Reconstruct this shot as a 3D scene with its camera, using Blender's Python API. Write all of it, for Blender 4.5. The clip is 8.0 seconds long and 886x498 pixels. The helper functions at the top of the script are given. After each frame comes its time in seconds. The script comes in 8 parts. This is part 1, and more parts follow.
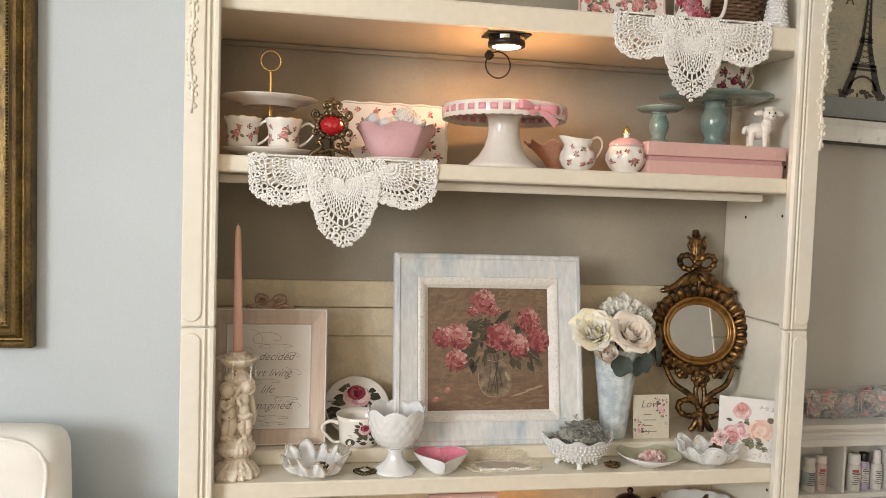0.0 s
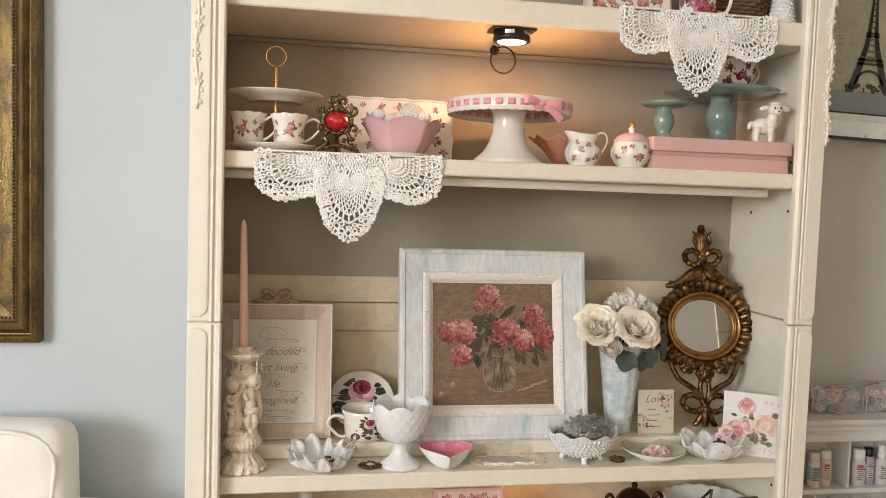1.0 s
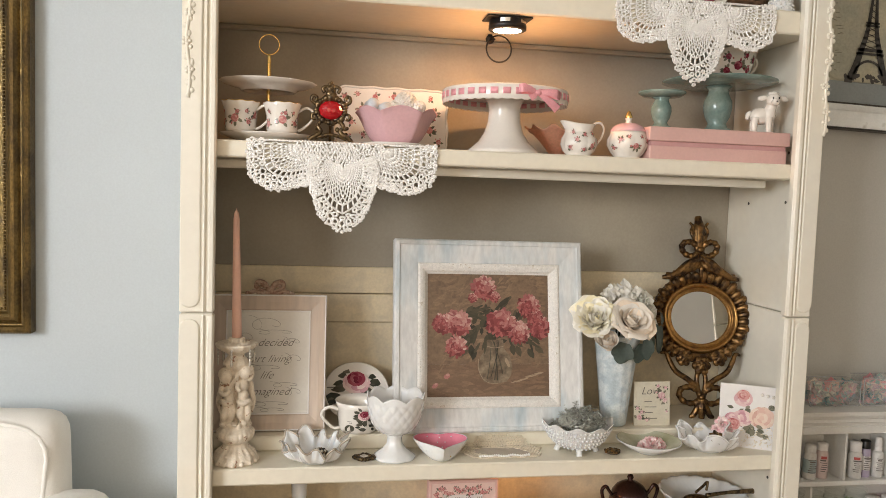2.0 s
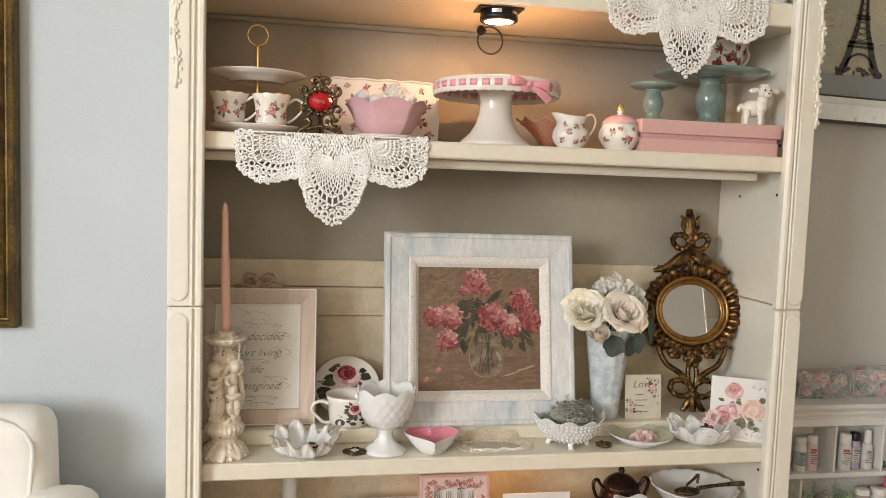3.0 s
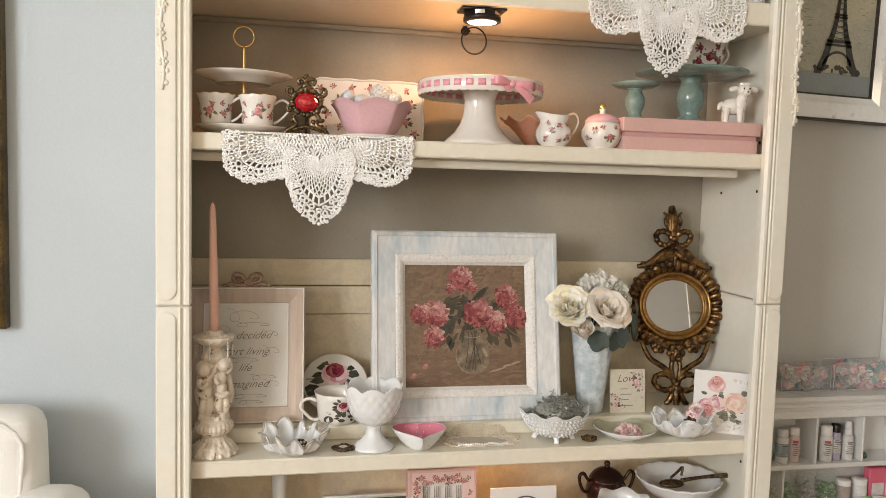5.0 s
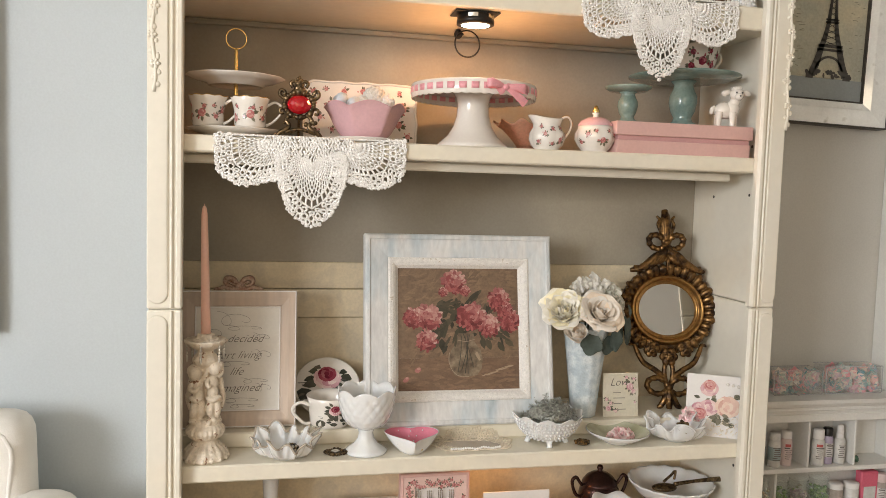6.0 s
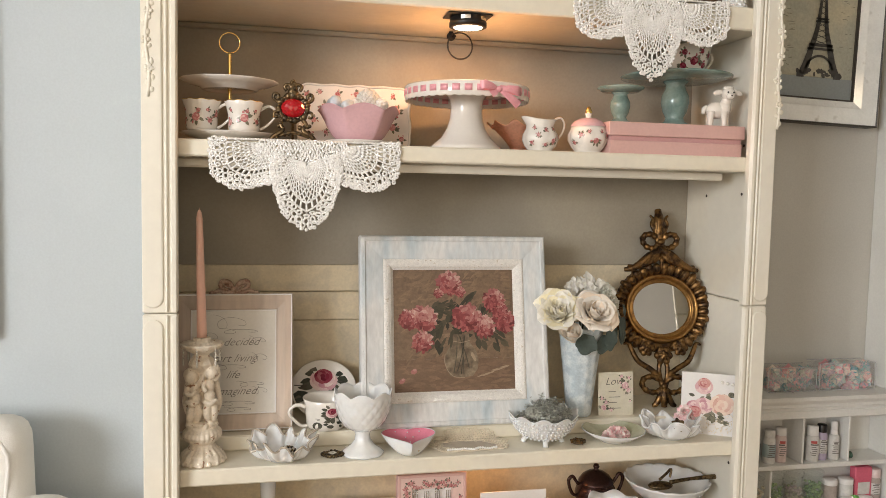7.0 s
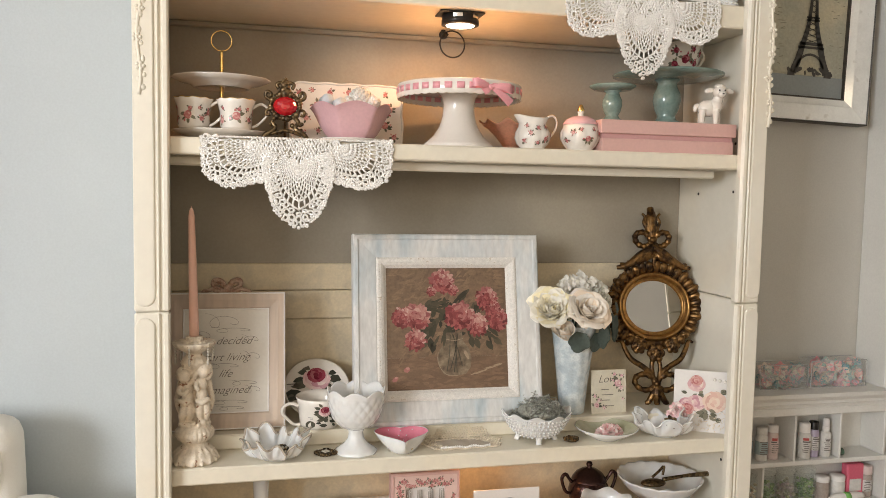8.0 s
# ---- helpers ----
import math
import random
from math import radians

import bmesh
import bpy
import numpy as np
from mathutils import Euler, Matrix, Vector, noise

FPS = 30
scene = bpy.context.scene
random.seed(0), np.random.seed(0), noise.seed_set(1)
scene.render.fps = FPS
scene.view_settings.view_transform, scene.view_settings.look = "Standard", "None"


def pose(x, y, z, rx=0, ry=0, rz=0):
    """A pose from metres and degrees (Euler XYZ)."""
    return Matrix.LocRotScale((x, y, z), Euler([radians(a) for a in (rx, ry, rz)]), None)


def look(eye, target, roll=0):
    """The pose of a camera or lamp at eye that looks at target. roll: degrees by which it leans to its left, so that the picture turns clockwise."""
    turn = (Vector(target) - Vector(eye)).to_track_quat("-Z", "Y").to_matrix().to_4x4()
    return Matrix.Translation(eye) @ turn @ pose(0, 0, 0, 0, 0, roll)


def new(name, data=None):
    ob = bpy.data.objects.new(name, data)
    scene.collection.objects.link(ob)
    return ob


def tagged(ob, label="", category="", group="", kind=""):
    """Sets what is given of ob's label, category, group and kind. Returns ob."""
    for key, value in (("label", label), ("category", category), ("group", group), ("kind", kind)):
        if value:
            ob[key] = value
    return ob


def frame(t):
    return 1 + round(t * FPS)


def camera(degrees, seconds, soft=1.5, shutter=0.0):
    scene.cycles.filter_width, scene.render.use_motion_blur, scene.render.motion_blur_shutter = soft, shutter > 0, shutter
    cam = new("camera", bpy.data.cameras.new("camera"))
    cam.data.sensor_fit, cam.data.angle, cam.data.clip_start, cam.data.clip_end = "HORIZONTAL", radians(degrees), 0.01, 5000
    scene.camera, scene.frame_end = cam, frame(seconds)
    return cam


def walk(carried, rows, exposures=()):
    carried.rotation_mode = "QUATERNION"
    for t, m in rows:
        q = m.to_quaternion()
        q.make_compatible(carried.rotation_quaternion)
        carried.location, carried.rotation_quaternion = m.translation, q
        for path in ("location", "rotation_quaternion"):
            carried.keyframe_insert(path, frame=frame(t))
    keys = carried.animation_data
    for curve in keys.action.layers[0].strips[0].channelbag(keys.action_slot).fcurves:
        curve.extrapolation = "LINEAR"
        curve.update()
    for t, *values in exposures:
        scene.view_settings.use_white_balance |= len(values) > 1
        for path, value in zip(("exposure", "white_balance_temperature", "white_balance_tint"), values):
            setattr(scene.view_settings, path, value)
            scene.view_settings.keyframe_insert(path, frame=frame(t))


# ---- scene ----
cam = camera(59.7, 8.0, soft=0.8)
PATH = [
    (0, (-0.418, -1.447, 1.474), (-0.064, 0.519, 1.367), 1.9),
    (0.5, (-0.42, -1.444, 1.476), (-0.068, 0.521, 1.36), 2.0),
    (1, (-0.419, -1.45, 1.476), (-0.077, 0.517, 1.354), 1.9),
    (2.5, (-0.405, -1.432, 1.471), (-0.055, 0.531, 1.32), 2.1),
    (3, (-0.408, -1.429, 1.47), (-0.038, 0.53, 1.313), 2.0),
    (3.5, (-0.402, -1.434, 1.468), (-0.028, 0.523, 1.295), 1.9),
    (4, (-0.4, -1.437, 1.465), (-0.023, 0.518, 1.274), 1.3),
    (4.5, (-0.398, -1.439, 1.472), (-0.016, 0.515, 1.284), 1.2),
    (5, (-0.405, -1.45, 1.47), (-0.008, 0.503, 1.311), 1.6),
    (6.5, (-0.406, -1.444, 1.468), (0.019, 0.505, 1.32), 1.5),
    (7, (-0.407, -1.451, 1.471), (0.023, 0.496, 1.324), 1.2),
    (7.5, (-0.405, -1.455, 1.469), (0.026, 0.492, 1.325), 1.1),
    (8, (-0.406, -1.452, 1.465), (0.041, 0.492, 1.321), 1.1),
]
walk(cam, [(t, look(eye, target, roll)) for t, eye, target, roll in PATH])

# ---- light ----
world = bpy.data.worlds.new("world")
scene.world = world
world.use_nodes = True
wn = world.node_tree.nodes
sky = wn.new("ShaderNodeTexSky")
sky.sky_type, sky.sun_disc = "NISHITA", False
sky.sun_elevation, sky.sun_rotation = radians(38), radians(215)
world.node_tree.links.new(sky.outputs[0], wn["Background"].inputs[0])
wn["Background"].inputs[1].default_value = 0.035
sun = new("sun", bpy.data.lights.new("sun", "SUN"))
sun.data.energy, sun.data.angle, sun.data.color = 1.0, radians(10), (1, 0.95, 0.88)
sun.matrix_world = look((-6, -9, 9), (0, 0, 0))


def area_lamp(name, eye, target, w, h, watts, colour):
    lamp = new(name, bpy.data.lights.new(name, "AREA"))
    lamp.data.shape, lamp.data.size, lamp.data.size_y = "RECTANGLE", w, h
    lamp.data.energy, lamp.data.color = watts, colour
    lamp.matrix_world = look(eye, target)
    return lamp


# lamps in the two window openings: west daylight, south an added warm room fill
area_lamp("window_and_fill_light", (-2.96, -2.72, 1.88), (0, 0.1, 1.40), 1.05, 0.95, 84, (0.930, 0.945, 0.962))
area_lamp("window_and_fill_light", (-0.9, -3.36, 1.85), (-0.9, 0, 1.40), 2.4, 1.0, 21, (1.0, 0.77, 0.52))


def spot(name, eye, target, watts, cone, size):
    lamp = new(name, bpy.data.lights.new(name, "SPOT"))
    lamp.data.energy, lamp.data.color = watts, (1.0, 0.46, 0.17)
    lamp.data.spot_size, lamp.data.spot_blend, lamp.data.shadow_soft_size = radians(cone), 0.35, size
    lamp.matrix_world = look(eye, target)


# puck lights under two of the shelves
spot("puck_bulb", (-0.033, 0.052, 1.786), (-0.028, 0.100, 1.5), 3.4, 170, 0.014)
spot("puck_bulb", (0.045, 0.150, 0.885), (0.045, 0.20, 0.6), 0.55, 170, 0.018)


# ---- materials ----
def material(name, colour, rough=0.5, metal=0.0, vary=0.08, scale=6.0, bump=0.1, grain=180.0, tint=None, island=None, coat=0.0,
             glass=0.0, sss=0.0, stretch=(1, 1, 1), emit=0.0, patch=(0.35, 0.65), thing=0.0, alpha=1.0, thin=0.0):
    """A surface: colour with broad stains towards tint, fine grain, relief, and colours per piece."""
    m = bpy.data.materials.new(name)
    m.use_nodes = True
    n, link = m.node_tree.nodes, m.node_tree.links.new
    b = n["Principled BSDF"]
    b.inputs["Roughness"].default_value, b.inputs["Metallic"].default_value = rough, metal
    b.inputs["Coat Weight"].default_value, b.inputs["Transmission Weight"].default_value = coat, glass
    b.inputs["Alpha"].default_value = alpha
    b.inputs["Coat Roughness"].default_value = 0.08
    if sss:
        b.inputs["Subsurface Weight"].default_value, b.inputs["Subsurface Scale"].default_value = sss, 0.006
        b.inputs["Subsurface Radius"].default_value = (1.0, 0.9, 0.8)
    if emit:
        b.inputs["Emission Strength"].default_value = emit
        b.inputs["Emission Color"].default_value = (*colour, 1)
    co = n.new("ShaderNodeTexCoord")
    mp = n.new("ShaderNodeMapping")
    mp.inputs["Scale"].default_value = stretch
    link(co.outputs["Object"], mp.inputs[0])

    def cloud(s, detail):
        t = n.new("ShaderNodeTexNoise")
        t.inputs["Scale"].default_value, t.inputs["Detail"].default_value = s, detail
        link(mp.outputs[0], t.inputs["Vector"])
        return t.outputs["Fac"]

    def ramp(fac, stops):
        r = n.new("ShaderNodeValToRGB")
        while len(r.color_ramp.elements) < len(stops):
            r.color_ramp.elements.new(0.5)
        for e, (p, c) in zip(r.color_ramp.elements, stops):
            e.position, e.color = p, (*c, 1)
        link(fac, r.inputs[0])
        return r.outputs[0]

    def mix(fac, a, c, how="MIX"):
        x = n.new("ShaderNodeMix")
        x.data_type, x.blend_type = "RGBA", how
        if isinstance(fac, float):
            x.inputs[0].default_value = fac
        else:
            link(fac, x.inputs[0])
        for k, s in ((6, a), (7, c)):
            if isinstance(s, tuple):
                x.inputs[k].default_value = (*s, 1)
            else:
                link(s, x.inputs[k])
        return x.outputs[2]

    broad, fine = cloud(scale, 5), cloud(grain, 3)
    base = colour
    if island:
        geo = n.new("ShaderNodeNewGeometry")
        k = len(island) - 1
        base = ramp(geo.outputs["Random Per Island"], [(i / k, c) for i, c in enumerate(island)])
    if tint:
        base = mix(ramp(broad, [(patch[0], (0, 0, 0)), (patch[1], (1, 1, 1))]), base, tint)
    lo, hi = 1 - vary, 1 + vary * 0.6
    shade = ramp(broad, [(0.3, (lo,) * 3), (0.7, (hi,) * 3)])
    base = mix(1.0, base, shade, "MULTIPLY")
    grainy = ramp(fine, [(0.3, (1 - vary * 0.8,) * 3), (0.7, (1 + vary * 0.4,) * 3)])
    base = mix(1.0, base, grainy, "MULTIPLY")
    if thing:
        info = n.new("ShaderNodeObjectInfo")
        base = mix(1.0, base, ramp(info.outputs["Random"], [(0, (1 - thing,) * 3), (1, (1 + thing,) * 3)]), "MULTIPLY")
    link(base, b.inputs["Base Color"])
    if thin:
        tr, mx = n.new("ShaderNodeBsdfTranslucent"), n.new("ShaderNodeMixShader")
        link(base, tr.inputs["Color"])
        mx.inputs[0].default_value = thin
        link(b.outputs[0], mx.inputs[1])
        link(tr.outputs[0], mx.inputs[2])
        link(mx.outputs[0], n["Material Output"].inputs["Surface"])
    rr = n.new("ShaderNodeMapRange")
    rr.inputs["To Min"].default_value, rr.inputs["To Max"].default_value = max(0.02, rough * 0.8), min(1, rough * 1.2)
    link(broad, rr.inputs["Value"])
    link(rr.outputs[0], b.inputs["Roughness"])
    if bump:
        bp = n.new("ShaderNodeBump")
        bp.inputs["Strength"].default_value, bp.inputs["Distance"].default_value = bump, 0.002
        link(fine, bp.inputs["Height"])
        link(bp.outputs[0], b.inputs["Normal"])
    return m


# one wall paint in two tints: cool daylight and warm room light coloured in
WALL = material("wall_paint", (0.512, 0.560, 0.585), 0.75, vary=0.05, scale=2.0, bump=0.12, grain=220)
WALL_WARM = material("warm_lit_wall_paint", (0.560, 0.552, 0.508), 0.75, vary=0.06, scale=2.5, bump=0.12, grain=220)
TAN = material("white_wall_paint", (0.80, 0.79, 0.75), 0.8, vary=0.05, scale=2)
CEIL = material("ceiling_paint", (0.8, 0.8, 0.78), 0.85, vary=0.03, scale=2)
WOODFLOOR = material("floor_wood", (0.30, 0.20, 0.12), 0.45, vary=0.3, scale=3, stretch=(1, 8, 1), grain=60)
CREAM = material("cream_paint", (0.80, 0.765, 0.665), 0.40, vary=0.03, scale=4, bump=0.05, grain=60, tint=(0.77, 0.69, 0.55), patch=(0.5, 0.8))
# yellower than CREAM: some of the warm bounce light is put into the colour
WARMED = material("bounce_warmed_cream_paint", (0.80, 0.752, 0.630), 0.42, vary=0.05, scale=6, bump=0.05, grain=60, tint=(0.78, 0.71, 0.56), patch=(0.45, 0.75))
# darker than the boards below it: the shelves' shade is put into this colour
BACK = material("shaded_back_paint", (0.335, 0.302, 0.242), 0.6, vary=0.07, scale=5, bump=0.08, tint=(0.375, 0.340, 0.268), patch=(0.50, 0.72))
WORN = material("worn_cream_paint", (0.74, 0.64, 0.455), 0.5, vary=0.10, scale=22, bump=0.06, tint=(0.60, 0.525, 0.385), patch=(0.46, 0.60))
WHITE = material("white_paint", (0.74, 0.735, 0.70), 0.4, vary=0.05, scale=5, bump=0.08)
DARK = material("hole_shade", (0.06, 0.05, 0.04), 0.8)
GLASS = material("window_glass", (1, 1, 1), 0.02, glass=1.0, vary=0, bump=0)


# ---- shapes ----
class Geo:
    """Points and faces of one mesh, each face with the index of its material."""

    def __init__(self):
        self.v, self.f, self.m, self.flat = [], [], [], []

    def add(self, v, f, mat=0, M=None, flat=False):
        k = len(self.v)
        self.v += [tuple(M @ Vector(p)) if M else tuple(p) for p in v]
        self.f += [tuple(i + k for i in q) for q in f]
        self.m += [mat] * len(f)
        self.flat += [flat] * len(f)
        return self


def box(g, a, b, c=0.002, mat=0, M=None):
    """A chamfered box from corner a to corner b."""
    (x0, y0, z0), (x1, y1, z1) = a, b
    c = min(c, (x1 - x0) / 2.5, (y1 - y0) / 2.5, (z1 - z0) / 2.5)
    v, idx = [], {}
    for sx in (0, 1):
        for sy in (0, 1):
            for sz in (0, 1):
                p = [(x0, x1)[sx], (y0, y1)[sy], (z0, z1)[sz]]
                d = [(c, -c)[sx], (c, -c)[sy], (c, -c)[sz]]
                for k in range(3):
                    idx[sx, sy, sz, k] = len(v)
                    v.append([p[i] + (0 if i == k else d[i]) for i in range(3)])
    f = []
    for k in range(3):
        i, j = [q for q in range(3) if q != k]
        for s in (0, 1):
            ring = []
            for si, sj in ((0, 0), (1, 0), (1, 1), (0, 1)):
                key = [0, 0, 0]
                key[k], key[i], key[j] = s, si, sj
                ring.append(idx[(*key, k)])
            flip = (s == 0) ^ (k == 1)
            f.append(ring[::-1] if flip else ring)
        for si in (0, 1):
            for sj in (0, 1):
                q = []
                for s, w in ((0, i), (0, j), (1, j), (1, i)):
                    key = [0, 0, 0]
                    key[k], key[i], key[j] = s, si, sj
                    q.append(idx[(*key, w)])
                f.append(q if (si == sj) ^ (k == 1) else q[::-1])
    for sx in (0, 1):
        for sy in (0, 1):
            for sz in (0, 1):
                q = [idx[sx, sy, sz, k] for k in range(3)]
                f.append(q if (sx + sy + sz) % 2 else q[::-1])
    return g.add(v, f, mat, M, True)


def lathe(g, prof, seg=32, c=(0, 0, 0), mod=None, mat=0, M=None):
    """Turns a profile of (radius, height) round the z axis; mod(angle, r, z, i) may reshape it."""
    v, f = [], []
    for i, (r, z) in enumerate(prof):
        for s in range(seg):
            a = 2 * math.pi * s / seg
            rr, zz = mod(a, r, z, i) if mod else (r, z)
            v.append((c[0] + rr * math.cos(a), c[1] + rr * math.sin(a), c[2] + zz))
    for i in range(len(prof) - 1):
        for s in range(seg):
            t = (s + 1) % seg
            f.append((i * seg + s, i * seg + t, (i + 1) * seg + t, (i + 1) * seg + s))
    return g.add(v, f, mat, M)


def tube(g, pts, r, sides=6, mat=0, closed=False, M=None, flatten=1.0, round_=True):
    """A round bar along points; r: a radius or one for each point."""
    pts = [Vector(p) for p in pts]
    n = len(pts)
    rs = list(r) if isinstance(r, (list, tuple)) else [r] * n
    if round_ and not closed and 3 <= n <= 9:
        fine, radii = [], []
        for i in range(n - 1):
            p0, p1, p2, p3 = pts[max(0, i - 1)], pts[i], pts[i + 1], pts[min(n - 1, i + 2)]
            for k in range(4):
                t = k / 4
                fine.append(0.5 * (2 * p1 + (p2 - p0) * t + (2 * p0 - 5 * p1 + 4 * p2 - p3) * t * t + (3 * p1 - p0 - 3 * p2 + p3) * t ** 3))
                radii.append(rs[i] + (rs[i + 1] - rs[i]) * t)
        pts, rs, n = fine + [pts[-1]], radii + [rs[-1]], len(fine) + 1
    v, f, up = [], [], None
    for i, p in enumerate(pts):
        a = pts[i - 1] if closed or i else pts[0]
        b = pts[(i + 1) % n] if closed or i < n - 1 else pts[-1]
        d = (b - a).normalized()
        if up is None:
            up = d.orthogonal().normalized()
        up = (up - d * up.dot(d)).normalized() if (up - d * up.dot(d)).length > 1e-6 else d.orthogonal().normalized()
        w = d.cross(up)
        for s in range(sides):
            q = 2 * math.pi * s / sides
            v.append(p + (up * math.cos(q) + w * math.sin(q) * flatten) * rs[i])
    for i in range(n if closed else n - 1):
        for s in range(sides):
            t, j = (s + 1) % sides, (i + 1) % n
            f.append((i * sides + s, i * sides + t, j * sides + t, j * sides + s))
    if not closed:
        f.append(tuple(range(sides))[::-1])
        f.append(tuple((n - 1) * sides + s for s in range(sides)))
    return g.add(v, f, mat, M)


def ball(g, c, r, seg=14, rings=9, mat=0, M=None, mod=None):
    rx, ry, rz = r if isinstance(r, (tuple, list)) else (r, r, r)
    v = [(c[0], c[1], c[2] - rz)]
    for i in range(1, rings):
        b = math.pi * i / rings - math.pi / 2
        for s in range(seg):
            a = 2 * math.pi * s / seg
            k = mod(a, b) if mod else 1
            v.append((c[0] + rx * k * math.cos(b) * math.cos(a), c[1] + ry * k * math.cos(b) * math.sin(a), c[2] + rz * k * math.sin(b)))
    v.append((c[0], c[1], c[2] + rz))
    f = []
    for s in range(seg):
        t = (s + 1) % seg
        f.append((0, 1 + t, 1 + s))
        for i in range(rings - 2):
            f.append((1 + i * seg + s, 1 + i * seg + t, 1 + (i + 1) * seg + t, 1 + (i + 1) * seg + s))
        f.append((len(v) - 1, 1 + (rings - 2) * seg + s, 1 + (rings - 2) * seg + t))
    return g.add(v, f, mat, M)


def prism(g, outline, y0, y1, mat=0, M=None, bevel=0.0):
    """An outline in x and z, from y0 (front) to y1, with a chamfered front edge."""
    n = len(outline)
    cx, cz = sum(p[0] for p in outline) / n, sum(p[1] for p in outline) / n
    size = max(max(abs(p[0] - cx), abs(p[1] - cz)) for p in outline)
    k = 1 - bevel / size if bevel else 1
    v = [(cx + (x - cx) * k, y0, cz + (z - cz) * k) for x, z in outline]
    v += [(x, y0 + bevel, z) for x, z in outline] + [(x, y1, z) for x, z in outline]
    f = [tuple(range(n)), tuple(range(2 * n, 3 * n))[::-1]]
    for i in range(n):
        j = (i + 1) % n
        f += [(j, i, n + i, n + j), (n + j, n + i, 2 * n + i, 2 * n + j)]
    return g.add(v, f, mat, M, True)


def petal(g, M, length, width, cup=0.3, curl=0.2, mat=0, nu=4, nv=5, wave=0.0):
    """A petal that starts at the origin, runs along +y, and is hollow towards +z."""
    v, f = [], []
    for j in range(nv + 1):
        t = j / nv
        w = width * math.sin(math.pi * (0.10 + 0.68 * t)) ** 0.7
        for i in range(nu + 1):
            s = 2 * i / nu - 1
            v.append((s * w / 2, length * (t - 0.30 * s * s * t ** 3), cup * width * s * s * 0.5 + length * (cup * t * t * 0.5 - curl * t ** 3) + wave * math.sin(5 * s + 7 * t)))
    for j in range(nv):
        for i in range(nu):
            a = j * (nu + 1) + i
            f.append((a, a + 1, a + nu + 2, a + nu + 1))
    return g.add(v, f, mat, M)


def mesh_of(g, name, mats, smooth=True):
    me = bpy.data.meshes.new(name)
    me.from_pydata(g.v, [], g.f)
    for m in mats if isinstance(mats, (list, tuple)) else [mats]:
        me.materials.append(m)
    me.polygons.foreach_set("material_index", g.m)
    me.polygons.foreach_set("use_smooth", [smooth and not q for q in g.flat])
    me.update()
    return me


def part(name, g, mats, parent, label="", smooth=True):
    ob = new(name, mesh_of(g, name, mats, smooth))
    ob.parent = parent
    return tagged(ob, label, kind="stuff" if name == "rose_print" else "")


def thing(name, label, category, loc=(0, 0, 0), turn=0.0, group="", kind="", tilt=0.0):
    ob = new(name)
    ob.empty_display_size = 0.05
    ob.matrix_world = pose(*loc, tilt, 0, turn)
    return tagged(ob, label, category, group, kind)


def single(name, g, mats, label, category, loc=(0, 0, 0), turn=0.0, group="", kind="", tilt=0.0, smooth=True):
    ob = new(name, mesh_of(g, name, mats, smooth))
    ob.matrix_world = pose(*loc, tilt, 0, turn)
    return tagged(ob, label, category, group, kind)


def fuse(ob, size, rounds):
    """Joins overlapping lumps of one cast or carved piece into a single soft skin."""
    m = ob.modifiers.new("skin", "REMESH")
    m.mode, m.voxel_size, m.use_smooth_shade = "VOXEL", size, True
    m = ob.modifiers.new("soften", "SMOOTH")
    m.factor, m.iterations = 0.5, rounds
    return ob


def slab(name, a, b, mat, label, category, c=0.0005):
    return single(name, box(Geo(), a, b, c), mat, label, category, kind="structure")


# ---- the room ----
WY = 0.31
slab("floor", (-3.2, -3.6, -0.1), (2.8, 0.45, 0.0), WOODFLOOR, "brown wooden plank floor of the room", "floor")
slab("ceiling", (-3.2, -3.6, 2.7), (2.8, 0.45, 2.8), CEIL, "plain white painted ceiling", "ceiling")
slab("wall_north", (-3.2, WY, 0.0), (0.0, 0.45, 2.7), WALL, "painted wall beside the bookcase, cool daylight tinted into its colour", "wall")
slab("wall_north_east", (0.0005, WY, 0.0), (2.8, 0.45, 2.7), WALL_WARM, "painted wall behind the cubby shelf, warm light tinted into its colour", "wall")
slab("wall_east", (2.65, -3.45, 0.0), (2.8, WY, 2.7), TAN, "plain off-white painted side wall", "wall")


def wall_with_window(name, along, at, out, lo, hi, w0, w1):
    """A wall along x or y with one opening from w0 to w1, 0.8 to 2.4 m high."""
    g = Geo()
    for a, b, z0, z1 in ((lo, w0, 0, 2.7), (w1, hi, 0, 2.7), (w0, w1, 0, 0.8), (w0, w1, 2.4, 2.7)):
        if along == "x":
            box(g, (a, min(at, out), z0), (b, max(at, out), z1), 0.0005)
        else:
            box(g, (min(at, out), a, z0), (max(at, out), b, z1), 0.0005)
    return single(name, g, TAN, "off-white painted wall with a wide window", "wall", kind="structure")


wall_with_window("wall_west", "y", -3.05, -3.2, -3.45, WY, -3.3, -1.9)
wall_with_window("wall_south", "x", -3.45, -3.6, -3.2, 2.8, -2.2, 0.4)


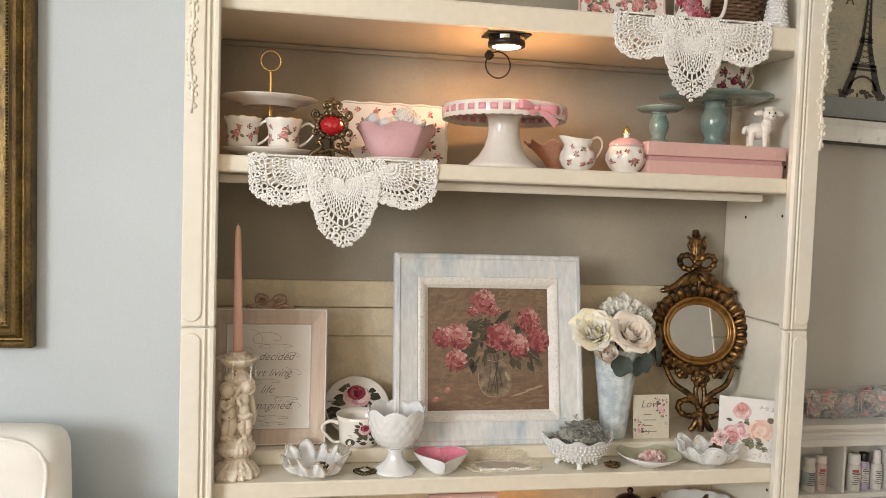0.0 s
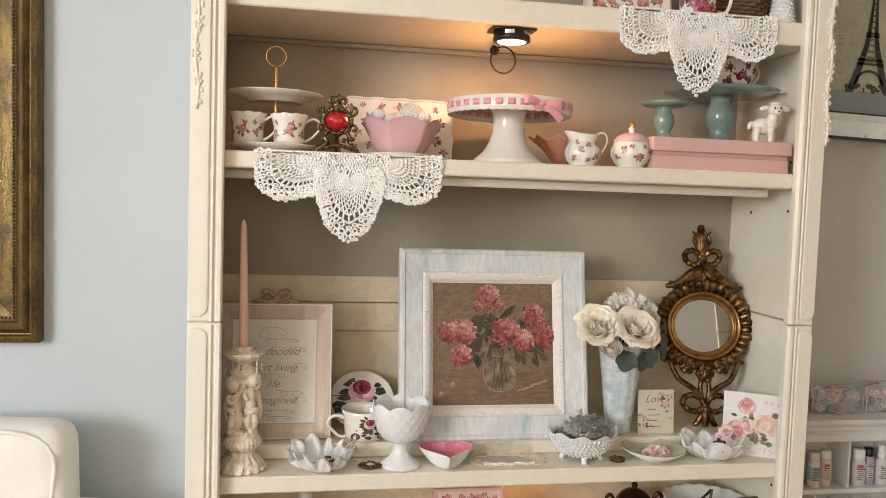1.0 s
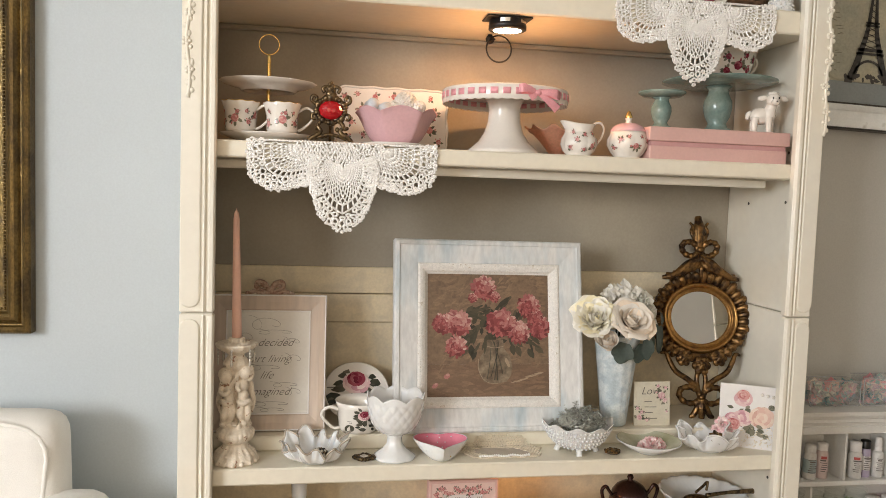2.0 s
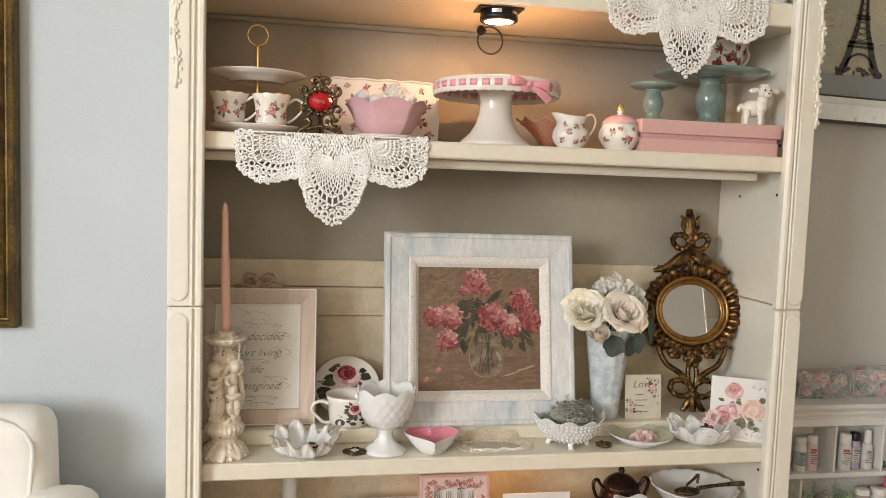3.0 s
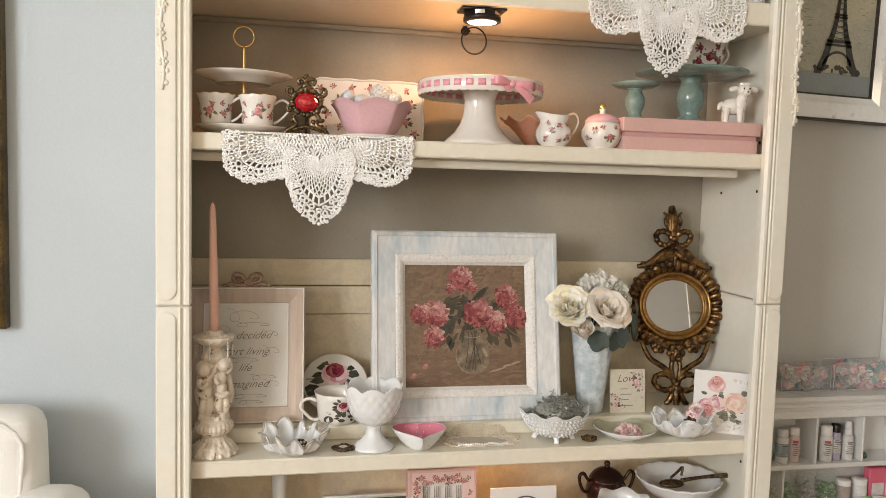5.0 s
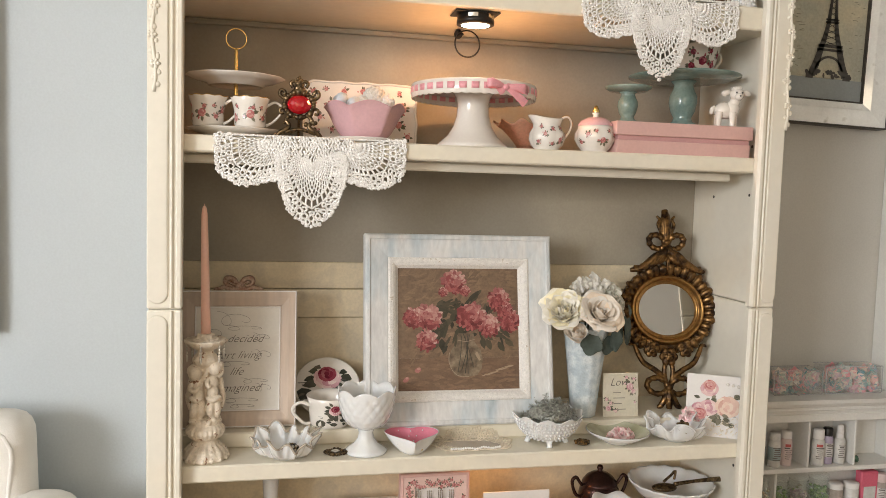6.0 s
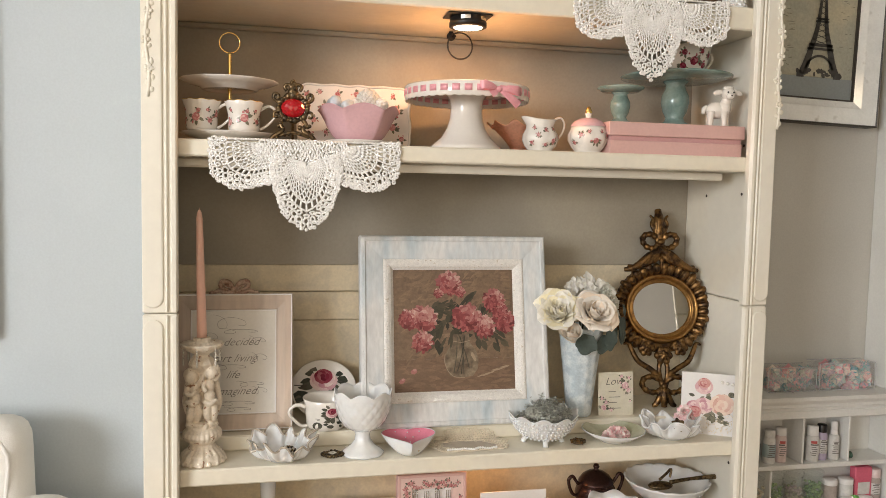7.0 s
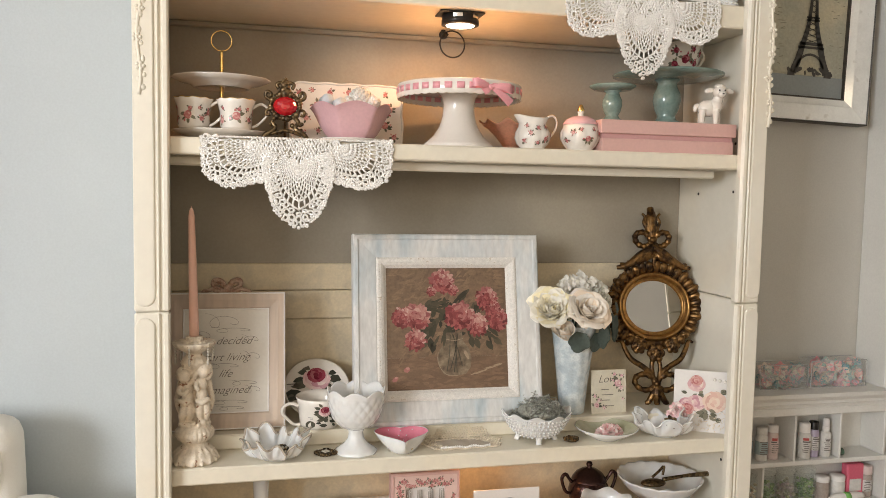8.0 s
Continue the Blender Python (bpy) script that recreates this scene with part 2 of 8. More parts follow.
def window(name, along, at, w0, w1):
    win = thing(name, "unseen white-framed window with an area lamp just inside", "window", kind="structure")

    def bar(n, a, b, z0, z1, d, mat):
        g = Geo()
        if along == "x":
            box(g, (a, at - d, z0), (b, at + d, z1), 0.003)
        else:
            box(g, (at - d, a, z0), (at + d, b, z1), 0.003)
        return part(n, g, mat, win)

    bar("window_frame", w0, w0 + 0.06, 0.8, 2.4, 0.03, WHITE)
    bar("window_frame", w1 - 0.06, w1, 0.8, 2.4, 0.03, WHITE)
    bar("window_frame", w0 + 0.06, w1 - 0.06, 0.8, 0.86, 0.03, WHITE)
    bar("window_frame", w0 + 0.06, w1 - 0.06, 2.34, 2.4, 0.03, WHITE)
    pane = bar("pane", w0 + 0.06, w1 - 0.06, 0.86, 2.34, 0.003, GLASS)
    pane.visible_shadow = False


window("window_1", "y", -3.12, -3.3, -1.9)
# unseen opening, added to hold the warm fill lamp
window("added_window", "x", -3.52, -2.2, 0.4)

# ---- the bookcase ----
bookcase = thing("bookcase", "tall cream painted wooden bookcase with carved posts and open shelves", "bookcase")


def plank(name, a, b, mat=CREAM, c=0.003, label="", parent=bookcase):
    return part(name, box(Geo(), a, b, c), mat, parent, label)


for z0, z1 in ((0.08, 0.11), (0.36, 0.39), (0.628, 0.66), (0.918, 0.95), (1.526, 1.557), (1.817, 1.864), (2.16, 2.19)):
    plank("shelf", (-0.605, 0.001, z0), (0.592, 0.283, z1), WARMED)
plank("ledge", (-0.605, 0.097, 0.9505), (0.592, 0.283, 0.981), WARMED)
plank("support_rail", (-0.604, 0.060, 1.508), (0.545, 0.080, 1.5255))
# the rail takes the same shaded colour as the upper back
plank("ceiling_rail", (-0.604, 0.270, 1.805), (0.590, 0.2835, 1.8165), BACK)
for z0, z1 in ((0.0, 1.2440), (1.2460, 2.2)):
    plank("side_panel", (-0.632, 0.001, z0), (-0.6055, 0.297, z1))
    plank("side_panel", (0.5925, 0.001, z0), (0.620, 0.297, z1))
plank("back_panel", (-0.605, 0.285, 1.3038), (0.592, 0.297, 2.2), BACK, 0.001, "greige back panel with the shelf shade in its colour")
plank("back_board", (-0.605, 0.283, 1.2445), (0.592, 0.297, 1.3035), WORN, 0.0015, "mottled cream back board")
plank("back_board", (-0.605, 0.279, 1.180), (0.592, 0.297, 1.2430), WORN, 0.002, "mottled cream back board")
plank("back_board", (-0.605, 0.287, 0.05), (0.592, 0.297, 1.1785), WORN, 0.001, "mottled cream back board")
plank("plinth", (-0.632, -0.02, 0.0), (0.620, -0.0005, 0.079))
plank("top_board", (-0.66, -0.05, 2.2005), (0.65, 0.3, 2.235))


def post(xi, xo, z0, z1, arc_low, arc_high):
    """A moulded post between its inner and outer edge, with a raised panel that has round ends."""
    s = 1 if xi > xo else -1
    w = abs(xi - xo)
    lo, hi = min(xi, xo), max(xi, xo)
    p = part("post", box(Geo(), (lo, -0.019, z0), (hi, 0.0, z1), 0.003), CREAM, bookcase)
    a, b = xo + s * 0.003, xo + s * (w * 0.56)
    r = abs(b - a) / 2
    mid = (a + b) / 2
    zl, zh = z0 + (0.012 if arc_low else -0.0), z1 - (0.012 if arc_high else 0.0)
    out = []
    for k in range(13):
        q = math.pi * k / 12
        out.append((mid + r * math.cos(q), zh - r + r * math.sin(q)) if arc_high else ((mid + r, zh) if k == 0 else (mid - r, zh) if k == 12 else None))
    for k in range(13):
        q = math.pi + math.pi * k / 12
        out.append((mid + r * math.cos(q), zl + r + r * math.sin(q)) if arc_low else ((mid - r, zl) if k == 0 else (mid + r, zl) if k == 12 else None))
    out = [q for q in out if q]
    part("raised_panel", prism(Geo(), out[::-1], -0.0225, -0.0192, bevel=0.002), CREAM, p)
    tube_pts = [(x, -0.0195, z) for x, z in out]
    part("bead", tube(Geo(), tube_pts, 0.0028, 6, closed=True), CREAM, p)
    x1 = xo + s * w * 0.66
    part("fillet", box(Geo(), (min(x1, x1 + s * 0.005), -0.0235, z0 + 0.001), (max(x1, x1 + s * 0.005), -0.0185, z1 - 0.001), 0.002), CREAM, p)
    x2 = xi - s * 0.011
    part("fillet", box(Geo(), (min(x2, xi), -0.0245, z0 + 0.001), (max(x2, xi), -0.0185, z1 - 0.001), 0.003), CREAM, p)
    return p


post(-0.572, -0.632, 0.08, 1.2445, False, True)
POST_L = post(-0.572, -0.632, 1.2460, 2.2, True, False)
post(0.556, 0.612, 0.08, 1.2445, False, True)
POST_R = post(0.556, 0.612, 1.2460, 2.2, True, False)

# ---- materials of the things ----
CHINA = material("white_china", (0.80, 0.76, 0.70), 0.16, vary=0.03, bump=0.0, coat=0.4)
MILK = material("milk_glass", (0.80, 0.81, 0.81), 0.14, vary=0.03, bump=0.0, coat=0.5, sss=0.6)
GOLD = material("polished_gold", (0.85, 0.60, 0.22), 0.25, 1.0, vary=0.1, bump=0.02)
ANTIQUE = material("antique_gold", (0.31, 0.17, 0.06), 0.36, 0.85, vary=0.4, scale=60, bump=0.25, tint=(0.045, 0.026, 0.014), patch=(0.38, 0.60))
BRONZE = material("aged_brass", (0.30, 0.21, 0.11), 0.35, 0.9, vary=0.45, scale=120, bump=0.2, tint=(0.06, 0.045, 0.03), patch=(0.4, 0.6))
SILVER = material("silver", (0.62, 0.60, 0.56), 0.25, 1.0, vary=0.2, scale=40, bump=0.05)
BLACK = material("black_metal", (0.02, 0.018, 0.017), 0.35, 0.4, vary=0.1, bump=0.03)
RUBY = material("red_glass", (0.42, 0.006, 0.012), 0.12, vary=0.1, bump=0, coat=0.25)
PINKBOX = material("dusty_pink_card", (0.68, 0.43, 0.39), 0.6, vary=0.05, bump=0.06)
PINKDARK = material("rose_card_edge", (0.58, 0.32, 0.31), 0.6, vary=0.05)
PINKBOWL = material("pink_glaze", (0.72, 0.45, 0.48), 0.22, vary=0.06, bump=0.0, coat=0.4)
RIBBON = material("pink_satin", (0.80, 0.36, 0.40), 0.35, vary=0.1, scale=60, bump=0.05, grain=600)
TEAL = material("teal_glaze", (0.17, 0.265, 0.245), 0.22, vary=0.15, scale=25, bump=0.0, coat=0.35, tint=(0.235, 0.315, 0.28))
PEACH = material("peach_glass", (0.86, 0.50, 0.34), 0.2, thin=0.45, vary=0.15, bump=0)
PRINT = material("rose_print", (0.6, 0.2, 0.2), 0.25, bump=0, vary=0.05, island=[(0.40, 0.10, 0.11), (0.52, 0.19, 0.19), (0.62, 0.31, 0.29), (0.70, 0.45, 0.41)])
DEEPROSE = material("crimson_rose_print", (0.4, 0.05, 0.1), 0.25, bump=0, vary=0.05, island=[(0.14, 0.012, 0.03), (0.26, 0.03, 0.06), (0.36, 0.08, 0.11), (0.48, 0.20, 0.22)])
PALEROSE = material("pale_rose_print", (0.7, 0.45, 0.45), 0.4, bump=0, vary=0.05, island=[(0.50, 0.22, 0.27), (0.66, 0.40, 0.42), (0.76, 0.56, 0.55), (0.80, 0.68, 0.62)])
LEAFPRINT = material("leaf_print", (0.1, 0.12, 0.06), 0.3, bump=0, vary=0.1, island=[(0.07, 0.075, 0.05), (0.14, 0.14, 0.09), (0.24, 0.22, 0.16)])
THREAD = material("crochet_cotton", (0.97, 0.955, 0.925), 0.85, vary=0.08, scale=80, bump=0.4, grain=1200)
ECRU = material("ecru_lace", (0.82, 0.73, 0.58), 0.85, vary=0.15, scale=60, bump=0.4, grain=1200)
LINEN = material("beige_linen", (0.58, 0.51, 0.42), 0.9, vary=0.1, scale=30, bump=0.3, grain=900)
FLOWERWHITE = material("ivory_petals", (0.8, 0.78, 0.7), 0.65, thin=0.12, bump=0.05, vary=0.06, island=[(0.80, 0.78, 0.70), (0.86, 0.85, 0.80), (0.88, 0.87, 0.84)])
FLOWERYELLOW = material("cream_yellow_petals", (0.8, 0.75, 0.55), 0.65, thin=0.12, bump=0.05, vary=0.06, island=[(0.97, 0.89, 0.62), (0.98, 0.94, 0.80), (0.98, 0.96, 0.90)])
FLOWERPEACH = material("peach_petals", (0.8, 0.66, 0.54), 0.65, thin=0.12, bump=0.05, vary=0.05, island=[(0.95, 0.80, 0.64), (0.95, 0.87, 0.76), (0.95, 0.91, 0.85)])
FLOWERPINK = material("pink_petals", (0.75, 0.4, 0.42), 0.65, thin=0.12, bump=0.05, vary=0.06, island=[(0.86, 0.48, 0.50), (0.90, 0.64, 0.64), (0.93, 0.82, 0.79)])
FLOWERSAGE = material("sage_petals", (0.6, 0.62, 0.52), 0.7, thin=0.12, bump=0.05, vary=0.1, island=[(0.70, 0.71, 0.62), (0.80, 0.80, 0.73), (0.87, 0.86, 0.81)])
LEAF = material("grey_green_leaves", (0.08, 0.12, 0.10), 0.55, bump=0.1, vary=0.2, scale=40, island=[(0.035, 0.055, 0.052), (0.06, 0.085, 0.075), (0.10, 0.125, 0.105)])
BLUEFLUFF = material("pale_blue_tulle", (0.60, 0.66, 0.70), 0.7, bump=0.1, vary=0.1)
SHABBY = material("distressed_cream", (0.82, 0.73, 0.60), 0.6, vary=0.12, scale=90, bump=0.12, grain=350, tint=(0.30, 0.16, 0.09), patch=(0.63, 0.68))
CANDLE = material("pink_wax", (0.80, 0.51, 0.41), 0.45, vary=0.04, scale=20, bump=0.03, sss=0.4)
PAPER = material("ivory_paper", (0.72, 0.69, 0.63), 0.8, vary=0.04, scale=8, bump=0.05)
CARD = material("white_card", (0.78, 0.76, 0.74), 0.6, vary=0.03, bump=0.03)
INK = material("brown_ink", (0.10, 0.085, 0.075), 0.7, vary=0.1, bump=0)
PENINK = material("faded_grey_ink", (0.16, 0.14, 0.125), 0.7, vary=0.1, bump=0)
GILT = material("rubbed_gilt", (0.46, 0.26, 0.085), 0.30, 0.9, vary=0.3, scale=50, bump=0.12, tint=(0.19, 0.10, 0.035), patch=(0.42, 0.66))
PINKWOOD = material("pink_beige_wood", (0.55, 0.445, 0.36), 0.5, vary=0.16, scale=14, stretch=(1, 1, 0.12), bump=0.12, grain=90)
CHALK = material("whitewashed_wood", (0.77, 0.77, 0.755), 0.65, vary=0.16, scale=22, stretch=(1, 1, 0.3), bump=0.35, grain=120, tint=(0.41, 0.485, 0.525), patch=(0.45, 0.74))
CHALKROUGH = material("chipped_white_gesso", (0.80, 0.78, 0.74), 0.7, vary=0.12, scale=160, bump=0.5, grain=420, tint=(0.52, 0.46, 0.38), patch=(0.62, 0.72))
CANVAS = material("brown_oil_ground", (0.235, 0.155, 0.095), 0.5, vary=0.30, scale=11, bump=0.12, grain=160, tint=(0.13, 0.085, 0.055), patch=(0.38, 0.66))
CANVASLOW = material("russet_oil_ground", (0.222, 0.140, 0.086), 0.55, vary=0.25, scale=16, stretch=(0.4, 1, 1.5), bump=0.12, grain=500, tint=(0.13, 0.080, 0.050))
PEONYPALE = material("pale_peony_paint", (0.7, 0.4, 0.35), 0.5, bump=0.15, vary=0.12, scale=90, grain=600, island=[(0.40, 0.17, 0.155), (0.48, 0.25, 0.22), (0.53, 0.32, 0.275), (0.56, 0.385, 0.33)])
PEONY = material("peony_paint", (0.6, 0.25, 0.25), 0.5, bump=0.15, vary=0.12, scale=90, grain=600, island=[(0.26, 0.070, 0.07), (0.33, 0.11, 0.11), (0.40, 0.165, 0.15), (0.45, 0.22, 0.19)])
PEONYDARK = material("deep_peony_paint", (0.5, 0.15, 0.2), 0.5, bump=0.15, vary=0.12, scale=90, grain=600, island=[(0.12, 0.018, 0.020), (0.21, 0.038, 0.042), (0.30, 0.068, 0.068), (0.38, 0.12, 0.11)])
PAINTLEAF = material("painted_leaf", (0.06, 0.05, 0.03), 0.5, bump=0.1, vary=0.2, island=[(0.03, 0.027, 0.018), (0.055, 0.05, 0.03), (0.10, 0.085, 0.05)])
PAINTGLASS = material("painted_glass_jar", (0.15, 0.105, 0.066), 0.4, vary=0.3, scale=60, bump=0.1, tint=(0.24, 0.19, 0.13))
PAINTLIGHT = material("painted_highlight", (0.36, 0.275, 0.19), 0.5, vary=0.15, bump=0.1)
MIRROR = material("mirror_silver", (0.86, 0.86, 0.84), 0.015, 1.0, vary=0.0, bump=0)
VASEBLUE = material("frosted_blue_glass", (0.52, 0.60, 0.64), 0.6, vary=0.12, scale=45, bump=0.55, grain=260, tint=(0.66, 0.71, 0.72), patch=(0.45, 0.6), sss=0.2)
HEARTPINK = material("pink_dish_glaze", (0.74, 0.24, 0.33), 0.55, vary=0.06, bump=0)
GREENPLATE = material("pale_green_glaze", (0.34, 0.345, 0.21), 0.2, vary=0.06, bump=0, coat=0.4, scale=12, tint=(0.56, 0.56, 0.44))
TINSEL = material("silver_tinsel", (0.50, 0.51, 0.46), 0.38, 0.55, vary=0.3, scale=200, bump=0)
COPPER = material("dark_copper", (0.070, 0.038, 0.034), 0.24, 0.85, vary=0.3, scale=30, bump=0.05)


def rnd(a, b):
    return random.uniform(a, b)


def fine_profile(prof, step=0.0035):
    """The same turned profile with more points."""
    out = []
    for (r0, z0), (r1, z1) in zip(prof, prof[1:]):
        m = max(1, int(math.hypot(r1 - r0, z1 - z0) / step))
        out += [(r0 + (r1 - r0) * k / m, z0 + (z1 - z0) * k / m) for k in range(m)]
    return out + [prof[-1]]


# ---- prints and lace ----
def flat_place(y=0.0):
    """Print on an upright plane that faces -y."""
    return lambda u, v, h: (u, y - h, v)


def round_place(prof, a0, c=(0, 0, 0)):
    """Print on the outside of a turned thing, round the angle a0."""
    zs = [p[1] for p in prof]
    rs = [p[0] for p in prof]

    def at(u, v, h):
        r = float(np.interp(v, zs, rs)) + h
        a = a0 + u / max(0.004, r)
        return (c[0] + r * math.cos(a), c[1] + r * math.sin(a), c[2] + v)
    return at


def blob(g, place, u, v, a, b, ang, h, mat=0, n=8, jag=0.0):
    pts = []
    for k in range(n):
        q = 2 * math.pi * k / n
        j = 1 + rnd(-jag, jag)
        x, y = a * math.cos(q) * j, b * math.sin(q) * j
        pts.append(place(u + x * math.cos(ang) - y * math.sin(ang), v + x * math.sin(ang) + y * math.cos(ang), h))
    g.add(pts, [tuple(range(n))], mat)


def leaf_print(g, place, u, v, size, ang, h, mat=1):
    pts = []
    for t, w in ((0, 0), (0.3, 0.25), (0.65, 0.23), (1, 0), (0.65, -0.23), (0.3, -0.25)):
        x, y = t * size, w * size
        pts.append(place(u + x * math.cos(ang) - y * math.sin(ang), v + x * math.sin(ang) + y * math.cos(ang), h))
    g.add(pts, [tuple(range(6))], mat)


def rose_print(g, place, u, v, s, leaves=4, h=0.0004):
    """One small printed spray of radius s: grey-green leaves, a rose of overlapping petals and two buds."""
    s *= 1.12
    for k in range(leaves + 2):
        a = rnd(0, 6.28)
        leaf_print(g, place, u + 0.55 * s * math.cos(a), v + 0.55 * s * math.sin(a), s * rnd(0.8, 1.4), a + rnd(-0.5, 0.5), h + 0.00002 * k)
    k = 0
    for ring, count, size in ((0.56, 7, 0.38), (0.32, 5, 0.32), (0.05, 2, 0.24)):
        off = rnd(0, 6)
        for i in range(count):
            a = off + 6.283 * i / count
            blob(g, place, u + ring * s * math.cos(a), v + ring * s * math.sin(a), size * s, size * s * 0.75, a + 1.57, h + 0.00012 + 0.00003 * k, 0, 7, 0.15)
            k += 1
    if leaves > 2:
        for q in range(2):
            a = rnd(0, 6.28)
            x, y = u + 1.35 * s * math.cos(a), v + 1.1 * s * math.sin(a)
            for i in range(3):
                blob(g, place, x + rnd(-0.12, 0.12) * s, y + rnd(-0.12, 0.12) * s, 0.24 * s, 0.17 * s, rnd(0, 3), h + 0.0006 + 0.00002 * i, 0, 7, 0.15)


def strands(edges, r, thick=0.7):
    """Cotton strands: a thin four-sided bar for each edge, in one mesh."""
    g = Geo()
    for p, q in edges:
        p, q = Vector(p), Vector(q)
        d = q - p
        if d.length < 1e-5:
            continue
        d.normalize()
        n = Vector((0, -1, 0)) if abs(d.y) < 0.9 else Vector((0, 0, 1))
        w = d.cross(n).normalized() * r * rnd(0.85, 1.2)
        n = d.cross(w).normalized() * r * thick
        a, b = p - d * r * 0.6, q + d * r * 0.6
        v = [a + w, a + n, a - w, a - n, b + w, b + n, b - w, b - n]
        g.add(v, [(0, 1, 5, 4), (1, 2, 6, 5), (2, 3, 7, 6), (3, 0, 4, 7), (3, 2, 1, 0), (4, 5, 6, 7)])
    return g


def fan(fine, bold, ox, oz, a0, a1, reach, lift=0.0):
    """One pineapple fan of a doily round (ox, oz): a close net, open bars, wide meshes and a scalloped edge. a = 0 points down."""
    def at(t, u):
        a = a0 + (a1 - a0) * u
        rr = reach(a) * t
        return (ox + rr * math.sin(a), -lift - rnd(0, 0.0012), oz - rr * math.cos(a))
    arc = sum((Vector(at(1, k / 40)) - Vector(at(1, (k + 1) / 40))).length for k in range(40))
    cols = max(8, int(arc * 0.46 / 0.0056))
    rows = max(6, int(reach((a0 + a1) / 2) * 0.46 / 0.0060))
    net = [[at(0.05 + 0.53 * k / rows, min(1, (c + 0.5 * (k % 2)) / cols)) for c in range(cols + 1)] for k in range(rows + 1)]
    for k in range(rows):
        for c in range(cols + 1):
            fine.append((net[k][c], net[k + 1][c]))
            j = c + 1 if k % 2 else c - 1
            if 0 <= j <= cols:
                fine.append((net[k][c], net[k + 1][j]))
    for t in (0.05, 0.075, 0.10, 0.125, 0.15):
        bold += [(at(t, c / 12), at(t, (c + 1) / 12)) for c in range(12)]
    for k in (0, rows):
        bold += [(net[k][c], net[k][c + 1]) for c in range(cols)]
    bars = [at(0.70, (c + 0.5 * (rows % 2)) / cols) for c in range(cols + 1)]
    for c in range(cols + 1):
        bold.append((net[rows][c], bars[c]))
        if c:
            bold.append((bars[c - 1], bars[c]))
    # rounded meshes, each a loop of cotton, in two staggered rows and a picot edge
    for row, (t, wide, size) in enumerate(((0.762, 0.0092, 0.0050), (0.850, 0.0092, 0.0052), (0.925, 0.0080, 0.0044), (0.975, 0.0058, 0.0027))):
        nb = max(6, int(arc * t / wide))
        for c in range(nb + 1):
            u = min(1, max(0, (c + 0.5 * (row % 2) + rnd(-0.14, 0.14)) / nb))
            x, y, z = at(t + rnd(-0.012, 0.012) + (0.022 * math.sin(math.pi * 1.0 * c) if row < 3 else 0.010 * math.cos(c * 2.1)), u)
            r0, sq, th = size * rnd(0.75, 1.15), rnd(0.6, 1.35), rnd(0, 6.28)
            loop = []
            for q in range(6):
                e = 6.283 * q / 6 + th
                rr = r0 * rnd(0.72, 1.22)
                loop.append((x + rr * math.cos(e), y - rnd(0, 0.0008), z + rr * sq * math.sin(e)))
            bold += [(loop[q], loop[(q + 1) % 6]) for q in range(6)]


def doily(loc, k, label):
    """A round crocheted doily that lies on a shelf, with three lobes that hang over its front edge; k: its size."""
    d = thing("doily", label, "doily", loc, group="crocheted doilies")
    w = 0.345 * k
    table = ((-40, 0.070), (-20, 0.072), (3, 0.075), (15, 0.083), (35, 0.103), (56, 0.116), (74, 0.108), (96, 0.102))

    def lobe(s):
        return lambda a: k * float(np.interp(math.degrees(a * s), [q[0] for q in table], [q[1] for q in table]))

    def cloth(name, fine, bold):
        g = strands(bold, 0.00190 * k, 0.9)
        h = strands(fine, 0.00140 * k, 0.9)
        g.add(h.v, h.f)
        part(name, g, THREAD, d)
    for s in (-1, 1):
        fine, bold = [], []
        a0, a1 = (-1.66, 0.60) if s < 0 else (-0.60, 1.66)
        fan(fine, bold, s * 0.075 * k, -0.002, a0, a1, lobe(s), 0.001)
        cloth("side_lobe", fine, bold)
    fine, bold = [], []
    tip = ((0, 0.131), (20, 0.110), (40, 0.085), (60, 0.073), (85, 0.068), (110, 0.056))
    fan(fine, bold, 0.0, -0.036 * k, -1.85, 1.85, lambda a: k * float(np.interp(abs(math.degrees(a)), [q[0] for q in tip], [q[1] for q in tip])), 0.0030)
    cloth("centre_lobe", fine, bold)
    fine, bold = [], []
    step = 0.0064 * k
    n = int(w * 0.50 / step)
    for i in range(n):
        x = -w * 0.25 + step * i
        for j in range(6):
            z = 0.005 - step * j
            x0 = x + step * 0.5 * (j % 2)
            p = (x0 + rnd(-0.0008, 0.0008), -0.0022 - rnd(0, 0.0008), z + rnd(-0.0008, 0.0008))
            for e in (-1, 1):
                if rnd(0, 1) > 0.15:
                    bold.append((p, (x0 + e * step / 2 + rnd(-0.0008, 0.0008), -0.0022, z - step)))
            h = rnd(0.0012, 0.0022)
            bold.append(((p[0] - h, -0.003, p[2]), (p[0] + h, -0.003, p[2])))
    m = 56
    for i in range(m):
        x0, x1 = -w * 0.485 + w * 0.97 * i / m, -w * 0.485 + w * 0.97 * (i + 1) / m
        bold.append(((x0, -0.002, 0.0058), (x1, -0.002, 0.0058)))
        for y0, y1 in ((-0.002, 0.012), (0.012, 0.026), (0.026, 0.04), (0.04, 0.055)):
            if abs(x0) < w * (0.48 - y0 * 2.2):
                bold += [((x0, y0, 0.0065), (x1, y1, 0.0065)), ((x1, y0, 0.0065), (x0, y1, 0.0065))]
    cloth("top_net", fine, bold)


doily((-0.347, -0.002, 1.553), 0.965, "white crocheted cotton doily hanging over the middle shelf edge")
doily((0.333, -0.002, 1.860), 0.94, "white crocheted cotton doily hanging over the upper shelf edge")


# ---- upper shelf ----
Z2 = 1.557
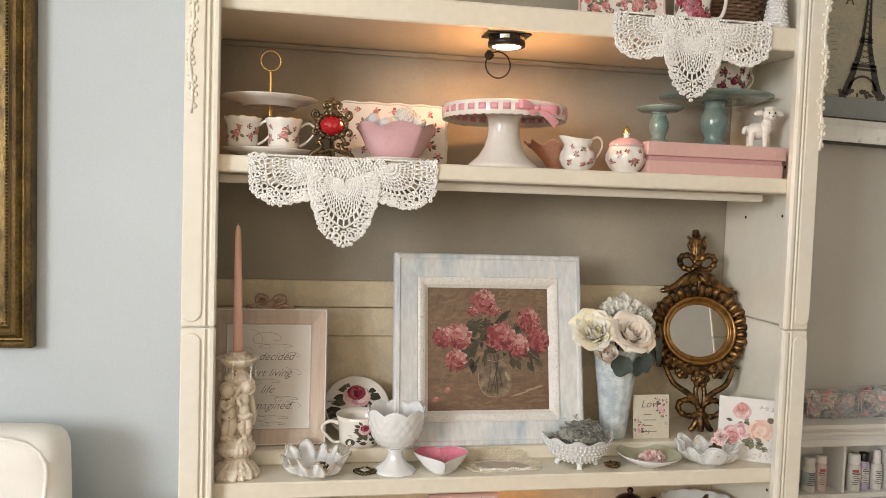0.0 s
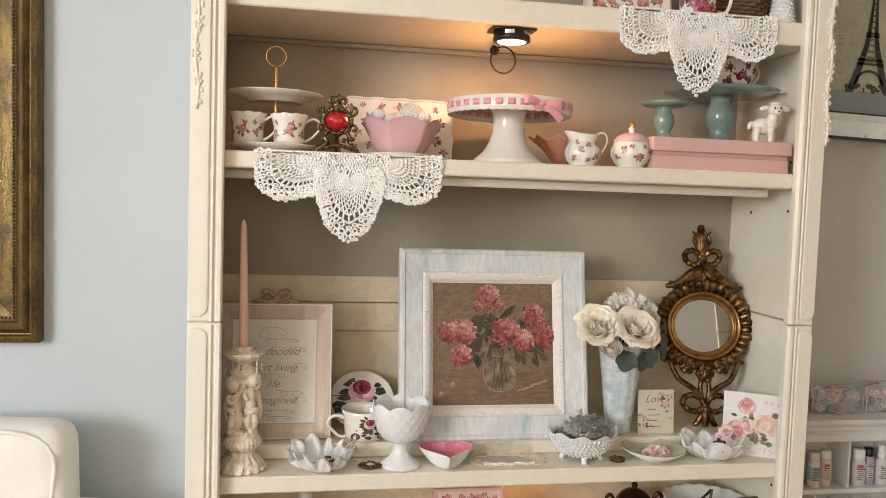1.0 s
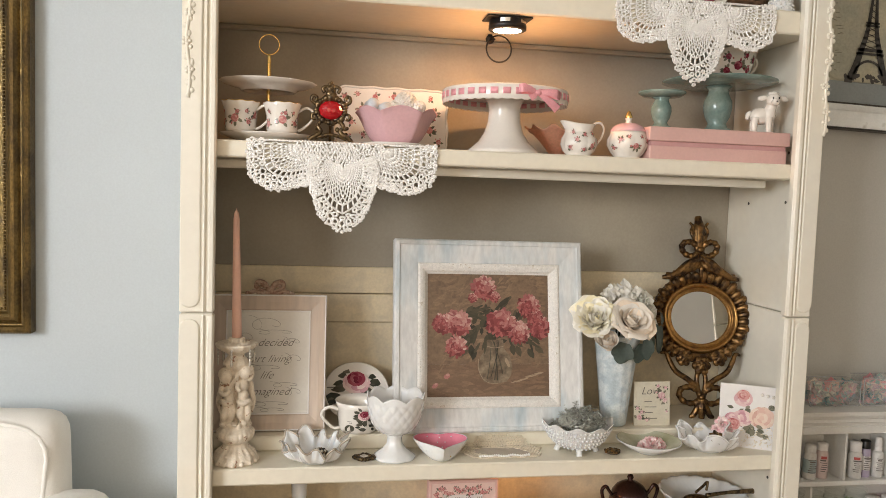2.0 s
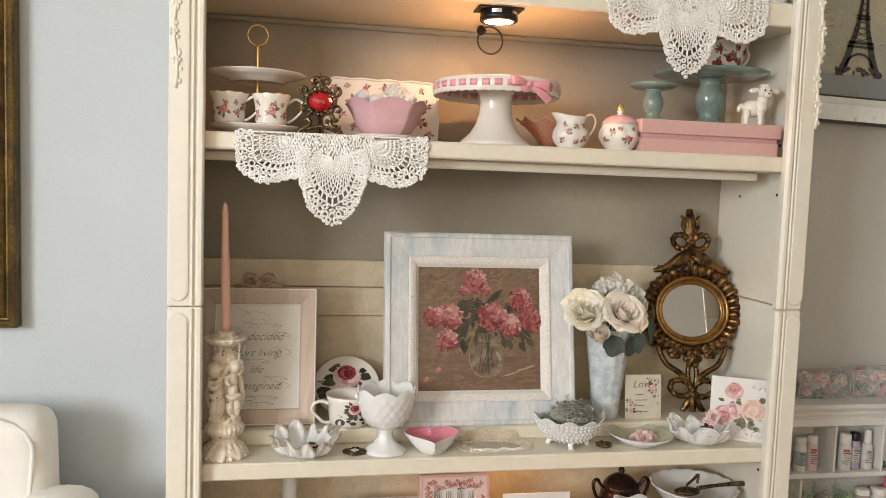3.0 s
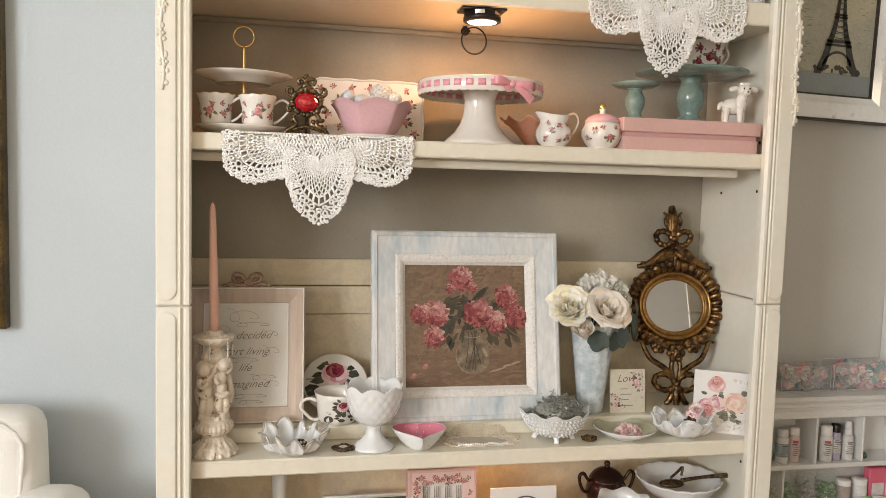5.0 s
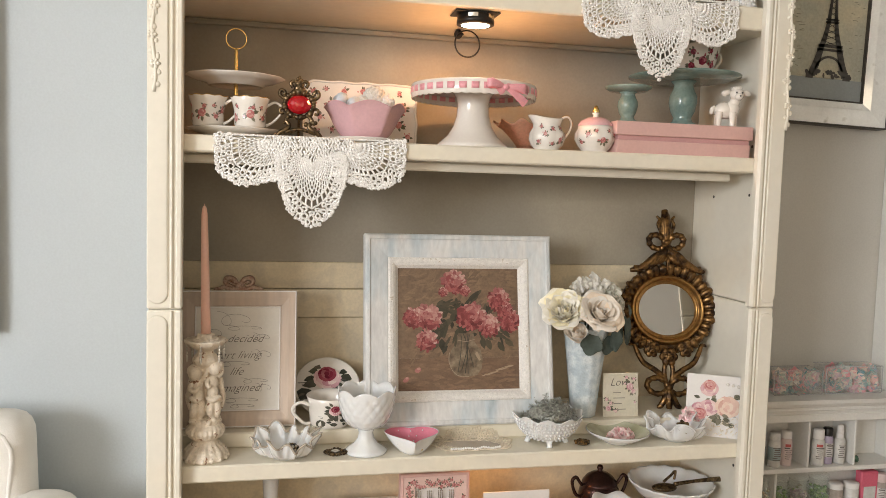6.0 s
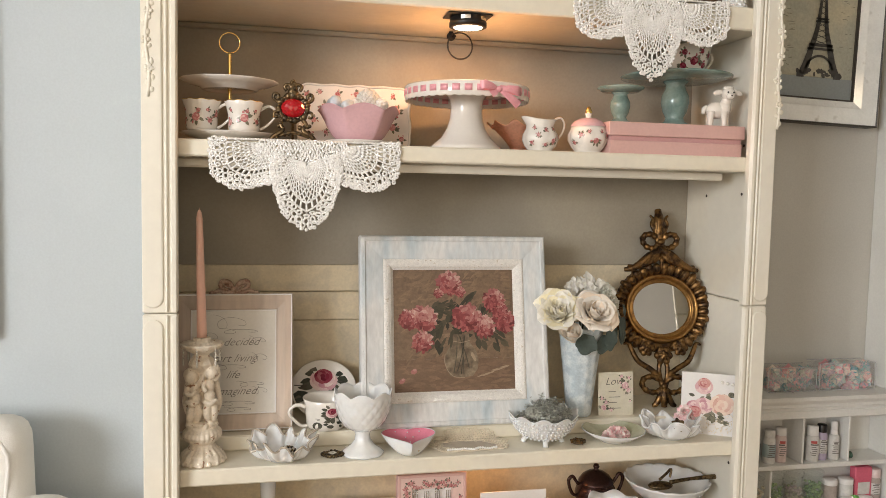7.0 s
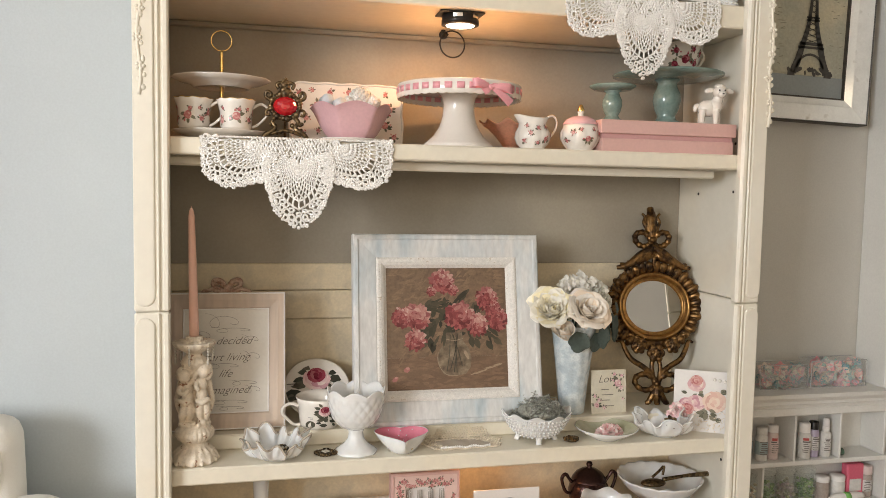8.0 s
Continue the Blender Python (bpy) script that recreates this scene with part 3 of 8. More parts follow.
stand = thing("tiered_stand", "two-tier white china stand with a gold rod and ring", "cake stand", (-0.490, 0.110, Z2))
PLATE = [(0.0, 0.003), (0.045, 0.002), (0.048, 0.0), (0.052, 0.001), (0.055, 0.005), (0.075, 0.010), (0.092, 0.017), (0.0925, 0.0185), (0.090, 0.0185), (0.072, 0.0125), (0.05, 0.008), (0.0, 0.007)]
wavy = lambda a, r, z, i: (r * (1 + (0.012 * math.cos(12 * a) if r > 0.08 else 0)), z)
part("plate", lathe(Geo(), PLATE, 60, mod=wavy), CHINA, stand)
part("plate", lathe(Geo(), PLATE, 60, (0, 0, 0.100), mod=wavy), CHINA, stand)
part("rod", tube(Geo(), [(0, 0, 0.008), (0, 0, 0.14), (0, 0, 0.172)], [0.0036, 0.0036, 0.003], 10), GOLD, stand, "thin gold rod")
ring = [(0.019 * math.cos(6.283 * k / 32), 0, 0.191 + 0.019 * math.sin(6.283 * k / 32)) for k in range(32)]
part("ring", tube(Geo(), ring, 0.0013, 8, closed=True), GOLD, stand, "gold carrying ring")

CUP = [(0.0, 0.0035), (0.022, 0.003), (0.023, 0.0), (0.026, 0.001), (0.0285, 0.006), (0.0285, 0.018), (0.0290, 0.032), (0.0325, 0.046), (0.0355, 0.055), (0.0350, 0.0560), (0.0335, 0.0545), (0.0300, 0.045), (0.0265, 0.030), (0.026, 0.009), (0.0, 0.006)]


def rim_wave(n, dr, dz, from_z):
    return lambda a, r, z, i: (r * (1 + (dr * math.cos(n * a) if z > from_z else 0)), z + (dz * math.cos(n * a) if z > from_z else 0))


def teacup(loc, turn):
    cup = thing("teacup", "small white china teacup with pink rose sprays, on the tiered stand", "teacup", loc, turn, group="teacups on the tiered stand")
    part("bowl", lathe(Geo(), CUP, 48, mod=rim_wave(10, 0.015, 0.0008, 0.05)), CHINA, cup)
    h = [(0.030, 0, 0.042), (0.044, 0, 0.050), (0.055, 0, 0.046), (0.059, 0, 0.036), (0.053, 0, 0.025), (0.040, 0, 0.012), (0.029, 0, 0.006)]
    part("handle", tube(Geo(), h, [0.003, 0.0026, 0.0024, 0.0022, 0.0022, 0.0024, 0.003], 8), CHINA, cup)
    g = Geo()
    for a, z, s in ((-1.62, 0.024, 0.0085), (-2.65, 0.016, 0.0065), (-0.75, 0.018, 0.005), (-0.2, 0.030, 0.006), (-1.45, 0.036, 0.004), (-2.5, 0.038, 0.0035), (-0.9, 0.037, 0.0035), (-3.4, 0.03, 0.006)):
        rose_print(g, round_place(CUP[3:9], a), 0, z, s, 4 if s > 0.004 else 2)
    part("rose_print", g, [PRINT, LEAFPRINT], cup)
    part("gold_rim", lathe(Geo(), [(0.0356, 0.0553), (0.0354, 0.0566), (0.0342, 0.0564)], 48, mod=rim_wave(10, 0.015, 0.0008, 0.05)), GOLD, cup)
    return cup


teacup((-0.537, 0.060, Z2 + 0.018), -14)
teacup((-0.461, 0.052, Z2 + 0.018), 6)

easel = thing("jewelled_ornament", "ornate aged brass stand set with a large red jewel", "ornament", (-0.371, 0.050, Z2))
g = Geo()
for k in range(26):
    a = 6.283 * k / 26
    ball(g, (0.0270 * math.cos(a), 0, 0.066 + 0.0235 * math.sin(a)), 0.0042 + 0.0012 * (k % 3), 8, 6)
for s in (-1, 1):
    tube(g, [(s * 0.016, 0, 0.047), (s * 0.024, 0, 0.036), (s * 0.018, -0.003, 0.026), (s * 0.026, -0.004, 0.018), (s * 0.036, -0.004, 0.012), (s * 0.041, -0.004, 0.004), (s * 0.034, -0.004, 0.001)], [0.004, 0.0045, 0.004, 0.005, 0.0045, 0.004, 0.003], 7)
    tube(g, [(s * 0.026, 0, 0.075), (s * 0.036, 0, 0.083), (s * 0.034, 0, 0.092), (s * 0.027, 0, 0.089), (s * 0.028, 0, 0.083)], 0.0035, 7)
    tube(g, [(s * 0.026, 0, 0.06), (s * 0.035, 0, 0.057), (s * 0.034, 0, 0.049), (s * 0.028, 0, 0.050)], 0.003, 7)
    tube(g, [(s * 0.012, 0, 0.098), (s * 0.016, 0, 0.106), (s * 0.008, 0, 0.110), (s * 0.004, 0, 0.104)], 0.0035, 7)
    for k in range(5):
        ball(g, (s * rnd(0.008, 0.034), rnd(-0.004, 0.002), rnd(0.012, 0.042)), rnd(0.003, 0.005), 7, 5)
for k in range(10):
    ball(g, (0.003 * math.sin(k * 2.1), 0, 0.090 + 0.0030 * k), 0.0095 - 0.0007 * k, 8, 6, mod=lambda a, b: 1 + 0.15 * math.sin(4 * a))
tube(g, [(0, 0.004, 0.045), (0, 0.03, 0.02), (0, 0.05, 0.002)], 0.003, 6)
tube(g, [(-0.03, -0.003, 0.012), (0, -0.005, 0.02), (0.03, -0.003, 0.012)], 0.0035, 6)
part("frame", g, BRONZE, easel)
lens = [(0.0, 0.0105), (0.0075, 0.0098), (0.0145, 0.0065), (0.0195, 0.0015), (0.0205, -0.002), (0.0, -0.003)]
part("jewel", lathe(Geo(), lens[::-1], 12, M=Matrix.Translation((0, -0.003, 0.066)) @ Matrix.Diagonal((1.12, 1, 0.88, 1)) @ pose(0, 0, 0, 90)), RUBY, easel, "faceted red glass jewel", smooth=False)


def wavy_rect(w, h, rad, wave, n=24):
    """A rounded rectangle in x and z from its bottom middle, with a scalloped edge."""
    pts = []
    for cx, cz, a0 in ((w / 2 - rad, h - rad, 0), (-w / 2 + rad, h - rad, 90), (-w / 2 + rad, rad, 180), (w / 2 - rad, rad, 270)):
        for k in range(n):
            a = radians(a0 + 90 * k / n)
            pts.append((cx + rad * math.cos(a), cz + rad * math.sin(a)))
    out = []
    for i in range(len(pts)):
        p, q = Vector(pts[i]), Vector(pts[(i + 1) % len(pts)])
        m = max(1, int((q - p).length / 0.006))
        out += [tuple(p.lerp(q, k / m)) for k in range(m)]
    run, res = 0.0, []
    for i, p in enumerate(out):
        d = Vector((p[0], p[1] - h / 2))
        run += (Vector(p) - Vector(out[i - 1])).length if i else 0
        d.normalize()
        res.append((p[0] + d.x * wave * math.sin(run / 0.0085), p[1] + d.y * wave * math.sin(run / 0.0085)))
    return res


tray = thing("serving_tray", "scalloped white china tray with scattered rose sprays, leaning on the back", "tray", (-0.240, 0.190, Z2), tilt=-12)
o = wavy_rect(0.240, 0.138, 0.022, 0.0012)
g = prism(Geo(), o, -0.002, 0.004, bevel=0.002)
part("dish", g, CHINA, tray)
part("rim", tube(Geo(), [(x * 0.985, -0.003, 0.069 + (z - 0.069) * 0.985) for x, z in o], 0.0026, 6, closed=True), CHINA, tray)
g = Geo()
for u, v, s in ((-0.10, 0.115, 0.006), (-0.072, 0.121, 0.0055), (-0.035, 0.117, 0.008), (0.005, 0.119, 0.008), (0.045, 0.116, 0.0075), (0.083, 0.118, 0.006), (-0.062, 0.090, 0.009), (-0.085, 0.06, 0.007), (-0.060, 0.034, 0.006), (0.090, 0.085, 0.011), (0.080, 0.050, 0.010), (0.100, 0.025, 0.007), (-0.095, 0.03, 0.007), (0.03, 0.09, 0.008), (-0.1, 0.09, 0.006), (0.06, 0.1, 0.005)):
    rose_print(g, flat_place(-0.002), u, v, s * 0.85, 4)
part("rose_print", g, [PRINT, LEAFPRINT], tray)

sau = thing("small_plate", "small grey-white china plate under the pink bowl", "plate", (-0.243, 0.090, Z2))
part("plate", lathe(Geo(), [(0.0, 0.002), (0.03, 0.0), (0.05, 0.003), (0.068, 0.009), (0.067, 0.0105), (0.048, 0.006), (0.0, 0.0055)], 48), CHINA, sau)


def facet(n, dz, zmax):
    def f(a, r, z, i):
        k = (a * n / 6.2832) % 1.0
        bulge = 1 + 0.55 * (math.cos(math.pi / n) / math.cos((k - 0.5) * 2 * math.pi / n) - 1)
        t = max(0.0, z / zmax) ** 3
        return r * bulge, z + dz * t * (math.sin(math.pi * k) - 0.6)
    return f


bowl = thing("pink_bowl", "pink glazed petal-edged bowl filled with white paper flowers", "bowl", (-0.243, 0.090, Z2 + 0.006), 2)
BP = [(0.0, 0.002), (0.034, 0.0), (0.040, 0.003), (0.052, 0.014), (0.061, 0.029), (0.068, 0.045), (0.074, 0.058), (0.0795, 0.067), (0.081, 0.0683), (0.0785, 0.068), (0.072, 0.058), (0.058, 0.029), (0.047, 0.013), (0.036, 0.008), (0.0, 0.007)]
part("bowl", lathe(Geo(), BP, 96, mod=facet(6, 0.011, 0.067)), PINKBOWL, bowl)


def rose_head(g, c, r, up, layers=5, first=3, more=0.8, shut=4, wide=80, ruffle=0.03, roll=1.0, mat=0, span=1.5, shut_in=0.8, free=1.0):
    """A full rose: shells of thin petals that start at its base; the inner ones stand, the outer ones open and roll their rims back."""
    turn = Matrix.Translation(c) @ Vector(up).to_track_quat("Z", "Y").to_matrix().to_4x4() @ Matrix.Translation((0, 0, -0.45 * r))
    for l in range(layers):
        t = l / max(1, layers - 1)
        n = round(first + more * l)
        off = rnd(0, 6.28)
        for p in range(n):
            a0 = off + 6.283 * p / n + rnd(-0.12, 0.12)
            lean = radians(shut + (wide - shut) * t ** 0.9 + rnd(-6, 6))
            long = r * (0.86 + 0.26 * t) * rnd(0.94, 1.06)
            half = 6.283 / n * 0.5 * span * (1.15 - 0.15 * t)
            v, f, nu, nv = [], [], 10, 10
            rr, zz, line = r * (0.025 + 0.15 * t), 0.0, []
            for j in range(nv + 1):
                w = j / nv
                bend = lean * (0.25 + 1.0 * w) + (1 - t * free) * (0.55 - 1.5 * w) * shut_in + roll * t * max(0.0, (w - 0.80) / 0.20) * 0.9
                line.append((rr, zz))
                rr += long / nv * math.sin(bend)
                zz += long / nv * math.cos(bend)
            for j, (rr, zz) in enumerate(line):
                w = j / nv
                wd = half * min(1.0, 0.45 + 1.1 * w) * (1 - 0.28 * w ** 5)
                for i in range(nu + 1):
                    u = 2 * i / nu - 1
                    aa = a0 + wd * u
                    dip = 0.16 * r * abs(u) ** 3 * w
                    wob = ruffle * r * math.sin(5 * u + 2.1 * p + l) * w * w
                    q = max(0.02 * r, rr + wob + 0.03 * r * u * (1 if p % 2 else -1))
                    v.append((q * math.cos(aa), q * math.sin(aa), zz - dip + 0.5 * wob * math.cos(7 * u)))
            for j in range(nv):
                for i in range(nu):
                    q = j * (nu + 1) + i
                    f.append((q, q + 1, q + nu + 2, q + nu + 1))
            g.add(v, f, mat, turn)
    return g


g = Geo()
for cx, cy, cz, r, n in ((0.018, 0.0, 0.084, 0.027, 60), (0.042, -0.008, 0.076, 0.018, 34), (-0.006, -0.010, 0.074, 0.016, 30)):
    ball(g, (cx, cy, cz), r * 0.72, 14, 9)
    for k in range(n):
        z = 1 - 1.25 * (k + 0.5) / n
        q, a = math.sqrt(max(0, 1 - z * z)), 2.4 * k
        up = Vector((q * math.cos(a), q * math.sin(a), z))
        M = Matrix.Translation(Vector((cx, cy, cz)) + up * r * 0.70) @ up.to_track_quat("Z", "Y").to_matrix().to_4x4()
        for j in range(4):
            petal(g, M @ pose(0, 0, 0, 38, 0, 90 * j + rnd(-15, 15)), r * 0.34, r * 0.30, 0.3, 0.35, nu=2, nv=3)
single("paper_flower", g, FLOWERWHITE, "ruffled white paper flowers heaped in the pink bowl", "flower", (-0.243, 0.090, Z2 + 0.006))
g = Geo()
for k in range(7):
    ball(g, (-0.034 + rnd(-0.018, 0.018), rnd(-0.03, 0.02), 0.074 + rnd(-0.006, 0.006)), rnd(0.009, 0.014), 12, 8, mod=lambda a, b: 1 + 0.12 * math.sin(5 * a) * math.cos(4 * b))
single("tulle_bundle", g, BLUEFLUFF, "crumpled pale blue tulle in the pink bowl", "fabric", (-0.243, 0.090, Z2 + 0.006))

cake = thing("cake_stand", "white pedestal cake stand with pink ribbon woven through its rim", "cake stand", (-0.027, 0.078, Z2))
CR = 0.1245
scal = lambda a, r, z, i: (r, z - (0.0022 * abs(math.sin(22 * a)) if z < 0.0985 else 0))
part("skirt", lathe(Geo(), [(CR - 0.004, 0.114), (CR - 0.0035, 0.098), (CR - 0.001, 0.096), (CR, 0.097), (CR + 0.001, 0.105), (CR + 0.001, 0.121), (CR - 0.001, 0.1235), (CR - 0.006, 0.1235), (CR - 0.009, 0.120), (0.06, 0.1175), (0.0, 0.117)], 132, mod=scal), CHINA, cake)
part("underside", lathe(Geo(), [(CR - 0.0038, 0.1135), (0.08, 0.112), (0.04, 0.110), (0.0, 0.110)], 60), CHINA, cake)
part("pedestal", lathe(Geo(), [(0.0, 0.1105), (0.042, 0.110), (0.034, 0.100), (0.031, 0.085), (0.033, 0.062), (0.039, 0.042), (0.051, 0.023), (0.067, 0.009), (0.0725, 0.003), (0.072, 0.0), (0.0, 0.0005)], 48), CHINA, cake)
for k in range(34):
    a0 = 6.283 * k / 34
    v, n = [], 5
    for r in (CR - 0.0048, CR + 0.0019):
        for z in (0.1040, 0.1160):
            for i in range(n):
                a = a0 + 0.115 * i / (n - 1)
                v.append((r * math.cos(a), r * math.sin(a), z))
    f = []
    for i in range(n - 1):
        f += [(i, i + 1, n + i + 1, n + i), (2 * n + i, 3 * n + i, 3 * n + i + 1, 2 * n + i + 1), (n + i, n + i + 1, 3 * n + i + 1, 3 * n + i), (i, 2 * n + i, 2 * n + i + 1, i + 1)]
    f += [(0, n, 3 * n, 2 * n), (n - 1, 3 * n - 1, 4 * n - 1, 2 * n - 1)]
    part("ribbon", Geo().add(v, f), RIBBON, cake)


def strip(g, pts, width, mat=0, lean=(0, 0, 1)):
    """A flat ribbon along points; width runs along lean, a number or one for each point."""
    v, f = [], []
    for i, p in enumerate(pts):
        w = width[i] if isinstance(width, (list, tuple)) else width
        for s in (-1, 0, 1):
            v.append(Vector(p) + Vector(lean).normalized() * w * 0.5 * s + Vector((0, -0.0008 * (1 - abs(s)), 0)))
    for i in range(len(pts) - 1):
        for k in (0, 1):
            a = 3 * i + k
            f.append((a, a + 3, a + 4, a + 1))
    return g.add(v, f, mat)


g = Geo()
strip(g, [(0, -0.002, 0), (-0.012, -0.008, 0.004), (-0.024, -0.010, 0.006), (-0.031, -0.006, 0.004), (-0.024, -0.001, 0.002), (-0.010, 0.0, 0.0), (0, -0.001, 0)], [0.006, 0.012, 0.017, 0.016, 0.013, 0.008, 0.006])
strip(g, [(0, -0.002, 0), (0.012, -0.009, 0.002), (0.026, -0.011, 0.0), (0.034, -0.006, -0.002), (0.026, -0.001, -0.002), (0.012, 0.0, -0.001), (0, -0.001, 0)], [0.006, 0.012, 0.018, 0.017, 0.013, 0.008, 0.006])
strip(g, [(0.001, -0.003, -0.001), (0.010, -0.008, -0.010), (0.020, -0.009, -0.019), (0.031, -0.006, -0.029)], [0.006, 0.011, 0.014, 0.016], lean=(0.6, 0, 1))
strip(g, [(-0.001, -0.003, -0.001), (-0.007, -0.007, -0.008), (-0.013, -0.006, -0.012)], [0.006, 0.010, 0.012], lean=(-0.6, 0, 1))
ball(g, (0, -0.004, 0), (0.005, 0.004, 0.006), 10, 7)
part("bow", g, RIBBON, cake, "pink satin bow").matrix_local = pose(0.030, -0.1225, 0.108, 0, 1, 13) @ Matrix.Diagonal((1.35, 1.0, 0.95, 1.0))

puck = thing("puck_light", "black round under-shelf puck light, switched on", "light", (-0.036, 0.045, 1.8165))
part("mount", box(Geo(), (-0.049, -0.030, -0.006), (0.047, 0.030, 0.0), 0.002), BLACK, puck)
part("housing", lathe(Geo(), [(0.0, -0.004), (0.034, -0.005), (0.0385, -0.008), (0.0385, -0.020), (0.0395, -0.0215), (0.0395, -0.0345), (0.036, -0.0365), (0.0315, -0.0365), (0.031, -0.034), (0.0, -0.034)], 40), BLACK, puck)
LENS = material("lit_lens", (1.0, 0.83, 0.62), 0.4, vary=0, bump=0, emit=6.0)
puck.scale = (0.93, 0.93, 0.66)
part("lens", lathe(Geo(), [(0.0, -0.0395), (0.02, -0.039), (0.030, -0.0365), (0.0305, -0.0345), (0.0, -0.0342)], 32), LENS, puck, "glowing warm white lens")
for a0 in (-2.2, -1.05):
    v = [(0.0389 * math.cos(a0 + 0.13 * i), 0.0389 * math.sin(a0 + 0.13 * i), z) for z in (-0.019, -0.0085) for i in range(5)]
    part("sticker", Geo().add(v, [(i, i + 1, i + 6, i + 5) for i in range(4)]), SILVER, puck, "pale printed sticker")
MATTBLACK = material("matt_black_iron", (0.008, 0.007, 0.007), 0.6, vary=0.05, bump=0)
hook = thing("ring_hook", "black iron knob with a loose ring, fixed under the shelf", "hook", (-0.0335, 0.205, 1.8165))
g = ball(Geo(), (0, 0, -0.010), 0.0095, 14, 9)
tube(g, [(0, 0, 0), (0, 0, -0.004)], 0.005, 10)
tube(g, [(0, -0.004, -0.010), (0.004, -0.011, -0.013), (0.007, -0.015, -0.011)], 0.0024, 7)
part("knob", g, MATTBLACK, hook)
rg = [(0.0165 + 0.0272 * math.cos(6.283 * k / 36), -0.017 + 0.003 * math.sin(6.283 * k / 36), -0.0320 + 0.0285 * math.sin(6.283 * k / 36)) for k in range(36)]
part("ring", tube(Geo(), rg, 0.0017, 8, closed=True), MATTBLACK, hook, "thin black ring")

SB = [(0.0, 0.002), (0.026, 0.0), (0.0255, 0.004), (0.033, 0.012), (0.0375, 0.025), (0.0365, 0.037), (0.0295, 0.049), (0.0275, 0.056), (0.0325, 0.070), (0.0315, 0.0715), (0.0265, 0.058), (0.0275, 0.050), (0.034, 0.037), (0.035, 0.025), (0.0, 0.008)]


def spout(a, r, z, i):
    t = max(0.0, (z - 0.045) / 0.03)
    k = max(0.0, math.cos(a - math.pi)) ** 6
    r = r * (1 + 0.06 * (abs(math.sin(4 * a)) - 0.5) * max(0.0, math.sin(math.pi * min(1.0, z / 0.055))))
    return r * (1 + 0.45 * t * k), z + 0.004 * t * k - 0.004 * t * math.sin(a) ** 2


jug = thing("creamer", "white china cream jug with rose sprays and a looped handle", "jug", (0.125, 0.060, Z2), 12)
jug.scale = (0.96, 0.96, 0.94)
part("body", lathe(Geo(), SB, 96, mod=spout), CHINA, jug)
part("handle", tube(Geo(), [(0.028, 0, 0.060), (0.038, 0, 0.073), (0.052, 0, 0.075), (0.060, 0, 0.062), (0.055, 0, 0.044), (0.044, 0, 0.030), (0.034, 0, 0.024)], [0.003, 0.0028, 0.0025, 0.0022, 0.0024, 0.0025, 0.003], 8), CHINA, jug)
part("gold_line", tube(Geo(), [(0.0285, 0, 0.0635), (0.0385, 0, 0.0757), (0.053, 0, 0.0774), (0.0622, 0, 0.0625), (0.0572, 0, 0.044)], 0.0011, 6), GOLD, jug)
g = Geo()
for a, z, s in ((-1.3, 0.022, 0.008), (-2.2, 0.034, 0.006), (-1.75, 0.045, 0.0055), (-0.7, 0.032, 0.0065), (-2.6, 0.018, 0.006), (-1.1, 0.048, 0.005), (-1.8, 0.014, 0.005), (-2.5, 0.050, 0.005), (-0.5, 0.05, 0.004)):
    rose_print(g, round_place(SB[2:9], a), 0, z, s * 0.75, 4, 0.0016)
part("rose_print", g, [PRINT, LEAFPRINT], jug)

SG = [(0.0, 0.002), (0.024, 0.0), (0.0255, 0.003), (0.033, 0.012), (0.0405, 0.026), (0.0405, 0.038), (0.0355, 0.049), (0.0355, 0.0545), (0.0335, 0.054), (0.036, 0.04), (0.0, 0.008)]
sugar = thing("sugar_bowl", "white china sugar bowl with roses and a pink gold-knobbed lid", "sugar bowl", (0.229, 0.060, Z2))
part("body", lathe(Geo(), SG, 96, mod=lambda a, r, z, i: (r * (1 + 0.07 * (abs(math.sin(4 * a)) - 0.5) * max(0.0, math.sin(math.pi * min(1.0, z / 0.052)))), z)), CHINA, sugar)
lid = part("lid", lathe(Geo(), [(0.0365, 0.0545), (0.036, 0.057), (0.030, 0.065), (0.018, 0.0715), (0.0, 0.073)], 40), PINKBOWL, sugar, "pink domed lid")
part("knob", lathe(Geo(), [(0.0065, 0.072), (0.0055, 0.077), (0.0075, 0.082), (0.0, 0.083)], 20), CHINA, lid)
part("foot_ring", lathe(Geo(), [(0.0235, 0.0), (0.027, 0.0005), (0.0265, 0.0035), (0.0235, 0.005)], 40), CHINA, sugar)
part("finial", lathe(Geo(), [(0.0072, 0.0825), (0.0075, 0.086), (0.005, 0.091), (0.0035, 0.095), (0.0, 0.097)], 20), GOLD, lid, "gold finial")
g = Geo()
for a, z, s in ((-1.55, 0.024, 0.009), (-2.3, 0.036, 0.0065), (-0.85, 0.036, 0.0065), (-1.9, 0.042, 0.005), (-1.2, 0.043, 0.0045), (-2.7, 0.02, 0.006), (-0.5, 0.018, 0.006)):
    rose_print(g, round_place(SG[2:8], a), 0, z, s * 0.72, 4, 0.0020)
part("rose_print", g, [PRINT, LEAFPRINT], sugar)

g = Geo()
PGL = fine_profile([(0.0, 0.002), (0.018, 0.0), (0.020, 0.003), (0.017, 0.010), (0.024, 0.020), (0.038, 0.036), (0.054, 0.052), (0.066, 0.060), (0.065, 0.0615), (0.052, 0.054), (0.034, 0.036), (0.0, 0.016)], 0.005)
lathe(g, PGL, 96, mod=lambda a, r, z, i: (r * (1 + 0.08 * math.sin(9 * a) * (z / 0.065) ** 3), z + 0.006 * math.sin(9 * a + 0.8) * (z / 0.065) ** 3))
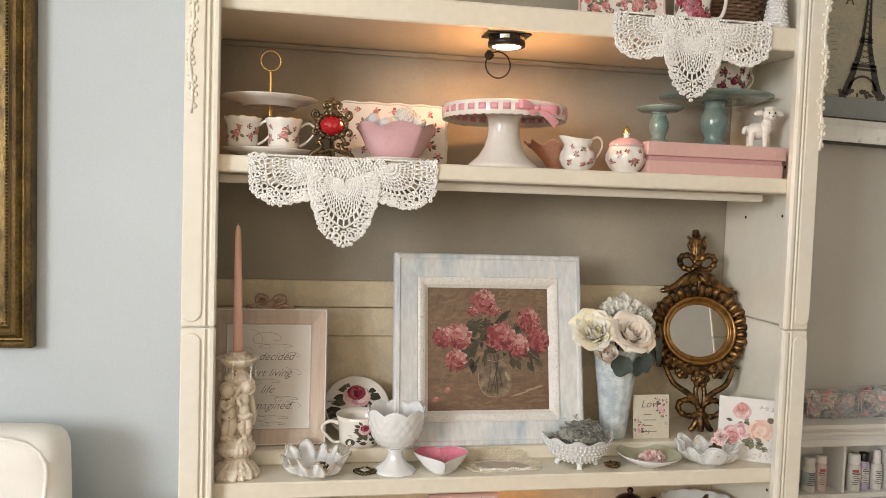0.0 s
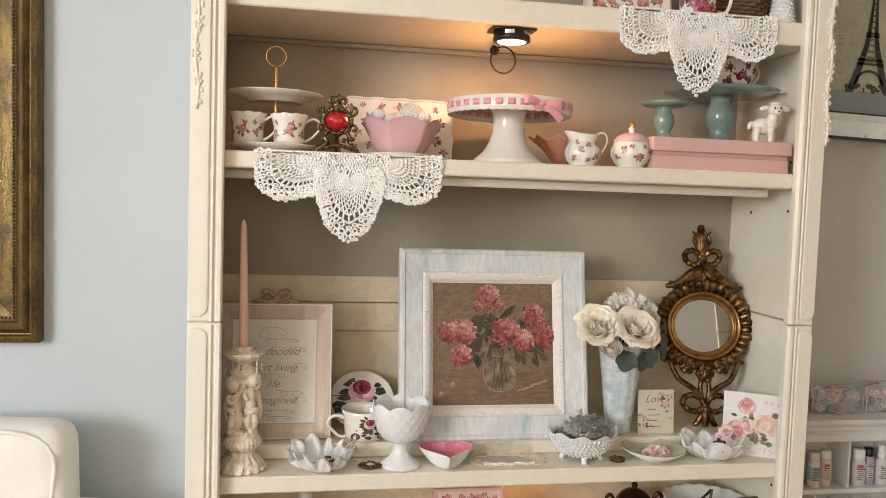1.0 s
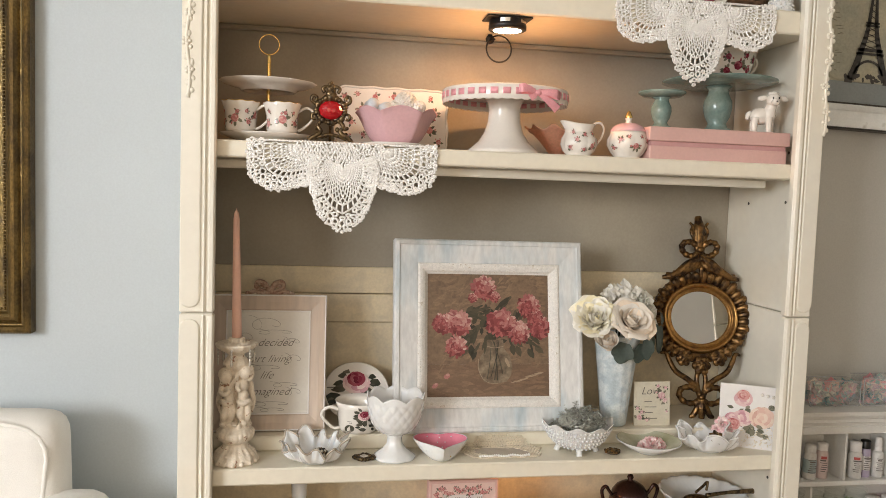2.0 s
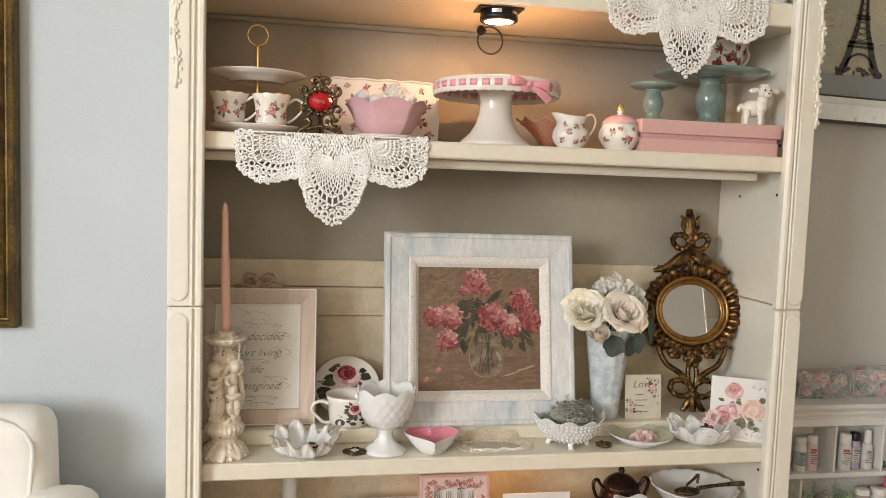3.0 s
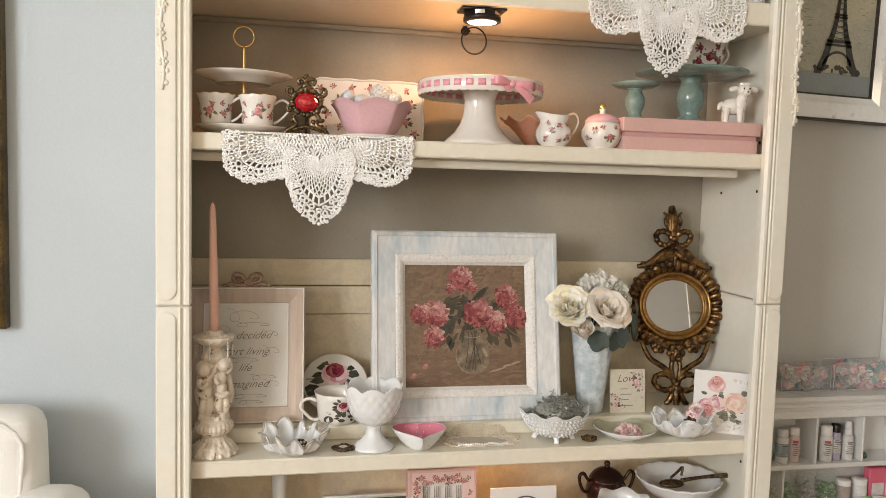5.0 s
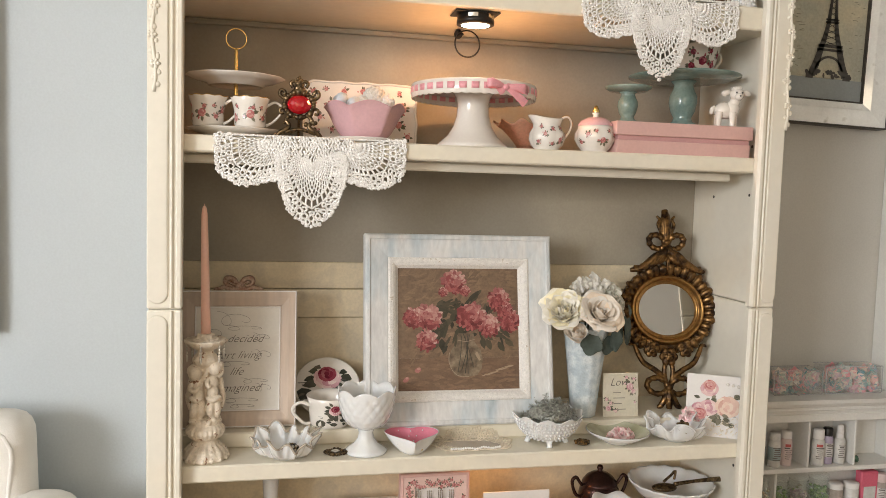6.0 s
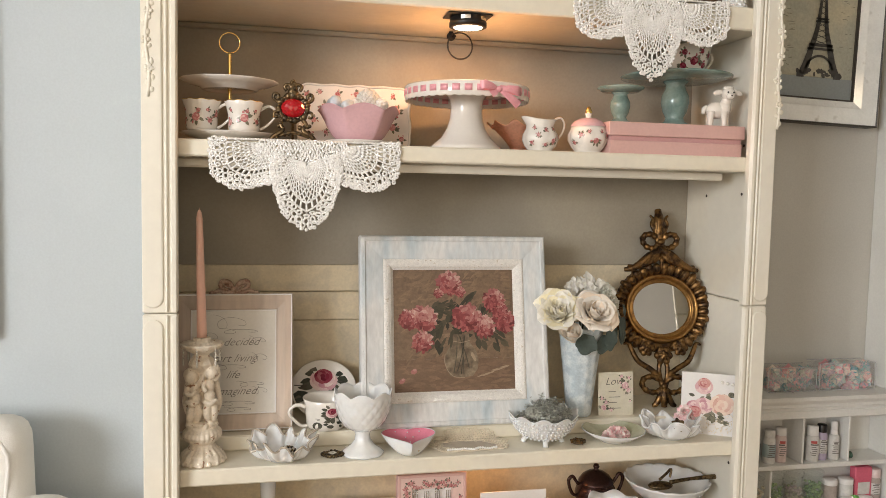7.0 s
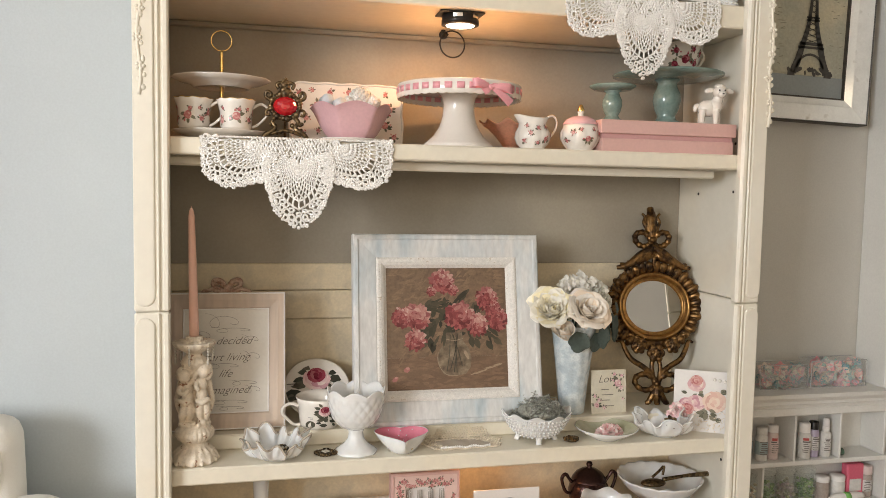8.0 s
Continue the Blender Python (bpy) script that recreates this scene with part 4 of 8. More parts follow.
single("peach_compote", g, PEACH, "ruffled peach glass dish behind the cream jug", "dish", (0.108, 0.150, Z2))

gift = thing("gift_box", "long dusty pink lidded cardboard box", "box")
part("base", box(Geo(), (0.262, 0.024, Z2), (0.563, 0.205, Z2 + 0.0275), 0.001), PINKBOX, gift)
part("lid", box(Geo(), (0.258, 0.020, Z2 + 0.037), (0.567, 0.209, Z2 + 0.065), 0.0015), PINKBOX, gift)
part("edge_band", box(Geo(), (0.2640, 0.0260, Z2 + 0.0275), (0.5610, 0.2030, Z2 + 0.0368), 0.0005), PINKDARK, gift, "darker rose band under the lid")

BT = Z2 + 0.065


def pedestal(loc, r, h, bulb, label):
    st = thing("teal_stand", label, "cake stand", loc, group="teal pedestal stands")
    part("plate", lathe(Geo(), [(0.0, h - 0.005), (bulb * 0.7, h - 0.006), (r * 0.8, h - 0.004), (r, h + 0.002), (r * 1.005, h + 0.005), (r * 0.985, h + 0.006), (r * 0.8, h + 0.001), (0.0, h)], 64), TEAL, st)
    part("stem", lathe(Geo(), [(0.0, 0.0), (bulb * 1.25, 0.0), (bulb * 1.2, h * 0.07), (bulb * 0.75, h * 0.14), (bulb * 0.62, h * 0.22), (bulb * 0.85, h * 0.34), (bulb, h * 0.52), (bulb * 0.96, h * 0.66), (bulb * 0.72, h * 0.80), (bulb * 0.66, h * 0.88), (bulb * 0.9, h - 0.006), (0.0, h - 0.006)], 40), TEAL, st)
    return st


pedestal((0.317, 0.100, BT), 0.049, 0.074, 0.0215, "small teal glazed ceramic pedestal stand on the pink box")
pedestal((0.467, 0.140, BT), 0.120, 0.110, 0.031, "large teal glazed ceramic pedestal stand holding a teacup")
RC = [(0.0, 0.003), (0.026, 0.002), (0.027, 0.0), (0.031, 0.001), (0.034, 0.010), (0.042, 0.028), (0.047, 0.046), (0.052, 0.068), (0.0505, 0.069), (0.045, 0.046), (0.032, 0.012), (0.0, 0.008)]
rc = thing("rose_teacup", "white china teacup with dark red roses, on a teal stand", "teacup", (0.487, 0.130, BT + 0.1115))
part("bowl", lathe(Geo(), RC, 48, mod=rim_wave(12, 0.015, 0.001, 0.06)), CHINA, rc)
part("handle", tube(Geo(), [(0.044, 0.01, 0.055), (0.062, 0.012, 0.060), (0.068, 0.012, 0.045), (0.055, 0.01, 0.028), (0.041, 0.01, 0.024)], 0.003, 8), CHINA, rc)
g = Geo()
for a, z, s in ((-1.75, 0.032, 0.013), (-1.15, 0.024, 0.009), (-2.3, 0.022, 0.010), (-0.9, 0.045, 0.008), (-2.2, 0.05, 0.009), (-1.4, 0.052, 0.007), (-0.4, 0.03, 0.01)):
    rose_print(g, round_place(RC[3:8], a), 0, z, s * 0.75, 5)
part("rose_print", g, [DEEPROSE, LEAFPRINT], rc)


def lamb():
    g = Geo()
    lump = lambda a, b: 1 + 0.035 * math.sin(8 * a) * math.sin(7 * b)
    ball(g, (-0.003, 0.002, 0.036), (0.0235, 0.0165, 0.0180), 24, 16, mod=lump)
    ball(g, (0.011, -0.003, 0.040), (0.0150, 0.0150, 0.0175), 20, 14, mod=lump)
    for x, y, d in ((-0.018, -0.007, -0.001), (-0.013, 0.010, -0.002), (0.009, -0.010, 0.001), (0.017, 0.003, 0.003)):
        tube(g, [(x, y, 0.032), (x + d, y, 0.016), (x + d, y, 0.004), (x + d, y - 0.002, 0.0)], [0.0085, 0.0062, 0.0054, 0.0064], 12)
    tube(g, [(0.012, -0.004, 0.046), (0.015, -0.007, 0.058), (0.016, -0.009, 0.066)], [0.0125, 0.0110, 0.0110], 14)
    ball(g, (0.016, -0.012, 0.069), (0.0150, 0.0145, 0.0140), 20, 14)
    ball(g, (0.015, -0.025, 0.063), (0.0085, 0.0080, 0.0072), 16, 10)
    for k in range(9):
        a = 6.283 * k / 9
        ball(g, (0.016 + 0.007 * math.cos(a) * (k > 0), -0.010 + 0.006 * math.sin(a) * (k > 0), 0.0810), (0.0050, 0.0050, 0.0045), 9, 7)
    for q in (-1, 1):
        M = Matrix.Translation((0.016 + q * 0.013, -0.009, 0.074)) @ pose(0, 0, 0, 0, q * 12, 0)
        ball(g, (q * 0.009, 0, 0), (0.0115, 0.0050, 0.0058), 12, 8, M=M)
        ball(g, (0.0155 + q * 0.0062, -0.0258, 0.0712), (0.0019, 0.0012, 0.0021), 8, 6, mat=1)
    ball(g, (0.0148, -0.0330, 0.0635), (0.0022, 0.0012, 0.0015), 8, 5, mat=1)
    tube(g, [(-0.024, 0.002, 0.042), (-0.030, 0.002, 0.038), (-0.032, 0.002, 0.028)], [0.005, 0.0055, 0.0035], 9)
    return g


single("lamb_figurine", lamb(), [CHINA, BLACK], "glossy white china lamb figurine standing on the pink box", "figurine", (0.522, 0.055, BT), -8)

# ---- middle shelf ----
Z3, ZL = 0.95, 0.981


def sweep_frame(g, w, h, prof, mat=0, z0=0.0):
    """A mitred picture frame, its bottom middle at the origin, facing -y. prof: (inset from the outer edge, height towards the viewer), outside first."""
    v, n = [], len(prof)
    for sx, sz in ((-1, 0), (1, 0), (1, 1), (-1, 1)):
        for d, y in prof:
            v.append((sx * (w / 2 - d), -y, z0 + (d if sz == 0 else h - d)))
    f = []
    for c in range(4):
        e = (c + 1) % 4
        for i in range(n - 1):
            f.append((c * n + i, e * n + i, e * n + i + 1, c * n + i + 1))
    return g.add(v, f, mat, None, True)


def rect_path(w, h, z0=0.0, step=0.006):
    pts = [(-w / 2, z0), (w / 2, z0), (w / 2, z0 + h), (-w / 2, z0 + h)]
    out = []
    for i in range(4):
        p, q = Vector(pts[i]), Vector(pts[(i + 1) % 4])
        m = max(1, int((q - p).length / step))
        out += [tuple(p.lerp(q, k / m)) for k in range(m)]
    return out


# candlestick and candle
def candlestick():
    g = Geo()
    flut = lambda n, d, z0, z1: (lambda a, r, z, i: (r * (1 + (d * abs(math.sin(n * a / 2)) if z0 < z < z1 else 0)), z))
    lathe(g, [(0.0, 0.0), (0.040, 0.0), (0.043, 0.004), (0.041, 0.012), (0.036, 0.020), (0.026, 0.028), (0.022, 0.036), (0.0225, 0.042), (0.0, 0.044)], 60, mod=lambda a, r, z, i: (r * (1 + 0.045 * math.cos(8 * a) * (1 - z / 0.04)), z + 0.002 * math.sin(16 * a) * (0 < z < 0.03)))
    lathe(g, [(0.0, 0.036), (0.0225, 0.038), (0.030, 0.044), (0.035, 0.052), (0.034, 0.060), (0.027, 0.068), (0.024, 0.074), (0.0, 0.078)], 72, mod=flut(24, 0.06, 0.042, 0.066))
    curl = lambda a, b: 1 + 0.13 * math.sin(7 * a) * math.sin(7 * b)
    # two plain carved figures side by side on a rocky mound, with folded wings
    ball(g, (0, 0, 0.070), (0.030, 0.027, 0.010), 18, 8, mod=curl)
    ball(g, (-0.018, -0.012, 0.166), (0.0130, 0.0130, 0.0135), 18, 12)
    ball(g, (-0.019, -0.006, 0.170), (0.0142, 0.0130, 0.0120), 20, 14, mod=curl)
    ball(g, (0.018, -0.012, 0.174), (0.0122, 0.0122, 0.0130), 18, 12)
    ball(g, (0.020, -0.006, 0.178), (0.0136, 0.0125, 0.0115), 20, 14, mod=curl)
    for x, z in ((-0.012, 0.0), (0.013, 0.006)):
        ball(g, (x, -0.007, 0.141 + z), (0.0105, 0.0100, 0.0160), 14, 10)
        ball(g, (x + 0.001, -0.010, 0.124 + z), (0.0105, 0.0115, 0.0130), 14, 10)
        ball(g, (x + 0.001, -0.005, 0.112 + z), (0.0118, 0.0120, 0.0090), 14, 9, mod=curl)
    limb = lambda pts, rs: tube(g, pts, [0.86 * q for q in rs], 10)
    limb([(-0.016, -0.009, 0.110), (-0.020, -0.020, 0.095), (-0.022, -0.013, 0.081), (-0.025, -0.019, 0.074)], [0.0100, 0.0088, 0.0062, 0.0048])
    limb([(-0.007, -0.008, 0.110), (-0.006, -0.014, 0.093), (-0.010, -0.009, 0.079), (-0.008, -0.015, 0.074)], [0.0098, 0.0086, 0.0060, 0.0048])
    limb([(0.012, -0.008, 0.114), (0.010, -0.017, 0.096), (0.013, -0.010, 0.081), (0.012, -0.017, 0.074)], [0.0100, 0.0088, 0.0062, 0.0048])
    limb([(0.020, -0.006, 0.114), (0.023, -0.012, 0.096), (0.021, -0.006, 0.080), (0.024, -0.011, 0.074)], [0.0096, 0.0084, 0.0060, 0.0048])
    limb([(-0.022, -0.008, 0.150), (-0.027, -0.014, 0.139), (-0.018, -0.023, 0.134), (-0.008, -0.021, 0.142)], [0.0060, 0.0058, 0.0050, 0.0045])
    limb([(-0.004, -0.009, 0.151), (0.001, -0.016, 0.162), (0.005, -0.012, 0.176), (0.003, -0.006, 0.188)], [0.0058, 0.0052, 0.0046, 0.0042])
    limb([(0.023, -0.006, 0.158), (0.030, -0.008, 0.168), (0.027, -0.006, 0.182), (0.020, -0.004, 0.192)], [0.0060, 0.0054, 0.0048, 0.0042])
    limb([(0.007, -0.010, 0.156), (0.004, -0.020, 0.148), (0.010, -0.024, 0.140)], [0.0056, 0.0050, 0.0044])
    for s in (-1, 1):
        for k in range(4):
            limb([(s * 0.016, 0.008, 0.152), (s * (0.026 + 0.002 * k), 0.006, 0.150 - 0.010 * k), (s * (0.031 - 0.001 * k), 0.003, 0.134 - 0.014 * k)], [0.005, 0.0062, 0.003])
        limb([(s * 0.004, -0.018, 0.121), (s * 0.016, -0.021, 0.116), (s * 0.026, -0.014, 0.120), (s * 0.030, -0.004, 0.110)], [0.005, 0.006, 0.0055, 0.003])
    for k in range(16):
        a = 6.283 * k / 16
        ball(g, (0.024 * math.cos(a), 0.024 * math.sin(a), 0.074 + rnd(-0.003, 0.004)), (rnd(0.004, 0.007), rnd(0.004, 0.007), rnd(0.003, 0.006)), 8, 6)
        ball(g, (0.0345 * math.cos(a), 0.0345 * math.sin(a), 0.0185), (0.0042, 0.0042, 0.0026 + 0.001 * (k % 2)), 8, 6)
        ball(g, (0.0425 * math.cos(a), 0.0425 * math.sin(a), 0.005), (0.0040, 0.0040, 0.0048), 8, 6)
    tube(g, [(0, 0.006, 0.07), (-0.001, 0.004, 0.12), (0, 0.002, 0.17)], [0.010, 0.007, 0.009], 12)
    lathe(g, [(0.0, 0.158), (0.010, 0.160), (0.012, 0.165), (0.014, 0.170), (0.013, 0.174), (0.021, 0.183), (0.024, 0.190), (0.020, 0.197), (0.015, 0.203), (0.013, 0.212), (0.0, 0.214)], 32, mod=flut(12, 0.08, 0.176, 0.199))
    lathe(g, [(0.0, 0.206), (0.013, 0.207), (0.030, 0.2160), (0.0365, 0.2215), (0.0395, 0.2265), (0.0375, 0.2290), (0.028, 0.2270), (0.018, 0.2280), (0.0145, 0.233), (0.0155, 0.2385), (0.010, 0.2390), (0.0, 0.2385)], 48, mod=lambda a, r, z, i: (r * (1 + (0.03 * math.cos(16 * a) if r > 0.03 else 0.07 * math.cos(9 * a) if z > 0.228 else 0)), z))
    for k in range(14):
        a = 6.283 * k / 14
        ball(g, (0.020 * math.cos(a), 0.020 * math.sin(a), 0.2275), (0.0045, 0.0045, 0.0035), 8, 6)
    return g


cs = single("candlestick", candlestick(), SHABBY, "chipped cream candlestick carved with two plain figures, holding a candle", "candlestick", (-0.537, 0.050, Z3))
fuse(cs, 0.0011, 3)
CRYSTAL = material("bead_glass", (0.62, 0.58, 0.5), 0.1, vary=0.1, bump=0, coat=1.0)
drops = thing("bead_drops", "strings of clear glass beads hung from the candlestick rim", "beads", (-0.537, 0.050, Z3))
for k in range(6):
    a = 6.283 * k / 6 + 0.35
    g = Geo()
    for j in range(5):
        ball(g, (0.0345 * math.cos(a), 0.0345 * math.sin(a), 0.2185 - 0.0062 * j), (0.0022, 0.0022, 0.0031 if j < 4 else 0.0065), 8, 6)
    part("bead_string", g, CRYSTAL, drops)
g = lathe(Geo(), [(0.0, 0.0), (0.0092, 0.0), (0.0090, 0.02), (0.0075, 0.13), (0.0058, 0.225), (0.0042, 0.236), (0.0018, 0.241), (0.0, 0.2415)], 24, mod=lambda a, r, z, i: (r, z))
tube(g, [(0, 0, 0.241), (0.0004, 0, 0.245)], 0.0007, 5)
ob = single("taper_candle", g, CANDLE, "tall dusty pink taper candle, unlit, in the candlestick", "candle", (-0.537, 0.050, Z3 + 0.2335))
ob.matrix_world = pose(-0.537, 0.050, Z3 + 0.2375, 0, -1.0, 0)

# framed quotation
qf = thing("quotation_frame", "pink-beige wooden frame with a script quotation and a bow crest", "picture frame", (-0.484, 0.132, ZL), tilt=-11)
QW, QH = 0.236, 0.277
part("frame", sweep_frame(Geo(), QW, QH, [(0, -0.008), (0, 0.006), (0.002, 0.009), (0.016, 0.010), (0.031, 0.007), (0.034, 0.004), (0.034, -0.002)]), PINKWOOD, qf)
part("outer_bead", sweep_frame(Geo(), QW - 0.002, QH - 0.002, [(0, 0.0085), (0.001, 0.0102), (0.0026, 0.0100), (0.0030, 0.0085)], z0=0.001), CARD, qf, "thin pale outer edge")
part("gilt_slip", sweep_frame(Geo(), QW - 0.066, QH - 0.066, [(0, 0.0045), (0.001, 0.0058), (0.0028, 0.0055), (0.0034, 0.002)], z0=0.033), CARD, qf, "thin pale inner edge")
part("backing", box(Geo(), (-QW / 2 + 0.004, -0.002, 0.004), (QW / 2 - 0.004, 0.006, QH - 0.004), 0.001), PINKWOOD, qf)
part("sheet", box(Geo(), (-QW / 2 + 0.032, -0.0035, 0.032), (QW / 2 - 0.032, -0.0022, QH - 0.032), 0.0003), PAPER, qf, "ivory sheet of paper")


def lettering(body, size, x, z, y, parent, mat, shear=0.35, name="lettering", align="LEFT", space=1.0):
    c = bpy.data.curves.new(name, "FONT")
    c.body, c.size, c.shear, c.extrude, c.align_x, c.space_character = body, size, shear, 0.00005, align, space
    c.resolution_u = 3
    c.offset = -size * 0.012
    ob = new(name, c)
    c.materials.append(mat)
    ob.parent = parent
    ob.matrix_local = pose(x, y, z, 90)
    return ob


for body, x, z in (("decided", -0.022, 0.171), ("start living", -0.050, 0.138), ("life", -0.016, 0.105), ("imagined", -0.036, 0.072)):
    lettering(body, 0.0225, x, z, -0.0041, qf, PENINK, 0.55)


def flourish(cx, cz, w, h, turns=1.6, r=0.00045, y=-0.0039):
    pts = []
    for k in range(48):
        t = k / 47
        a = turns * 6.283 * t
        pts.append((cx + w * (t - 0.5) + 0.30 * w * math.sin(a), y, cz + h * math.cos(a) * (1 - 0.6 * t)))
    return pts


g = Geo()
for cx, cz, w, h in ((-0.012, 0.218, 0.06, 0.016), (0.005, 0.200, 0.07, 0.006), (0.045, 0.181, 0.03, 0.009), (0.048, 0.146, 0.03, 0.011), (-0.012, 0.128, 0.06, 0.007), (0.03, 0.093, 0.05, 0.006), (0.05, 0.079, 0.028, 0.009), (0.0, 0.055, 0.07, 0.006), (0.005, 0.043, 0.05, 0.005), (-0.05, 0.19, 0.03, 0.012), (-0.048, 0.06, 0.03, 0.01)):
    part("flourish", tube(Geo(), flourish(cx, cz, w, h), 0.0003, 4), PENINK, qf, "thin ink pen flourish")
g = Geo()
for s in (-1, 1):
    tube(g, [(0, 0, 0.008), (s * 0.010, -0.003, 0.024), (s * 0.024, -0.003, 0.027), (s * 0.027, 0, 0.017), (s * 0.014, 0.001, 0.010), (0, 0, 0.008)], [0.004, 0.0055, 0.006, 0.005, 0.004, 0.004], 8)
    tube(g, [(0, 0, 0.008), (s * 0.016, -0.003, 0.004), (s * 0.030, -0.002, 0.009), (s * 0.042, -0.002, 0.004), (s * 0.050, 0, 0.003)], [0.004, 0.005, 0.0045, 0.004, 0.0022], 8)
    tube(g, [(s * 0.006, -0.002, 0.012), (s * 0.016, -0.005, 0.019), (s * 0.022, -0.004, 0.018)], 0.002, 6)
ball(g, (0, -0.003, 0.011), (0.007, 0.006, 0.008), 12, 8)
CREST = material("rubbed_pink_gesso", (0.50, 0.36, 0.27), 0.5, vary=0.3, scale=120, bump=0.2, grain=300, tint=(0.24, 0.13, 0.085), patch=(0.42, 0.60))
for k in range(9):
    x = -0.044 + 0.011 * k
    ball(g, (x, -0.003, 0.005 + 0.002 * (k % 2)), (0.0050, 0.0035, 0.0040), 8, 6)
cr = part("bow_crest", g, CREST, qf, "carved rubbed pink-brown bow crest")
cr.matrix_local = pose(0, 0, QH - 0.002)


# painting in its whitewashed frame
pf = thing("framed_painting", "whitewashed wide wooden frame with a painting of pink peonies", "painting", (-0.027, 0.103, ZL), tilt=-11)
PW, PH = 0.406, 0.400
part("frame", sweep_frame(Geo(), PW, PH, [(0, -0.010), (0, 0.018), (0.003, 0.0215), (0.010, 0.0225), (0.0125, 0.0195), (0.015, 0.0190), (0.048, 0.0145), (0.050, 0.0125), (0.051, 0.008)]), CHALK, pf)
part("gesso_band", sweep_frame(Geo(), PW - 0.098, PH - 0.098, [(0, 0.008), (0.0005, 0.0145), (0.004, 0.0165), (0.010, 0.0155), (0.016, 0.012), (0.020, 0.007), (0.0225, 0.005), (0.0225, 0.0)], z0=0.049), CHALKROUGH, pf, "rough white ornamented inner band")
g = Geo()
for k, (x, z) in enumerate(rect_path(PW - 0.110, PH - 0.110, 0.055, 0.0052)):
    ball(g, (x + rnd(-0.001, 0.001), -0.0148, z + rnd(-0.001, 0.001)), (rnd(0.0018, 0.0034), 0.0022, rnd(0.0018, 0.0032)), 7, 5)
part("band_carving", g, CHALKROUGH, pf)
g = Geo()
for k, (x, z) in enumerate(rect_path(PW - 0.013, PH - 0.013, 0.0065, 0.0095)):
    horiz = abs(z - 0.0065) < 1e-4 or abs(z - PH + 0.0065) < 1e-4
    d = Vector((0.0045, 0, 0.0028)) if horiz else Vector((0.0028, 0, 0.0045))
    p = Vector((x + rnd(-0.0008, 0.0008), -0.0217, z + rnd(-0.0008, 0.0008)))
    tube(g, [p - d, p, p + d], [0.0006, rnd(0.0009, 0.0014), 0.0006], 6)
part("rope_edge", g, CHALK, pf)
part("backing", box(Geo(), (-PW / 2 + 0.01, -0.001, 0.01), (PW / 2 - 0.01, 0.010, PH - 0.01), 0.001), PINKWOOD, pf)
cw, ch, cz = 0.266, 0.272, 0.064
canvas = part("canvas", box(Geo(), (-cw / 2, -0.004, cz + 0.075), (cw / 2, -0.0012, cz + ch), 0.0003), CANVAS, pf, "brown painted canvas ground")
part("painted_table", box(Geo(), (-cw / 2, -0.004, cz), (cw / 2, -0.0012, cz + 0.0748), 0.0002), CANVASLOW, pf, "russet painted table")
PL = flat_place(-0.004)
DABS = material("oil_ground_dabs", (0.2, 0.13, 0.08), 0.5, bump=0.15, vary=0.2, scale=40, grain=300, island=[(0.200, 0.130, 0.080), (0.214, 0.140, 0.086), (0.228, 0.150, 0.092), (0.240, 0.159, 0.098)])
DABSLOW = material("russet_dabs", (0.2, 0.12, 0.07), 0.5, bump=0.15, vary=0.2, scale=40, grain=300, island=[(0.194, 0.118, 0.072), (0.203, 0.124, 0.076), (0.212, 0.131, 0.080), (0.220, 0.137, 0.084)])
g = Geo()
for k in range(700):
    u, v = rnd(-0.124, 0.124), rnd(0.068, 0.328)
    low = v + rnd(-0.012, 0.012) < cz + 0.075
    a, b = rnd(0.005, 0.013), rnd(0.0012, 0.003)
    blob(g, PL, max(-0.131 + a, min(0.131 - a, u)), v, a, b, rnd(-0.25, 0.25) if low else rnd(-0.4, 1.2) * (abs(u) < 0.11), 0.00002 + 0.0000003 * k, 1 if low else 0, 9, 0.25)
tagged(part("brushwork", g, [DABS, DABSLOW], pf, "loose brown brush strokes"), kind="stuff")


def peony(g, u, v, r, deep, h0):
    """A loosely painted bloom: ragged dabs, paler above and darker below."""
    k = 0
    for ring, count, size in ((0.92, 26, 0.26), (0.74, 26, 0.28), (0.55, 20, 0.27), (0.36, 14, 0.24), (0.18, 8, 0.20), (0.03, 4, 0.16)):
        off = rnd(0, 6)
        for i in range(count):
            a = off + 6.283 * i / count + rnd(-0.15, 0.15)
            q = ring * rnd(0.80, 1.04)
            tone = 0.75 * math.sin(a + 0.5) * ring + rnd(-0.45, 0.45) + 0.05 - 0.45 * deep
            m = 0 if tone > 0.42 else 1 if tone > -0.10 else 2
            blob(g, PL, u + q * r * math.cos(a), v + q * r * 0.95 * math.sin(a), size * r * rnd(0.7, 1.2), size * r * rnd(0.38, 0.72), a + 1.57 * (ring < 0.6) + rnd(-0.5, 0.5), h0 + 0.000012 * k, m, 8, 0.16)
            k += 1


g = Geo()
for k in range(90):
    u, v = random.choice(((-0.03, 0.235), (0.02, 0.205), (0.05, 0.215), (-0.05, 0.20), (0.07, 0.2), (0.0, 0.24)))
    a = rnd(0, 6.28)
    leaf_print(g, PL, u + rnd(-0.02, 0.02), v + rnd(-0.02, 0.02), rnd(0.012, 0.024), a, 0.0002 + 0.000004 * k, 0)
for u, v, a in ((-0.045, 0.178, 4.2), (-0.03, 0.172, 4.5), (0.06, 0.178, 5.1), (0.085, 0.172, 5.3), (0.10, 0.178, 5.6), (-0.055, 0.19, 3.9), (0.05, 0.182, 4.9), (-0.038, 0.18, 4.7)):
    leaf_print(g, PL, u, v, 0.026, a, 0.0005, 0)
